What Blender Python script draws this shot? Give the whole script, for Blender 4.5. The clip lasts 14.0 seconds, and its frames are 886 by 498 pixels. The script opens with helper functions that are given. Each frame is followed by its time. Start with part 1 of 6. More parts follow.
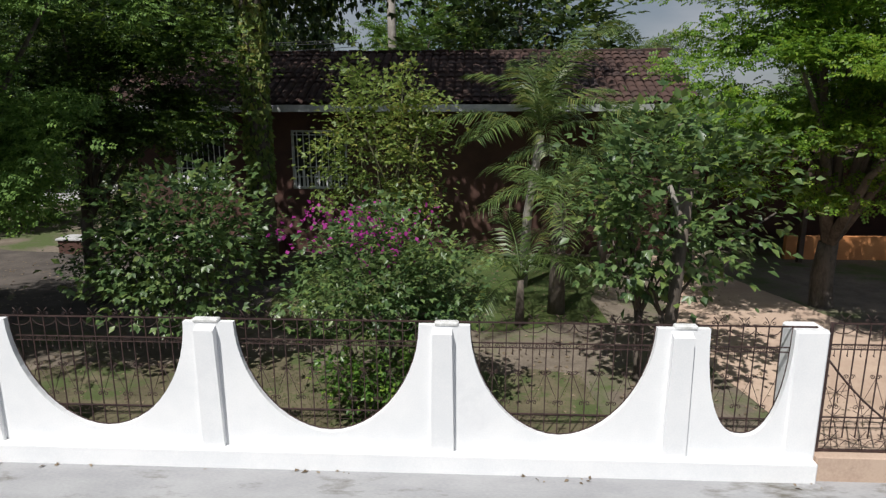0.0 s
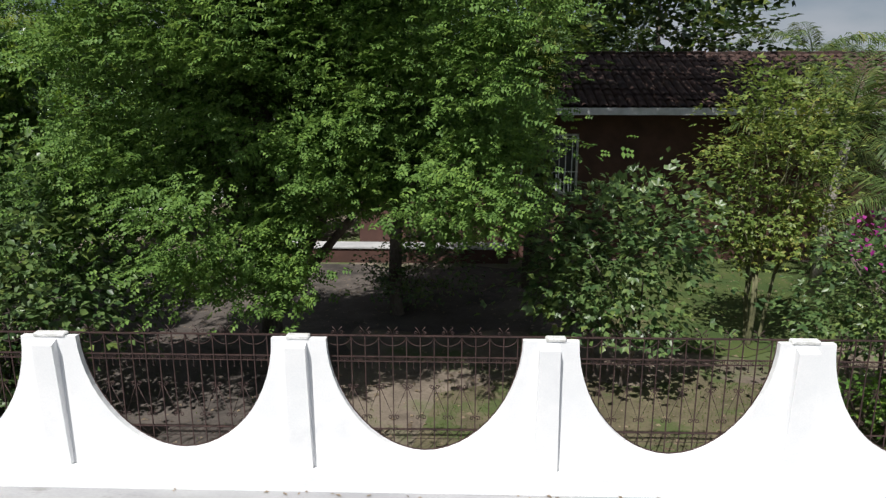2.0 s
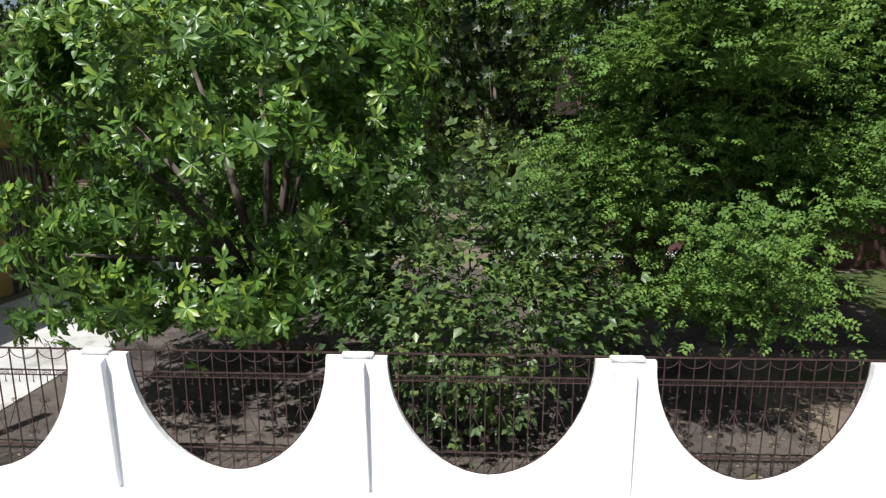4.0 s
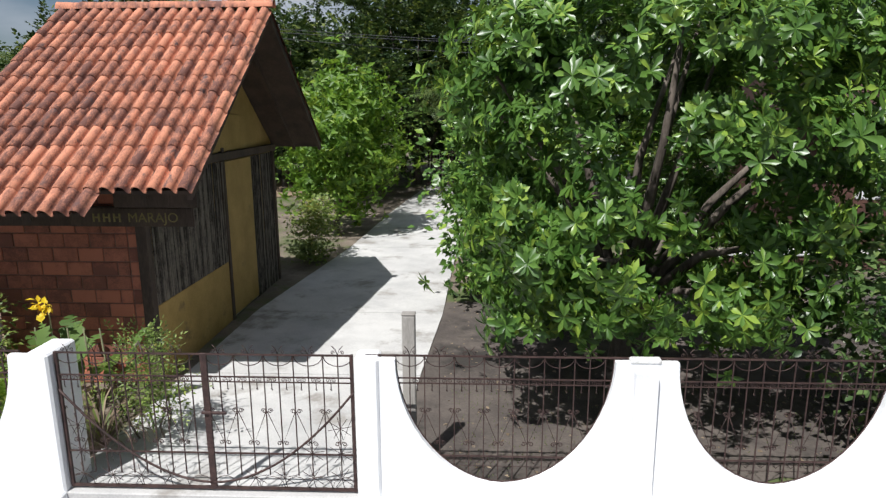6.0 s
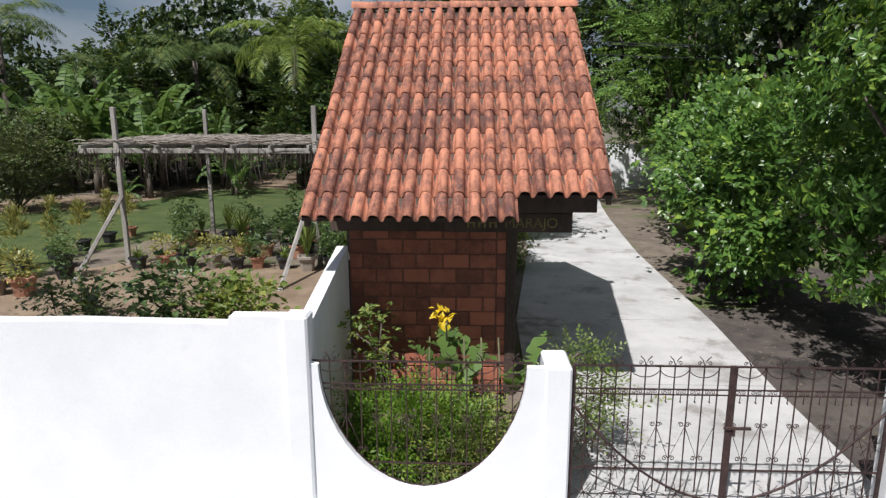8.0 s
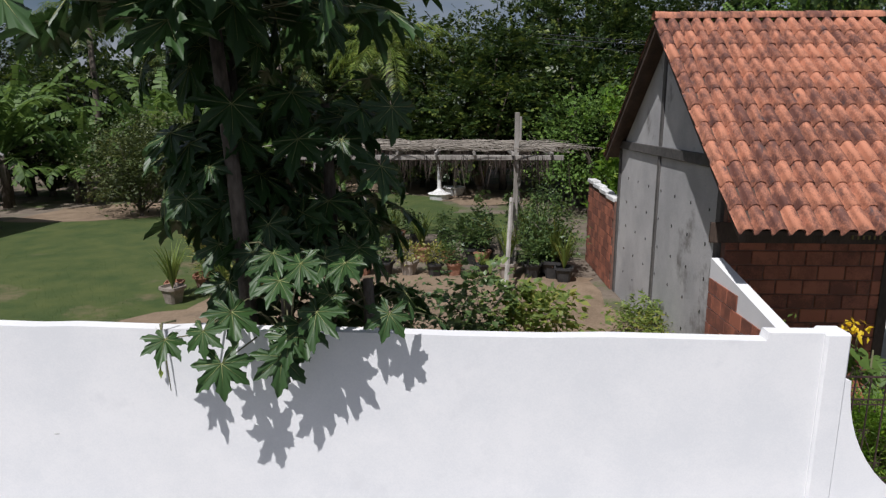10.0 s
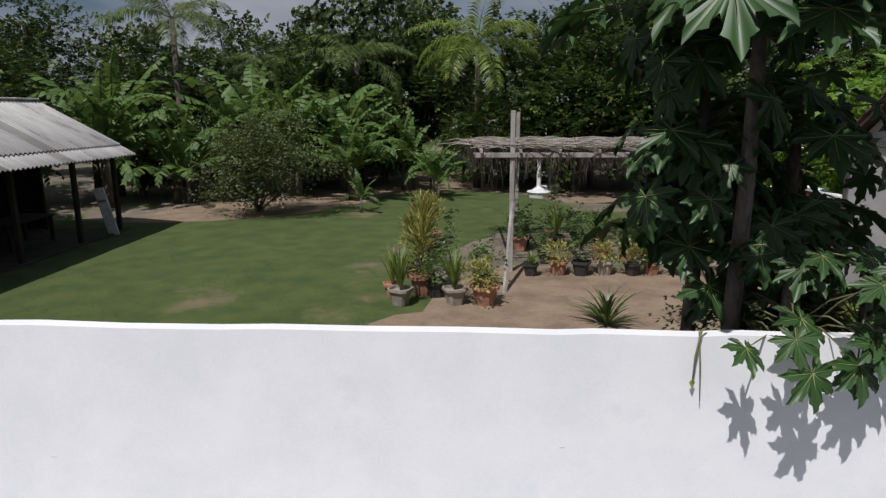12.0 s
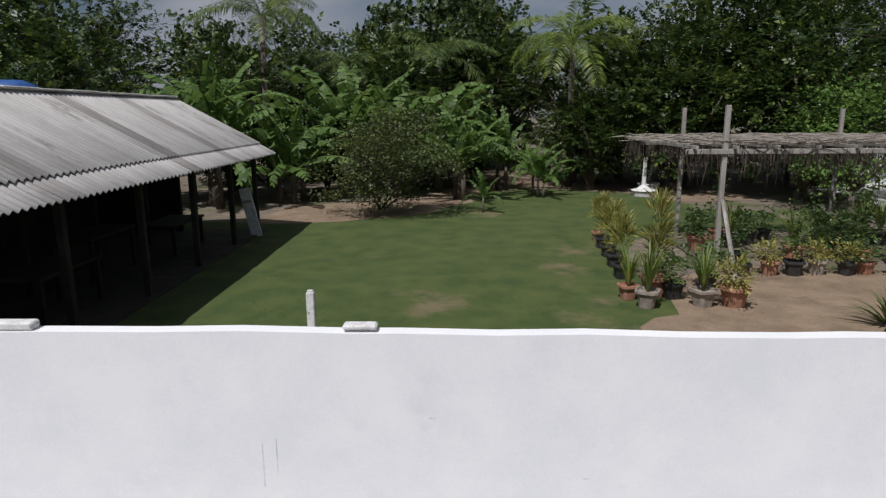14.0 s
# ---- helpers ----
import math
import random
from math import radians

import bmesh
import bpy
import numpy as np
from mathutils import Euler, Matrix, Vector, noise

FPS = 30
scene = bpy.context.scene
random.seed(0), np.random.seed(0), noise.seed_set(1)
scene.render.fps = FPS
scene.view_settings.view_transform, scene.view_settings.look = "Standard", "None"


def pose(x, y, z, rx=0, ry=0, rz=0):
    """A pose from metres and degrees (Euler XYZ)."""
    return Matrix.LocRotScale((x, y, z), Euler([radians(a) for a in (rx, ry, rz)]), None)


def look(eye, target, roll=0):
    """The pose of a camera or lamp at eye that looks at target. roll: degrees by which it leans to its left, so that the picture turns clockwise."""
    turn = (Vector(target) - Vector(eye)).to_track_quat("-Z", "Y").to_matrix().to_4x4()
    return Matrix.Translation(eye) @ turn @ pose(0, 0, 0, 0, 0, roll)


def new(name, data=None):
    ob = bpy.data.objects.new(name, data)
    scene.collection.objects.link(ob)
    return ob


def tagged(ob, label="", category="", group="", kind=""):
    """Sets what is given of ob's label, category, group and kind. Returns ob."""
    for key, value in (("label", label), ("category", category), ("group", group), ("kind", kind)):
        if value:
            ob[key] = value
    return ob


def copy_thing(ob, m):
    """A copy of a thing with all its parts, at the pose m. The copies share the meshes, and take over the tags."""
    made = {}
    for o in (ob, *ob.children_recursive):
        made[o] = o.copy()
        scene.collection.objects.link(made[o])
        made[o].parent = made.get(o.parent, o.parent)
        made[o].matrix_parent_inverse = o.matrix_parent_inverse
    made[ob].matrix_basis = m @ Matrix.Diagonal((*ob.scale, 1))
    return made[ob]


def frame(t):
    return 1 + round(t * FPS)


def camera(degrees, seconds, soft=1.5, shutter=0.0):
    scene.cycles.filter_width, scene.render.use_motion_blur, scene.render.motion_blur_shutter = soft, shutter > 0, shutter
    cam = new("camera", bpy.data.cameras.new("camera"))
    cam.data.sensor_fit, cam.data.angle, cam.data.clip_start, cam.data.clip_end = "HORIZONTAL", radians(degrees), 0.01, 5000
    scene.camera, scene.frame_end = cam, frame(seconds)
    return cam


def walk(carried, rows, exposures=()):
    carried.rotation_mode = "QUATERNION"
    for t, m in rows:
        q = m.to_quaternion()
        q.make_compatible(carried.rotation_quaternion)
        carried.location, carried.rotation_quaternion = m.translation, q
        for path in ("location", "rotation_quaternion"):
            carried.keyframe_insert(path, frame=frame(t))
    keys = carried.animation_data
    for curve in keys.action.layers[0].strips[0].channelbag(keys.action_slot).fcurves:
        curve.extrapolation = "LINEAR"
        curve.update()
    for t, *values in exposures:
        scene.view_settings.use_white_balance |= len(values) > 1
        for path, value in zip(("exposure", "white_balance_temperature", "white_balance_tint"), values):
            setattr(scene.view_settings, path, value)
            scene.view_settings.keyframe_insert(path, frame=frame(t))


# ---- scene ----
cam = camera(70.0, 14.0, soft=1.35)


def shot(x, y, z, yaw, pitch, roll):
    """A camera pose from metres and degrees."""
    return pose(x, y, z, 90 + pitch, 0, yaw) @ pose(0, 0, 0, 0, 0, roll)


PATH = [
    (0.0, shot(-2.966, -6.081, 3.722, 2.96, -12.34, -0.12)),
    (0.5, shot(-4.534, -6.043, 3.735, 2.56, -12.32, -0.07)),
    (1.0, shot(-6.102, -5.984, 3.748, 2.22, -12.29, 0.00)),
    (1.5, shot(-7.613, -5.906, 3.761, 1.86, -12.28, 0.03)),
    (2.0, shot(-9.060, -5.824, 3.775, 1.60, -12.27, 0.06)),
    (2.5, shot(-10.482, -5.757, 3.786, 1.42, -12.24, 0.06)),
    (3.0, shot(-11.859, -5.703, 3.796, 1.34, -12.15, 0.06)),
    (3.5, shot(-13.239, -5.600, 3.800, 1.54, -12.04, 0.08)),
    (4.0, shot(-14.634, -5.502, 3.801, 1.94, -11.97, 0.14)),
    (6.5, shot(-20.925, -5.328, 3.802, 2.26, -12.36, -0.16)),
    (7.0, shot(-22.157, -5.281, 3.784, 2.27, -12.25, -0.11)),
    (7.5, shot(-23.332, -5.256, 3.774, 2.25, -12.08, -0.10)),
    (10.0, shot(-29.292, -5.421, 3.928, 2.06, -11.91, -0.01)),
    (10.5, shot(-30.524, -5.386, 3.920, 1.84, -11.91, -0.04)),
    (11.0, shot(-31.756, -5.363, 3.914, 1.64, -11.92, -0.03)),
    (11.5, shot(-32.951, -5.338, 3.913, 1.50, -12.02, -0.09)),
    (12.0, shot(-34.113, -5.264, 3.918, 1.49, -12.11, -0.16)),
    (12.5, shot(-35.248, -5.187, 3.908, 1.48, -12.16, -0.22)),
    (13.0, shot(-36.460, -5.079, 3.891, 1.37, -12.15, -0.30)),
    (13.5, shot(-37.729, -4.970, 3.868, 1.23, -12.12, -0.35)),
    (14.0, shot(-38.985, -4.870, 3.842, 1.07, -12.10, -0.38)),
]
walk(cam, PATH, exposures=[(0.0, -0.12, 6300, 10), (1.5, 0.0, 6300, 10), (4.2, 0.30, 6250, 10), (6.5, 0.22, 6150, 11), (7.7, 0.10, 6150, 12), (9.8, -0.33, 6150, 14), (11.0, -0.33, 6150, 14), (12.5, -0.44, 6150, 14), (14.0, -0.47, 6150, 14)])

# ---- world and sun ----
SUN_FROM = Vector((-1.5, -3.04, 5.2)).normalized()
sun_data = bpy.data.lights.new("sun", "SUN")
sun_data.energy, sun_data.angle, sun_data.color = 5.3, radians(0.55), (1.0, 0.96, 0.90)
sun = new("sun", sun_data)
sun.matrix_world = look(SUN_FROM * 60, (0, 0, 0))

world = bpy.data.worlds.new("sky")
scene.world = world
world.use_nodes = True
wn, wl = world.node_tree.nodes, world.node_tree.links
wn.clear()
w_out, w_bg, w_sky = wn.new("ShaderNodeOutputWorld"), wn.new("ShaderNodeBackground"), wn.new("ShaderNodeTexSky")
w_sky.sky_type, w_sky.sun_disc = "NISHITA", False
w_sky.sun_elevation = math.asin(SUN_FROM.z)
w_sky.sun_rotation = math.atan2(SUN_FROM.x, SUN_FROM.y)
w_bg.inputs["Strength"].default_value = 0.047
w_co, w_noise, w_ramp, w_mix = wn.new("ShaderNodeTexCoord"), wn.new("ShaderNodeTexNoise"), wn.new("ShaderNodeValToRGB"), wn.new("ShaderNodeMix")
w_map = wn.new("ShaderNodeMapping")
w_map.inputs["Scale"].default_value = (1.0, 1.0, 2.6)
w_mix.data_type = "RGBA"
w_noise.inputs["Scale"].default_value, w_noise.inputs["Detail"].default_value = 2.2, 7
w_ramp.color_ramp.elements[0].position, w_ramp.color_ramp.elements[1].position = 0.40, 0.62
w_mix.inputs["B"].default_value = (8.8, 9.2, 9.9, 1)
wl.new(w_co.outputs["Generated"], w_map.inputs["Vector"])
wl.new(w_map.outputs["Vector"], w_noise.inputs["Vector"])
wl.new(w_noise.outputs["Fac"], w_ramp.inputs["Fac"])
wl.new(w_ramp.outputs["Color"], w_mix.inputs["Factor"])
wl.new(w_sky.outputs["Color"], w_mix.inputs["A"])
wl.new(w_mix.outputs["Result"], w_bg.inputs["Color"])
wl.new(w_bg.outputs["Background"], w_out.inputs["Surface"])


# ---- materials ----
def surface(name, a, b, scale=3.0, rough=0.8, bump=0.3, fine=40.0, metal=0.0, vary=0.0, stain=None, stain_scale=0.6, stain_at=0.58, stretch=(1, 1, 1), spec=0.5, dist=0.01):
    """Two colours mixed by a coarse noise, a fine grain with relief, and broad stains."""
    m = bpy.data.materials.new(name)
    m.use_nodes = True
    n, l = m.node_tree.nodes, m.node_tree.links
    p = n["Principled BSDF"]
    p.inputs["Roughness"].default_value, p.inputs["Metallic"].default_value = rough, metal
    p.inputs["Specular IOR Level"].default_value = spec
    co, mp = n.new("ShaderNodeTexCoord"), n.new("ShaderNodeMapping")
    mp.inputs["Scale"].default_value = stretch
    geo = n.new("ShaderNodeNewGeometry")
    l.new(geo.outputs["Position"], mp.inputs["Vector"])
    info = n.new("ShaderNodeObjectInfo")
    big, small = n.new("ShaderNodeTexNoise"), n.new("ShaderNodeTexNoise")
    big.inputs["Scale"].default_value, big.inputs["Detail"].default_value, big.inputs["Roughness"].default_value = scale, 6, 0.62
    small.inputs["Scale"].default_value, small.inputs["Detail"].default_value = fine, 4
    for t in (big, small):
        l.new(mp.outputs["Vector"], t.inputs["Vector"])
    add = n.new("ShaderNodeMath")
    add.operation = "MULTIPLY_ADD"
    add.inputs[1].default_value, add.inputs[2].default_value = 0.45, -0.22
    l.new(small.outputs["Fac"], add.inputs[0])
    tot = n.new("ShaderNodeMath")
    l.new(big.outputs["Fac"], tot.inputs[0])
    l.new(add.outputs[0], tot.inputs[1])
    last = tot
    if vary:
        sh = n.new("ShaderNodeMath")
        sh.operation = "MULTIPLY_ADD"
        sh.inputs[1].default_value, sh.inputs[2].default_value = vary, -vary / 2
        l.new(info.outputs["Random"], sh.inputs[0])
        last = n.new("ShaderNodeMath")
        l.new(tot.outputs[0], last.inputs[0])
        l.new(sh.outputs[0], last.inputs[1])
    ramp = n.new("ShaderNodeValToRGB")
    ramp.color_ramp.elements[0].position, ramp.color_ramp.elements[1].position = 0.34, 0.66
    ramp.color_ramp.elements[0].color, ramp.color_ramp.elements[1].color = (*a, 1), (*b, 1)
    l.new(last.outputs[0], ramp.inputs["Fac"])
    col = ramp.outputs["Color"]
    if stain:
        st, sr, mx = n.new("ShaderNodeTexNoise"), n.new("ShaderNodeValToRGB"), n.new("ShaderNodeMix")
        st.inputs["Scale"].default_value, st.inputs["Detail"].default_value, st.inputs["Roughness"].default_value = stain_scale, 8, 0.68
        l.new(mp.outputs["Vector"], st.inputs["Vector"])
        sr.color_ramp.elements[0].position, sr.color_ramp.elements[1].position = stain_at, stain_at + 0.1
        l.new(st.outputs["Fac"], sr.inputs["Fac"])
        mx.data_type = "RGBA"
        l.new(sr.outputs["Color"], mx.inputs["Factor"])
        l.new(col, mx.inputs["A"])
        mx.inputs["B"].default_value = (*stain, 1)
        col = mx.outputs["Result"]
    l.new(col, p.inputs["Base Color"])
    bp = n.new("ShaderNodeBump")
    bp.inputs["Strength"].default_value, bp.inputs["Distance"].default_value = bump, dist
    l.new(tot.outputs[0], bp.inputs["Height"])
    l.new(bp.outputs["Normal"], p.inputs["Normal"])
    return m


def leafy(name, dark, light, rough=0.5, glow=0.3, tip=None, spec=0.5):
    """Foliage: each leaf takes its own tone, and light comes through it."""
    m = bpy.data.materials.new(name)
    m.use_nodes = True
    n, l = m.node_tree.nodes, m.node_tree.links
    p, out = n["Principled BSDF"], n["Material Output"]
    p.inputs["Roughness"].default_value = rough
    p.inputs["Specular IOR Level"].default_value = spec
    geo, ramp = n.new("ShaderNodeNewGeometry"), n.new("ShaderNodeValToRGB")
    e = ramp.color_ramp.elements
    e[0].position, e[1].position = 0.0, 0.8
    e[0].color, e[1].color = (*dark, 1), (*light, 1)
    if tip:
        k = e.new(1.0)
        k.color = (*tip, 1)
    patch = n.new("ShaderNodeTexNoise")
    patch.inputs["Scale"].default_value, patch.inputs["Detail"].default_value = 1.1, 2
    l.new(geo.outputs["Position"], patch.inputs["Vector"])
    mad = n.new("ShaderNodeMath")
    mad.operation = "MULTIPLY_ADD"
    mad.inputs[1].default_value, mad.inputs[2].default_value = 1.3, -0.65
    l.new(patch.outputs["Fac"], mad.inputs[0])
    add = n.new("ShaderNodeMath")
    add.use_clamp = True
    l.new(geo.outputs["Random Per Island"], add.inputs[0])
    l.new(mad.outputs[0], add.inputs[1])
    l.new(add.outputs[0], ramp.inputs["Fac"])
    l.new(ramp.outputs["Color"], p.inputs["Base Color"])
    tr, mx = n.new("ShaderNodeBsdfTranslucent"), n.new("ShaderNodeMixShader")
    hs = n.new("ShaderNodeHueSaturation")
    hs.inputs["Hue"].default_value, hs.inputs["Value"].default_value = 0.485, 1.5
    l.new(ramp.outputs["Color"], hs.inputs["Color"])
    l.new(hs.outputs["Color"], tr.inputs["Color"])
    mx.inputs["Fac"].default_value = glow
    l.new(p.outputs["BSDF"], mx.inputs[1])
    l.new(tr.outputs["BSDF"], mx.inputs[2])
    l.new(mx.outputs["Shader"], out.inputs["Surface"])
    return m


M = {
    "white": surface("white limewash", (0.76, 0.77, 0.78), (0.84, 0.84, 0.84), 1.4, 0.9, 0.25, 60, stain=(0.735, 0.74, 0.75), stain_scale=0.9, stain_at=0.60, dist=0.004),
    "whiteold": surface("weathered white coping", (0.50, 0.50, 0.48), (0.78, 0.78, 0.77), 9, 0.9, 0.6, 60, stain=(0.28, 0.26, 0.23), stain_scale=7, stain_at=0.60),
    "pavement": surface("pale worn pavement concrete", (0.29, 0.29, 0.30), (0.37, 0.37, 0.375), 1.6, 0.9, 0.3, 50, stain=(0.135, 0.125, 0.105), stain_scale=1.1, stain_at=0.545, stretch=(0.5, 1.3, 1)),
    "asphalt": surface("asphalt", (0.045, 0.045, 0.046), (0.07, 0.07, 0.07), 3, 0.9, 0.6, 90),
    "iron": surface("rusty brown iron", (0.032, 0.019, 0.018), (0.075, 0.043, 0.037), 14, 0.65, 0.3, 80, metal=0.25),
    "soil": surface("garden soil", (0.115, 0.092, 0.070), (0.215, 0.175, 0.135), 2.2, 0.95, 0.7, 30, stain=(0.075, 0.10, 0.030), stain_scale=0.55, stain_at=0.50, dist=0.03),
    "roughgrass": surface("thin worn grass on soil", (0.085, 0.072, 0.040), (0.150, 0.128, 0.075), 2.4, 0.95, 0.7, 30, stain=(0.070, 0.092, 0.028), stain_scale=1.6, stain_at=0.50, dist=0.03),
    # dark soil, with the shade of the trees mixed into its colour
    "shadysoil": surface("dark garden soil with tree shade in its tone", (0.060, 0.050, 0.044), (0.115, 0.096, 0.082), 2.0, 0.95, 0.7, 30, stain=(0.035, 0.030, 0.026), stain_scale=0.7, stain_at=0.52, dist=0.03),
    "dirt": surface("bare dry dirt", (0.165, 0.118, 0.076), (0.27, 0.20, 0.135), 1.5, 0.95, 0.6, 26, stain=(0.13, 0.10, 0.07), stain_scale=0.8, stain_at=0.60, dist=0.02),
    "lawn": surface("mown lawn", (0.036, 0.066, 0.012), (0.076, 0.098, 0.022), 1.3, 0.95, 0.8, 45, stain=(0.150, 0.125, 0.065), stain_scale=0.35, stain_at=0.585, dist=0.03),
    "concrete": surface("pale concrete drive", (0.40, 0.395, 0.385), (0.55, 0.54, 0.52), 1.1, 0.9, 0.35, 45, stain=(0.28, 0.262, 0.238), stain_scale=1.0, stain_at=0.54),
    "tanpath": surface("pinkish sandy path", (0.40, 0.285, 0.215), (0.52, 0.39, 0.30), 1.3, 0.95, 0.4, 40, stain=(0.27, 0.19, 0.14), stain_scale=0.9, stain_at=0.60),
    "tile": surface("weathered clay roof tile", (0.145, 0.062, 0.047), (0.55, 0.228, 0.135), 8.0, 0.85, 0.5, 60, vary=0.30, stain=(0.100, 0.066, 0.064), stain_scale=5.0, stain_at=0.58, stretch=(1.5, 0.6, 0.6), dist=0.006),
    "tileold": surface("dark brown old roof tile", (0.034, 0.020, 0.017), (0.075, 0.040, 0.032), 3.0, 0.9, 0.5, 60, vary=0.25, stain=(0.045, 0.030, 0.028), stain_scale=1.3, stain_at=0.54),
    "brick": surface("red hollow clay block", (0.19, 0.072, 0.048), (0.42, 0.150, 0.088), 5, 0.9, 0.5, 50, vary=0.5, dist=0.006),
    "mortar": surface("reddish mortar", (0.150, 0.078, 0.058), (0.23, 0.125, 0.092), 8, 0.95, 0.5, 60),
    "render": surface("grey cement render", (0.37, 0.37, 0.375), (0.53, 0.525, 0.52), 1.1, 0.9, 0.35, 45, stain=(0.19, 0.18, 0.17), stain_scale=0.9, stain_at=0.57),
    "timber": surface("dark stained timber", (0.045, 0.030, 0.022), (0.10, 0.068, 0.05), 3, 0.8, 0.5, 50, stretch=(1, 1, 0.25)),
    "oldbeam": surface("weathered dark grey beam timber", (0.055, 0.052, 0.050), (0.125, 0.118, 0.112), 3, 0.85, 0.5, 50, stretch=(1, 0.3, 0.4)),
    "greytimber": surface("silvery weathered timber", (0.20, 0.185, 0.165), (0.36, 0.34, 0.31), 4, 0.85, 0.5, 60, vary=0.2, stretch=(1, 1, 0.25)),
    "reed": surface("dry reed cane", (0.035, 0.028, 0.023), (0.20, 0.172, 0.140), 9, 0.9, 0.6, 60, vary=0.35, stretch=(1, 1, 0.4)),
    "ochre": surface("ochre yellow paint", (0.33, 0.215, 0.06), (0.45, 0.30, 0.10), 2, 0.75, 0.3, 40, stain=(0.22, 0.15, 0.06), stain_scale=1.6, stain_at=0.60),
    # near black: the shade inside the shed is put into this colour
    "shadewood": surface("shed timber with inside shade in its tone", (0.014, 0.011, 0.009), (0.035, 0.028, 0.023), 3, 0.85, 0.4, 40),
    "yellow": surface("faded yellow lettering paint", (0.17, 0.14, 0.045), (0.27, 0.22, 0.075), 8, 0.7, 0.1, 60),
    "bark": surface("grey brown bark", (0.06, 0.048, 0.038), (0.17, 0.14, 0.115), 5, 0.95, 0.9, 30, stretch=(1, 1, 0.35), dist=0.02),
    "palebark": surface("pale bark", (0.20, 0.18, 0.155), (0.38, 0.35, 0.31), 5, 0.9, 0.7, 40, stretch=(1, 1, 0.5)),
    "stem": surface("green brown stem", (0.09, 0.095, 0.045), (0.17, 0.165, 0.085), 6, 0.8, 0.4, 40),
    "thatch": surface("dry palm thatch", (0.10, 0.086, 0.07), (0.29, 0.26, 0.22), 8, 0.95, 0.6, 40, vary=0.4),
    "fibre": surface("grey fibre cement sheet", (0.40, 0.385, 0.365), (0.54, 0.525, 0.50), 1.4, 0.9, 0.3, 40, vary=0.2, stain=(0.235, 0.21, 0.19), stain_scale=0.8, stain_at=0.58, stretch=(0.5, 2.0, 1)),
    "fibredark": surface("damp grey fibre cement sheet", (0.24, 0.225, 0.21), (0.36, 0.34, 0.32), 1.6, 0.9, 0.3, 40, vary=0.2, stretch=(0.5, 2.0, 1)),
    # earth in the drive joints; as shed floor its darkness stands for shade
    "darkearth": surface("dark earth, also for shed shade", (0.035, 0.028, 0.022), (0.07, 0.057, 0.045), 2, 0.95, 0.5, 30),
    "terracotta": surface("terracotta pot", (0.28, 0.13, 0.08), (0.42, 0.22, 0.145), 6, 0.85, 0.3, 50, vary=0.25, stain=(0.30, 0.24, 0.20), stain_scale=5, stain_at=0.58),
    "cementpot": surface("mossy cement pot", (0.20, 0.165, 0.135), (0.33, 0.29, 0.25), 6, 0.9, 0.4, 50, vary=0.25),
    "blackpot": surface("black plastic nursery pot", (0.018, 0.018, 0.019), (0.045, 0.045, 0.046), 6, 0.6, 0.1, 50),
    "housewall": surface("red brown painted house wall", (0.062, 0.030, 0.023), (0.10, 0.048, 0.036), 2, 0.85, 0.3, 40),
    "orangewall": surface("orange house wall", (0.50, 0.20, 0.07), (0.62, 0.28, 0.11), 2, 0.85, 0.3, 40),
    "darkglass": surface("dark window", (0.012, 0.012, 0.013), (0.03, 0.03, 0.03), 2, 0.25, 0.0, 20),
    "greymetal": surface("galvanised grey metal", (0.42, 0.43, 0.44), (0.58, 0.58, 0.58), 6, 0.5, 0.1, 50, metal=0.5),
    "cable": surface("black cable", (0.02, 0.02, 0.024), (0.05, 0.05, 0.06), 5, 0.6, 0.0, 20),
    "blueplastic": surface("blue plastic tank", (0.015, 0.06, 0.22), (0.03, 0.10, 0.30), 3, 0.5, 0.1, 30),
}
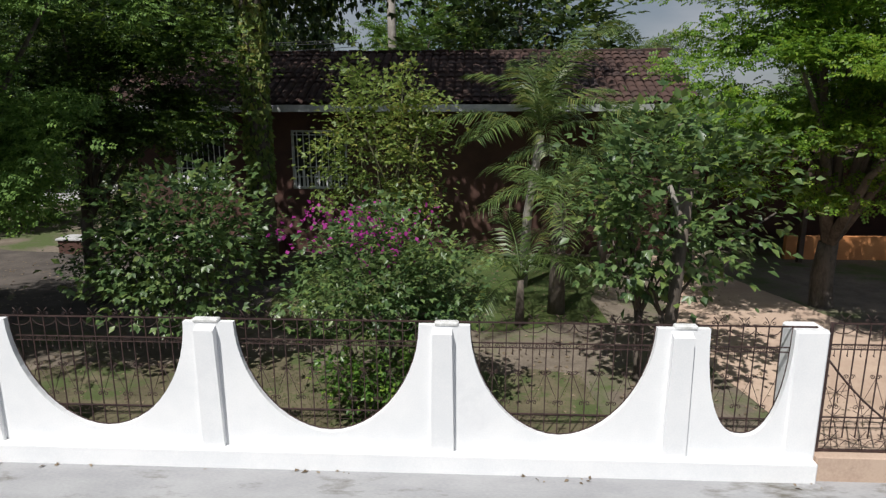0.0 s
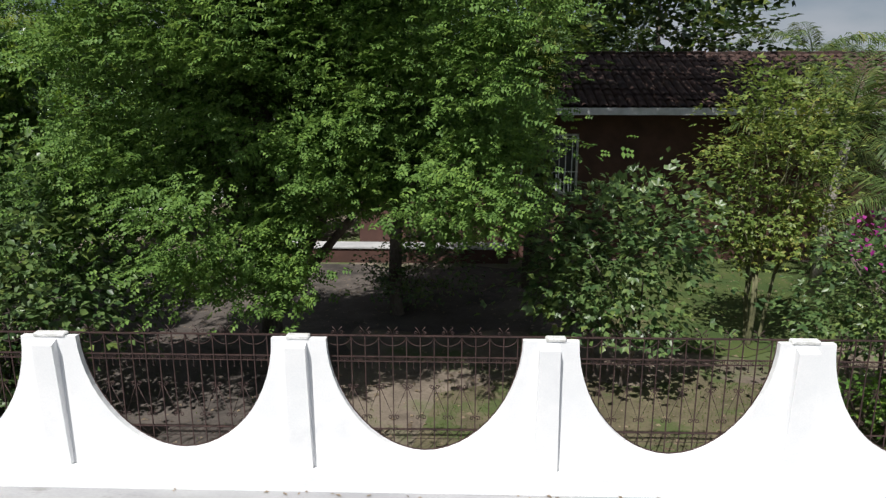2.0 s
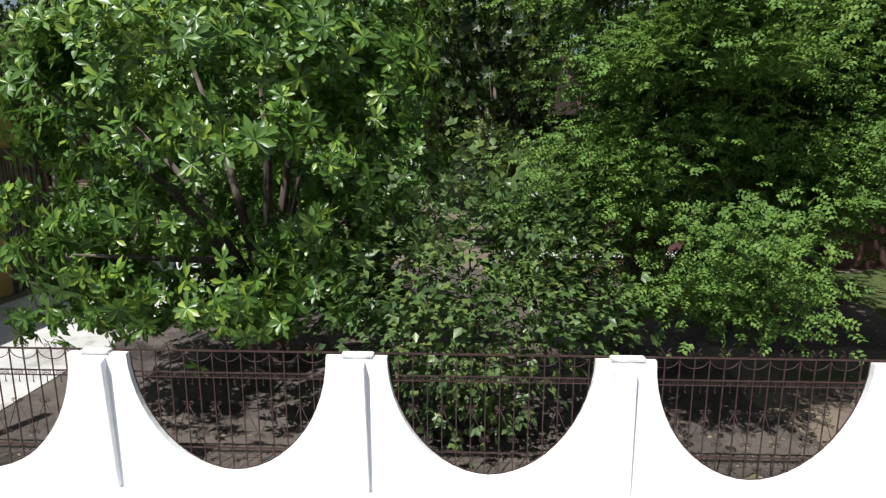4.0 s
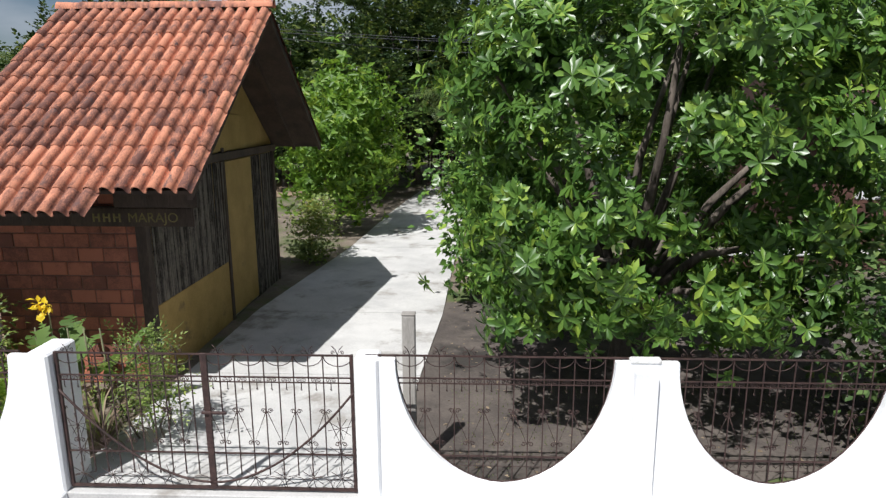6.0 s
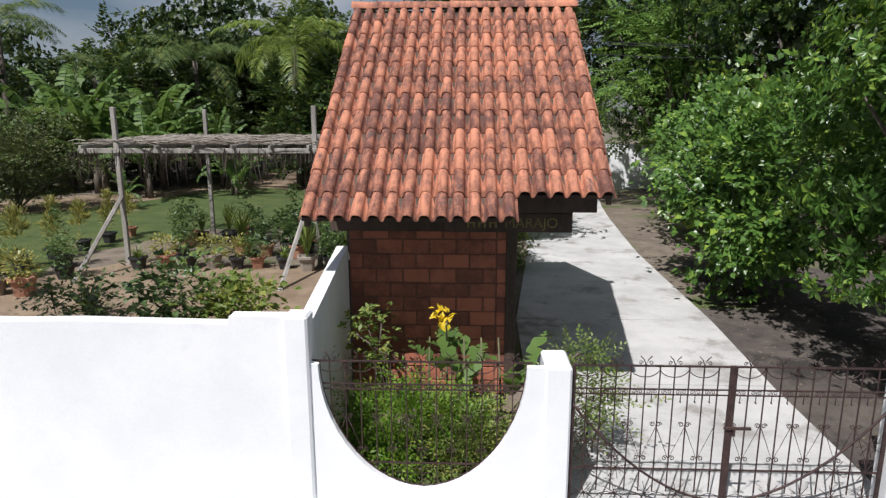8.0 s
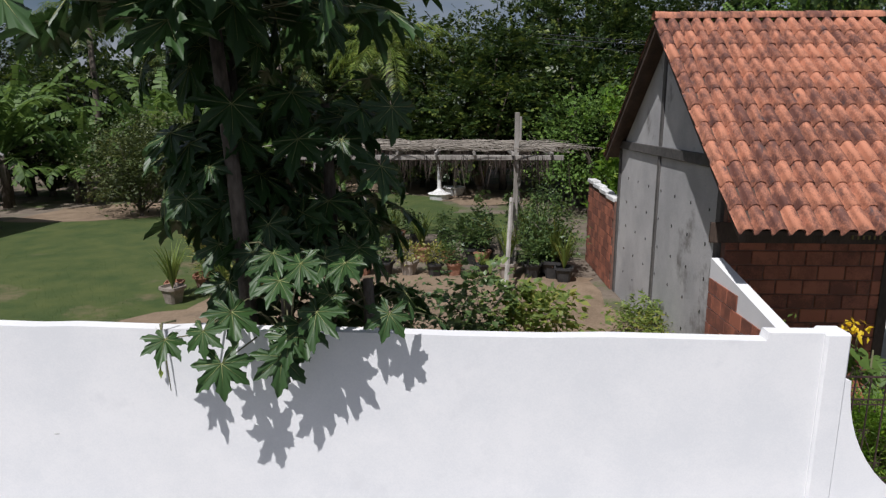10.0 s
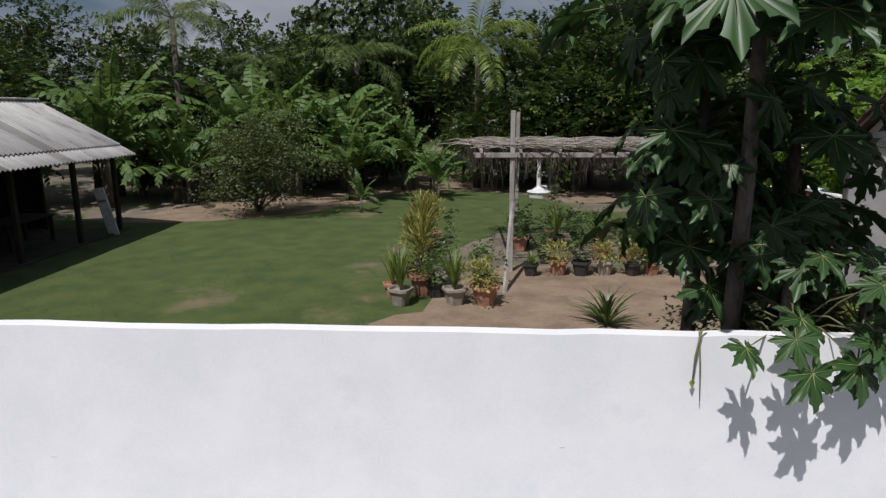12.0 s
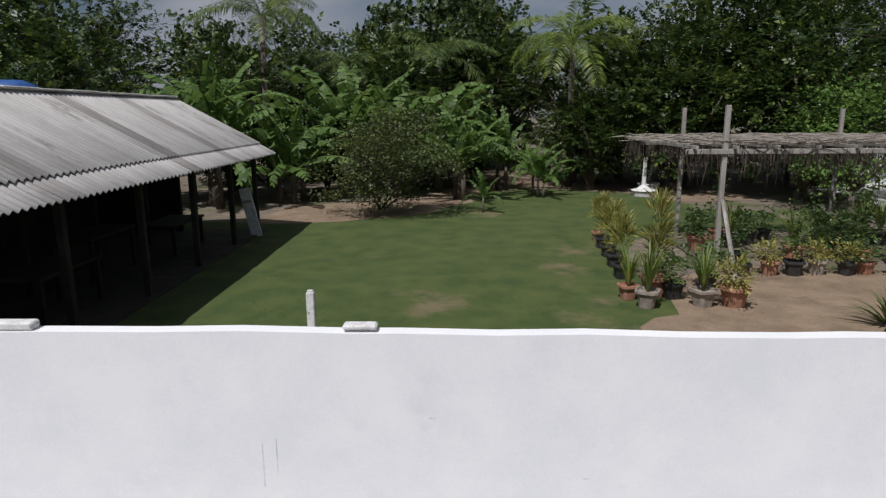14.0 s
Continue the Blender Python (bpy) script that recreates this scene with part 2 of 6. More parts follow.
L = {
    "feather": leafy("feathery foliage", (0.074, 0.145, 0.032), (0.150, 0.258, 0.056), 0.6, 0.30, tip=(0.19, 0.30, 0.06), spec=0.25),
    "bright": leafy("bright feathery foliage", (0.064, 0.145, 0.015), (0.15, 0.27, 0.026), 0.5, 0.4, tip=(0.24, 0.34, 0.04)),
    "glossy": leafy("glossy dark foliage", (0.046, 0.108, 0.018), (0.112, 0.215, 0.038), 0.36, 0.25, tip=(0.24, 0.35, 0.05)),
    "shrub": leafy("shrub foliage", (0.044, 0.090, 0.030), (0.140, 0.215, 0.070), 0.38, 0.3, tip=(0.17, 0.23, 0.06)),
    "pale": leafy("pale shrub foliage", (0.085, 0.140, 0.028), (0.22, 0.29, 0.065), 0.5, 0.35, tip=(0.30, 0.30, 0.07)),
    "forest": leafy("forest foliage", (0.014, 0.034, 0.008), (0.045, 0.080, 0.016), 0.42, 0.25, tip=(0.15, 0.19, 0.035)),
    "palm": leafy("palm foliage", (0.040, 0.075, 0.018), (0.13, 0.19, 0.055), 0.42, 0.3, tip=(0.20, 0.22, 0.06)),
    "banana": leafy("banana foliage", (0.044, 0.094, 0.022), (0.125, 0.210, 0.046), 0.58, 0.36),
    # darker copy of the feathery foliage, with shade put into its colour
    "shade": leafy("feathery foliage darkened for shade", (0.024, 0.054, 0.010), (0.072, 0.135, 0.022), 0.55, 0.25, tip=(0.15, 0.23, 0.03)),
    "coconut": leafy("yellow green palm foliage", (0.07, 0.12, 0.02), (0.20, 0.28, 0.05), 0.42, 0.35, tip=(0.30, 0.33, 0.07)),
    "papaya": leafy("papaya foliage", (0.016, 0.045, 0.012), (0.045, 0.100, 0.026), 0.45, 0.16),
    "flower": leafy("magenta flower bracts", (0.17, 0.012, 0.11), (0.40, 0.03, 0.27), 0.6, 0.4),
    "yellowflower": leafy("yellow flowers", (0.60, 0.42, 0.01), (0.85, 0.65, 0.03), 0.6, 0.35),
    "olive": leafy("olive green foliage", (0.038, 0.058, 0.017), (0.095, 0.124, 0.036), 0.5, 0.25, tip=(0.18, 0.20, 0.06)),
    "croton": leafy("yellow green croton foliage", (0.11, 0.14, 0.026), (0.38, 0.36, 0.10), 0.4, 0.3),
    "straw": leafy("dry hanging straw", (0.026, 0.019, 0.016), (0.085, 0.064, 0.052), 0.8, 0.2),
    "grass": leafy("grass blades", (0.07, 0.115, 0.022), (0.14, 0.18, 0.05), 0.6, 0.3),
    "dry": leafy("dry leaves", (0.11, 0.08, 0.05), (0.27, 0.21, 0.14), 0.8, 0.2),
}


# ---- mesh tools ----
def tri_mesh(name, verts, faces, material, smooth=False):
    me = bpy.data.meshes.new(name)
    me.from_pydata([tuple(v) for v in verts], [], faces)
    me.materials.append(material)
    if smooth:
        me.shade_smooth()
    me.update()
    return me


def fast_mesh(name, verts, tris, material):
    """A mesh of many triangles out of arrays."""
    me = bpy.data.meshes.new(name)
    me.vertices.add(len(verts))
    me.vertices.foreach_set("co", np.asarray(verts, dtype=np.float32).ravel())
    me.loops.add(len(tris) * 3)
    me.loops.foreach_set("vertex_index", np.asarray(tris, dtype=np.int32).ravel())
    me.polygons.add(len(tris))
    me.polygons.foreach_set("loop_start", np.arange(0, len(tris) * 3, 3, dtype=np.int32))
    me.materials.append(material)
    me.update(calc_edges=True)
    return me


def put(name, me, parent=None, m=None, label=""):
    ob = new(name, me)
    if parent is not None:
        ob.parent = parent
    if m is not None:
        ob.matrix_basis = m
    return tagged(ob, label)


def part(name, bm, material, parent=None, label="", smooth=False):
    me = bpy.data.meshes.new(name)
    bm.to_mesh(me)
    bm.free()
    me.materials.append(material)
    if smooth:
        me.shade_smooth()
    return put(name, me, parent, None, label)


def thing(name, label, category, at=(0, 0, 0), rz=0.0, group="", kind=""):
    e = new(name)
    e.matrix_basis = pose(*at, 0, 0, rz)
    e.empty_display_size = 0.1
    return tagged(e, label, category, group, kind)


def boxes(items, bevel=0.0, seg=1):
    """A bmesh of boxes, each (x0, x1, y0, y1, z0, z1)."""
    bm = bmesh.new()
    for x0, x1, y0, y1, z0, z1 in items:
        r = bmesh.ops.create_cube(bm, size=1.0, matrix=Matrix.LocRotScale(((x0 + x1) / 2, (y0 + y1) / 2, (z0 + z1) / 2), None, (x1 - x0, y1 - y0, z1 - z0)))
    if bevel:
        bmesh.ops.bevel(bm, geom=bm.edges[:], offset=bevel, segments=seg, affect="EDGES")
    return bm


def tube_arrays(path, radii, sides=6, base=0):
    """Vertices and triangles of a tapered tube along points."""
    path = [Vector(p) for p in path]
    vs, fs = [], []
    for i, p in enumerate(path):
        d = (path[min(i + 1, len(path) - 1)] - path[max(i - 1, 0)]).normalized()
        u = d.cross(Vector((0.31, 0.17, 0.93)) if abs(d.z) < 0.9 else Vector((1, 0.1, 0))).normalized()
        w = d.cross(u)
        r = radii[i] if hasattr(radii, "__len__") else radii
        for k in range(sides):
            a = 2 * math.pi * k / sides
            vs.append(p + u * (math.cos(a) * r) + w * (math.sin(a) * r))
    for i in range(len(path) - 1):
        for k in range(sides):
            a, b = base + i * sides + k, base + i * sides + (k + 1) % sides
            fs.append((a, b, b + sides))
            fs.append((a, b + sides, a + sides))
    fs.append(tuple(base + k for k in range(sides))[::-1])
    n = base + (len(path) - 1) * sides
    fs.append(tuple(n + k for k in range(sides)))
    return vs, fs


def tubes(name, runs, material, sides=6, smooth=True):
    """One mesh of several tubes, each (path, radii)."""
    vs, fs = [], []
    for path, radii in runs:
        v, f = tube_arrays(path, radii, sides, len(vs))
        vs += v
        fs += f
    return tri_mesh(name, vs, fs, material, smooth)


# ---- foliage tools ----
def leaf_shape(length, width, fold=0.12, droop=0.15):
    v = np.array([(0, 0, 0), (-width / 2, length * 0.45, fold * width), (0, length * 0.5, -droop * length * 0.3), (width / 2, length * 0.45, fold * width), (0, length, -droop * length)])
    return v, np.array([(0, 2, 1), (0, 3, 2), (1, 2, 4), (2, 3, 4)])


def merge(shapes):
    vs, fs, n = [], [], 0
    for v, f in shapes:
        vs.append(v)
        fs.append(f + n)
        n += len(v)
    return np.concatenate(vs), np.concatenate(fs)


def turned(shape, rz=0.0, rx=0.0, at=(0, 0, 0), s=1.0):
    m = np.array(Matrix.Rotation(rz, 3, "Z") @ Matrix.Rotation(rx, 3, "X"))
    return shape[0] @ m.T * s + np.array(at), shape[1]


def rosette(count, length, width, lift, rng):
    v, f = merge([turned(leaf_shape(length * rng.uniform(0.6, 1.15), width * rng.uniform(0.8, 1.1), 0.12, 0.3), 2 * math.pi * k / count + rng.uniform(-0.35, 0.35), lift + rng.uniform(-0.55, 0.55)) for k in range(count)])
    return np.stack([v[:, 0], v[:, 2], -v[:, 1]], 1), f


def whorl(count, length, width, lift, rng):
    """A tuft of blunt leaves, widest past the middle, spreading round the y axis."""
    out = []
    for k in range(count):
        s = rng.uniform(0.7, 1.1)
        l, w = length * s, width * rng.uniform(0.85, 1.1)
        v = np.array([(0, 0, 0), (-w * 0.30, l * 0.35, 0.10 * w), (w * 0.30, l * 0.35, 0.10 * w), (-w * 0.5, l * 0.68, 0.06 * w - 0.03 * l), (w * 0.5, l * 0.68, 0.06 * w - 0.03 * l), (0, l * 0.66, -0.06 * l), (0, l, -0.14 * l)])
        f = np.array([(0, 2, 5), (0, 5, 1), (1, 5, 3), (2, 4, 5), (3, 5, 6), (5, 4, 6)])
        out.append(turned((v, f), 2 * math.pi * k / count * (1.0 if k % 2 else 1.02) + rng.uniform(-0.25, 0.25), lift + rng.uniform(-0.3, 0.3) + (0.35 if k % 3 == 0 else 0)))
    v, f = merge(out)
    return np.stack([v[:, 0], v[:, 2], -v[:, 1]], 1), f


def pinnate(length, pairs, leaflet, width):
    """A feather-like leaf along y."""
    out = []
    for k in range(pairs):
        y = length * (0.15 + 0.85 * k / pairs)
        z = -0.25 * length * (k / pairs) ** 2
        s = 1.0 - 0.45 * (k / pairs)
        for side in (-1, 1):
            v = np.array([(0, 0, 0), (side * leaflet * s * 0.5, width / 2, 0.004), (side * leaflet * s, 0.01, -0.02), (side * leaflet * s * 0.5, -width / 2, 0.004)]) + np.array((0, y, z))
            out.append((v, np.array([(0, 1, 2), (0, 2, 3)])))
    return merge(out)


def scatter(points, dirs, shapes, scales, rng, facing=(0.0, 0.0, 1.0)):
    """Copies of leaf shapes at points, their y along dirs, as two arrays."""
    n = len(points)
    d = dirs / np.maximum(1e-6, np.linalg.norm(dirs, axis=1, keepdims=True))
    up = np.tile(np.array(facing), (n, 1)) + rng.normal(0, 0.35, (n, 3))
    x = np.cross(d, up)
    x /= np.maximum(1e-6, np.linalg.norm(x, axis=1, keepdims=True))
    z = np.cross(x, d)
    R = np.stack([x, d, z], axis=2) * scales[:, None, None]
    pick = rng.integers(0, len(shapes), n)
    vs, fs, base = [], [], 0
    for k, (v, f) in enumerate(shapes):
        sel = np.nonzero(pick == k)[0]
        if not len(sel):
            continue
        vv = np.einsum("nij,vj->nvi", R[sel], v) + points[sel][:, None, :]
        ff = f[None] + (base + np.arange(len(sel)) * len(v))[:, None, None]
        vs.append(vv.reshape(-1, 3))
        fs.append(ff.reshape(-1, 3))
        base += len(sel) * len(v)
    return np.concatenate(vs), np.concatenate(fs)


def clump_points(center, radii, clumps, per, spread, rng, shell=0.55, floor=0.3, flat=0.6, box=1.0, lobes=0, lobe_size=0.36):
    """Leaf places gathered into clumps inside an ellipsoid, or on the domed tops of its lobes."""
    c = rng.normal(0, 1, (clumps, 3))
    c /= np.linalg.norm(c, axis=1, keepdims=True)
    c = np.sign(c) * np.abs(c) ** box
    if lobes:
        k = np.arange(lobes) + 0.5
        cz, az = 1 - 2 * k / lobes, k * 2.39996 + rng.uniform(0, 6.28)
        ring = np.sqrt(1 - cz * cz)
        heads = np.stack([ring * np.cos(az), ring * np.sin(az), cz], 1)
        heads = np.sign(heads) * np.abs(heads) ** box * (shell + (0.82 - shell) * rng.random((lobes, 1)) ** 0.6) + rng.normal(0, 0.12, (lobes, 3))
        c[:, 2] = np.where(rng.random(clumps) < 0.7, np.abs(c[:, 2]), c[:, 2] * 0.5)
        c = heads[rng.integers(0, lobes, clumps)] + c * lobe_size * (0.75 + 0.35 * rng.random((clumps, 1)))
    else:
        r = shell + (1 - shell) * rng.random((clumps, 1)) ** 0.7
        c = c * r * (0.85 + 0.3 * rng.random((clumps, 1)))
    cc = c * np.array(radii) + np.array(center)
    size = spread * (0.6 + 0.8 * rng.random((clumps, 1, 1)))
    off = rng.normal(0, 1, (clumps, per, 3)) * np.array((1, 1, flat))
    p = (cc[:, None, :] + off * size * 0.5).reshape(-1, 3)
    out = (c[:, None, :] + off * 0.55).reshape(-1, 3)
    keep = p[:, 2] > floor
    return p[keep], out[keep], cc


def tree(name, label, base, crown, radii, shapes, material, clumps, per, spread, seed, trunk=0.14, bark="bark", lean=(0, 0), category="tree", floor=0.5, limbs=9, shell=0.5, droop=0.0, stems=1, group="", crown_label="", size=(0.75, 1.25), box=1.0, flat=0.6, level=1.0, lobes=0, lobe_size=0.36, facing=(0.0, 0.0, 1.0)):
    """A tree: trunk, limbs and a crown of leaf clumps; places are relative to base."""
    rng = np.random.default_rng(seed)
    t = thing(name, label, category, base, 0, group)
    p, d, cc = clump_points(crown, radii, clumps, per, spread, rng, shell, floor, flat, box, lobes, lobe_size)
    wy, wz = p[:, 1] + base[1], p[:, 2] + base[2]
    clear = (wy > 0.26) | ((wz > 1.75) & (wy > 0.02))
    p, d = p[clear], d[clear]
    d = (d + rng.normal(0, 0.5, d.shape)) * np.array((1, 1, level)) + np.array((0, 0, -droop))
    v, f = scatter(p, d, shapes, rng.uniform(size[0], size[1], len(p)), rng, facing)
    put("crown", fast_mesh("crown", v, f, material), t, None, crown_label)
    fork = Vector((lean[0], lean[1], max(0.25, (crown[2] - radii[2]) * 0.75 + 0.2)))
    for s in range(stems):
        o = Vector((0, 0, -0.05)) if stems == 1 else Vector((rng.uniform(-0.2, 0.2), rng.uniform(-0.2, 0.2), -0.05))
        fk = fork + Vector((o.x * 2.0, o.y * 2.0, rng.uniform(-0.1, 0.1)))
        mid = (o + fk) / 2 + Vector((rng.uniform(-0.06, 0.06), rng.uniform(-0.06, 0.06), 0))
        k = trunk if stems == 1 else trunk * 0.6
        name_ = "trunk" if stems == 1 else "stem"
        put(name_, tubes(name_, [([o, o + (mid - o) * 0.15, mid, fk], [k * 1.35, k * 1.05, k, k * 0.85])], M[bark], 7), t)
        for q in range(max(2, limbs // stems)):
            e = Vector(cc[int(rng.integers(0, len(cc)))])
            m1 = fk.lerp(e, 0.45) + Vector((rng.uniform(-0.15, 0.15), rng.uniform(-0.15, 0.15), 0.15 * radii[2]))
            put("branch", tubes("branch", [([fk - Vector((0, 0, 0.05)), m1, e], [k * 0.6, k * 0.32, 0.012])], M[bark], 6), t)
    return t


# ---- ground ----
GZ = 0.15


def sheet(name, outline, z, material, label, kind="structure", thick=0.0, wobble=0.0, seed=1, parent=None, subdivide=0):
    """A flat piece of ground with an uneven edge."""
    rng = random.Random(seed)
    bm = bmesh.new()
    pts = []
    for i, (x, y) in enumerate(outline):
        x2, y2 = outline[(i + 1) % len(outline)]
        n = max(1, int(math.hypot(x2 - x, y2 - y) / 0.6)) if wobble else 1
        for k in range(n):
            f = k / n
            pts.append((x + (x2 - x) * f + rng.uniform(-wobble, wobble), y + (y2 - y) * f + rng.uniform(-wobble, wobble)))
    top = [bm.verts.new((x, y, z)) for x, y in pts]
    bm.faces.new(top)
    if thick:
        low = [bm.verts.new((x, y, z - thick)) for x, y in pts]
        for i in range(len(top)):
            j = (i + 1) % len(top)
            bm.faces.new((top[i], low[i], low[j], top[j]))
    bmesh.ops.triangulate(bm, faces=[f for f in bm.faces if len(f.verts) > 4])
    bmesh.ops.recalc_face_normals(bm, faces=bm.faces[:])
    ob = part(name, bm, material, parent)
    if parent is None:
        tagged(ob, label, name.split("_")[0], kind=kind)
    return ob


# the garden ground in cells, fine near the walk and wide towards the horizon
gx = [-400, -180, -100] + [-72 + 4 * k for k in range(24)] + [60, 140, 300]
gy = [0.02] + [4 * k for k in range(1, 16)] + [80, 140, 280, 600]
bm = bmesh.new()
grid = [[bm.verts.new((x, y, GZ)) for x in gx] for y in gy]
for r in range(len(gy) - 1):
    for c in range(len(gx) - 1):
        bm.faces.new((grid[r][c], grid[r][c + 1], grid[r + 1][c + 1], grid[r + 1][c]))
tagged(part("ground", bm, M["soil"]), "shaded brown garden soil with sparse grass and leaf litter", "ground", kind="structure")
sheet("pavement", [(-120, -2.3), (80, -2.3), (80, 0.02), (-120, 0.02)], 0.0, M["pavement"], "pale worn concrete pavement stained along the fence", thick=0.15)
sheet("road", [(-400, -400), (300, -400), (300, -2.3), (-400, -2.3)], -0.12, M["asphalt"], "grey asphalt street")
DRIVE_L = [(0.12, -23.72), (6, -23.6), (11, -22.9), (19, -22.4), (26.2, -21.6)]
DRIVE_R = [(0.12, -20.45), (2.6, -20.38), (4.7, -20.16), (7.4, -20.1), (11.9, -19.95), (19, -19.3), (26.2, -18.2)]
DRIVE = thing("driveway", "pale concrete driveway cast in slabs, stained along the joints", "driveway", kind="structure")
bed = sheet("bed", [(x, y) for y, x in DRIVE_L] + [(x, y) for y, x in DRIVE_R[::-1]], GZ + 0.012, M["darkearth"], "", parent=DRIVE)


def drive_x(side, y):
    return float(np.interp(y, [p[0] for p in side], [p[1] for p in side]))


cuts = [0.12, 2.9, 5.7, 8.5, 11.4, 14.3, 17.3, 20.3, 23.3, 26.2]
for i in range(len(cuts) - 1):
    ya, yb = cuts[i] + 0.006, cuts[i + 1] - 0.006
    q = [(drive_x(DRIVE_L, ya), ya), (drive_x(DRIVE_R, ya), ya), (drive_x(DRIVE_R, yb), yb), (drive_x(DRIVE_L, yb), yb)]
    sheet("slab", q, GZ + 0.030 + 0.002 * ((i * 7) % 3), M["concrete"], "", thick=0.03, parent=DRIVE)
sheet("path_1", [(0.75, 0.12), (3.9, 0.12), (3.6, 4.0), (2.6, 7.5), (2.4, 12), (0.9, 12), (1.2, 7.0), (0.1, 4.2)], GZ + 0.012, M["tanpath"], "pinkish sandy garden path behind the gate", wobble=0.05)
sheet("lawn_1", [(-45.2, 0.6), (-35.8, 0.6), (-35.3, 5.4), (-34.0, 6.4), (-34.2, 7.6), (-35.0, 10.5), (-33.0, 14.5), (-30.5, 17), (-29.5, 20.5), (-31, 24.5), (-34.8, 26.5), (-37.2, 25), (-38.8, 21), (-41.2, 17.9), (-43.9, 16.8), (-45.2, 17), (-50, 17), (-50, 2)], GZ + 0.010, M["lawn"], "sunlit mown lawn with worn yellow patches", wobble=0.16, seed=4)
sheet("lawn_2", [(-33.0, 14.6), (-27, 15), (-27.5, 19), (-33.5, 20)], GZ + 0.012, M["lawn"], "small patch of lawn behind the pergola", wobble=0.2, seed=5)
sheet("dirt_1", [(-35.9, 0.4), (-26.4, 0.4), (-26.3, 9.4), (-33.0, 10.2), (-34.6, 8.0), (-34.7, 6.6), (-35.7, 5.8)], GZ + 0.016, M["dirt"], "bare swept dirt among potted plants", wobble=0.18, seed=6)
sheet("dirt_2", [(-46, 16.8), (-43.9, 16.6), (-41.0, 17.8), (-38.6, 21), (-37.2, 25.2), (-34.8, 26.6), (-31, 24.8), (-29.5, 21.5), (-26, 22), (-26, 30), (-32.5, 30), (-33.0, 43), (-36.6, 43), (-37.4, 30), (-40, 24.5), (-46, 20)], GZ + 0.014, M["dirt"], "bare dirt path leading between the banana plants", wobble=0.25, seed=7)
# dark sheets: dirt_3 is partly dark soil, dirt_4 paints the shade on the ground
sheet("dirt_3", [(-20.75, 0.3), (-10.6, 0.3), (-10.9, 4.6), (-13.5, 6.4), (-17.0, 6.9), (-20.9, 6.2)], GZ + 0.014, M["shadysoil"], "dark soil under the trees, partly darkened for their shade", wobble=0.3, seed=12)
sheet("dirt_4", [(-19.5, 6.6), (-14.0, 6.4), (-10.7, 4.4), (-6.6, 4.0), (-7.0, 8.6), (-12.5, 8.8), (-19.0, 10.5)], GZ + 0.013, M["shadysoil"], "soil between the garden trees, darkened for their shade", wobble=0.3, seed=13)
sheet("lawn_3", [(-6.8, 4.0), (-5.0, 3.4), (-0.6, 4.4), (-0.3, 9.4), (-3.5, 9.8), (-7.4, 9.0)], GZ + 0.012, M["lawn"], "sunlit green lawn in front of the house", wobble=0.25, seed=8)
sheet("lawn_4", [(-9.6, 0.4), (-1.2, 0.4), (-1.4, 2.0), (-4.0, 2.6), (-9.4, 2.1)], GZ + 0.012, M["roughgrass"], "patchy grass strip behind the railings", wobble=0.25, seed=9)

# ---- front fence ----
FENCE = thing("wall_front", "white limewashed masonry fence with scooped bays and buttressed piers", "fence wall", kind="structure")
TOP = 1.6
PIERS = [(-1.14, -0.62), (-3.53, -3.01), (-5.98, -5.45), (-8.44, -7.90), (-10.91, -10.37), (-13.41, -12.86), (-15.91, -15.34), (-18.36, -17.80)]


def scoop(x0, x1, bottom, top=TOP, n=26, power=1.9):
    """Points of a hanging curve from pier to pier."""
    c, a, h = (x0 + x1) / 2, (x1 - x0) / 2, top - bottom
    out = []
    for k in range(n + 1):
        s = math.cos(math.pi * k / n)
        x = c - a * s
        z = top - h * max(0.0, 1 - abs(s) ** power) ** (1 / power)
        out.append((x, z))
    return out


def wall_strip(name, outline_top, z0, y0, y1, material, parent, label=""):
    """A wall between z0 and an upper outline, from face y0 to face y1."""
    bm = bmesh.new()
    rows = [[bm.verts.new((x, y, z)) for x, z in outline_top] for y in (y0, y1)]
    lows = [[bm.verts.new((x, y, z0)) for x, z in outline_top] for y in (y0, y1)]
    for i in range(len(outline_top) - 1):
        bm.faces.new((lows[0][i], lows[0][i + 1], rows[0][i + 1], rows[0][i]))
        bm.faces.new((lows[1][i + 1], lows[1][i], rows[1][i], rows[1][i + 1]))
        bm.faces.new((rows[0][i], rows[0][i + 1], rows[1][i + 1], rows[1][i]))
    bm.faces.new((lows[0][0], rows[0][0], rows[1][0], lows[1][0]))
    bm.faces.new((lows[0][-1], lows[1][-1], rows[1][-1], rows[0][-1]))
    return part(name, bm, material, parent, label)


def fence_run(piers, bottom):
    """Outline over a row of piers, given from left to right, and the bays between them."""
    out = []
    for i, (a, b) in enumerate(piers):
        if i:
            out += scoop(piers[i - 1][1], a, bottom if a > -17 else bottom - 0.035)[1:-1]
        out += [(a, TOP), (b, TOP)]
    return out


W0, W1 = 0.0, 0.062
left_run = [(-20.71, -20.35)] + PIERS[::-1]
outline = fence_run(left_run, 0.385)
outline += scoop(-0.62, 0.20, 0.45, power=2.3)[1:-1] + [(0.20, TOP), (0.52, TOP)]
wall_strip("masonry", outline, -0.05, W0, W1, M["white"], FENCE)
wall_strip("masonry", [(-25.92, 1.62), (-25.83, 1.60)] + scoop(-25.83, -23.96, 0.38)[1:-1] + [(-23.96, TOP), (-23.57, TOP)], -0.05, W0, W1, M["white"], FENCE)
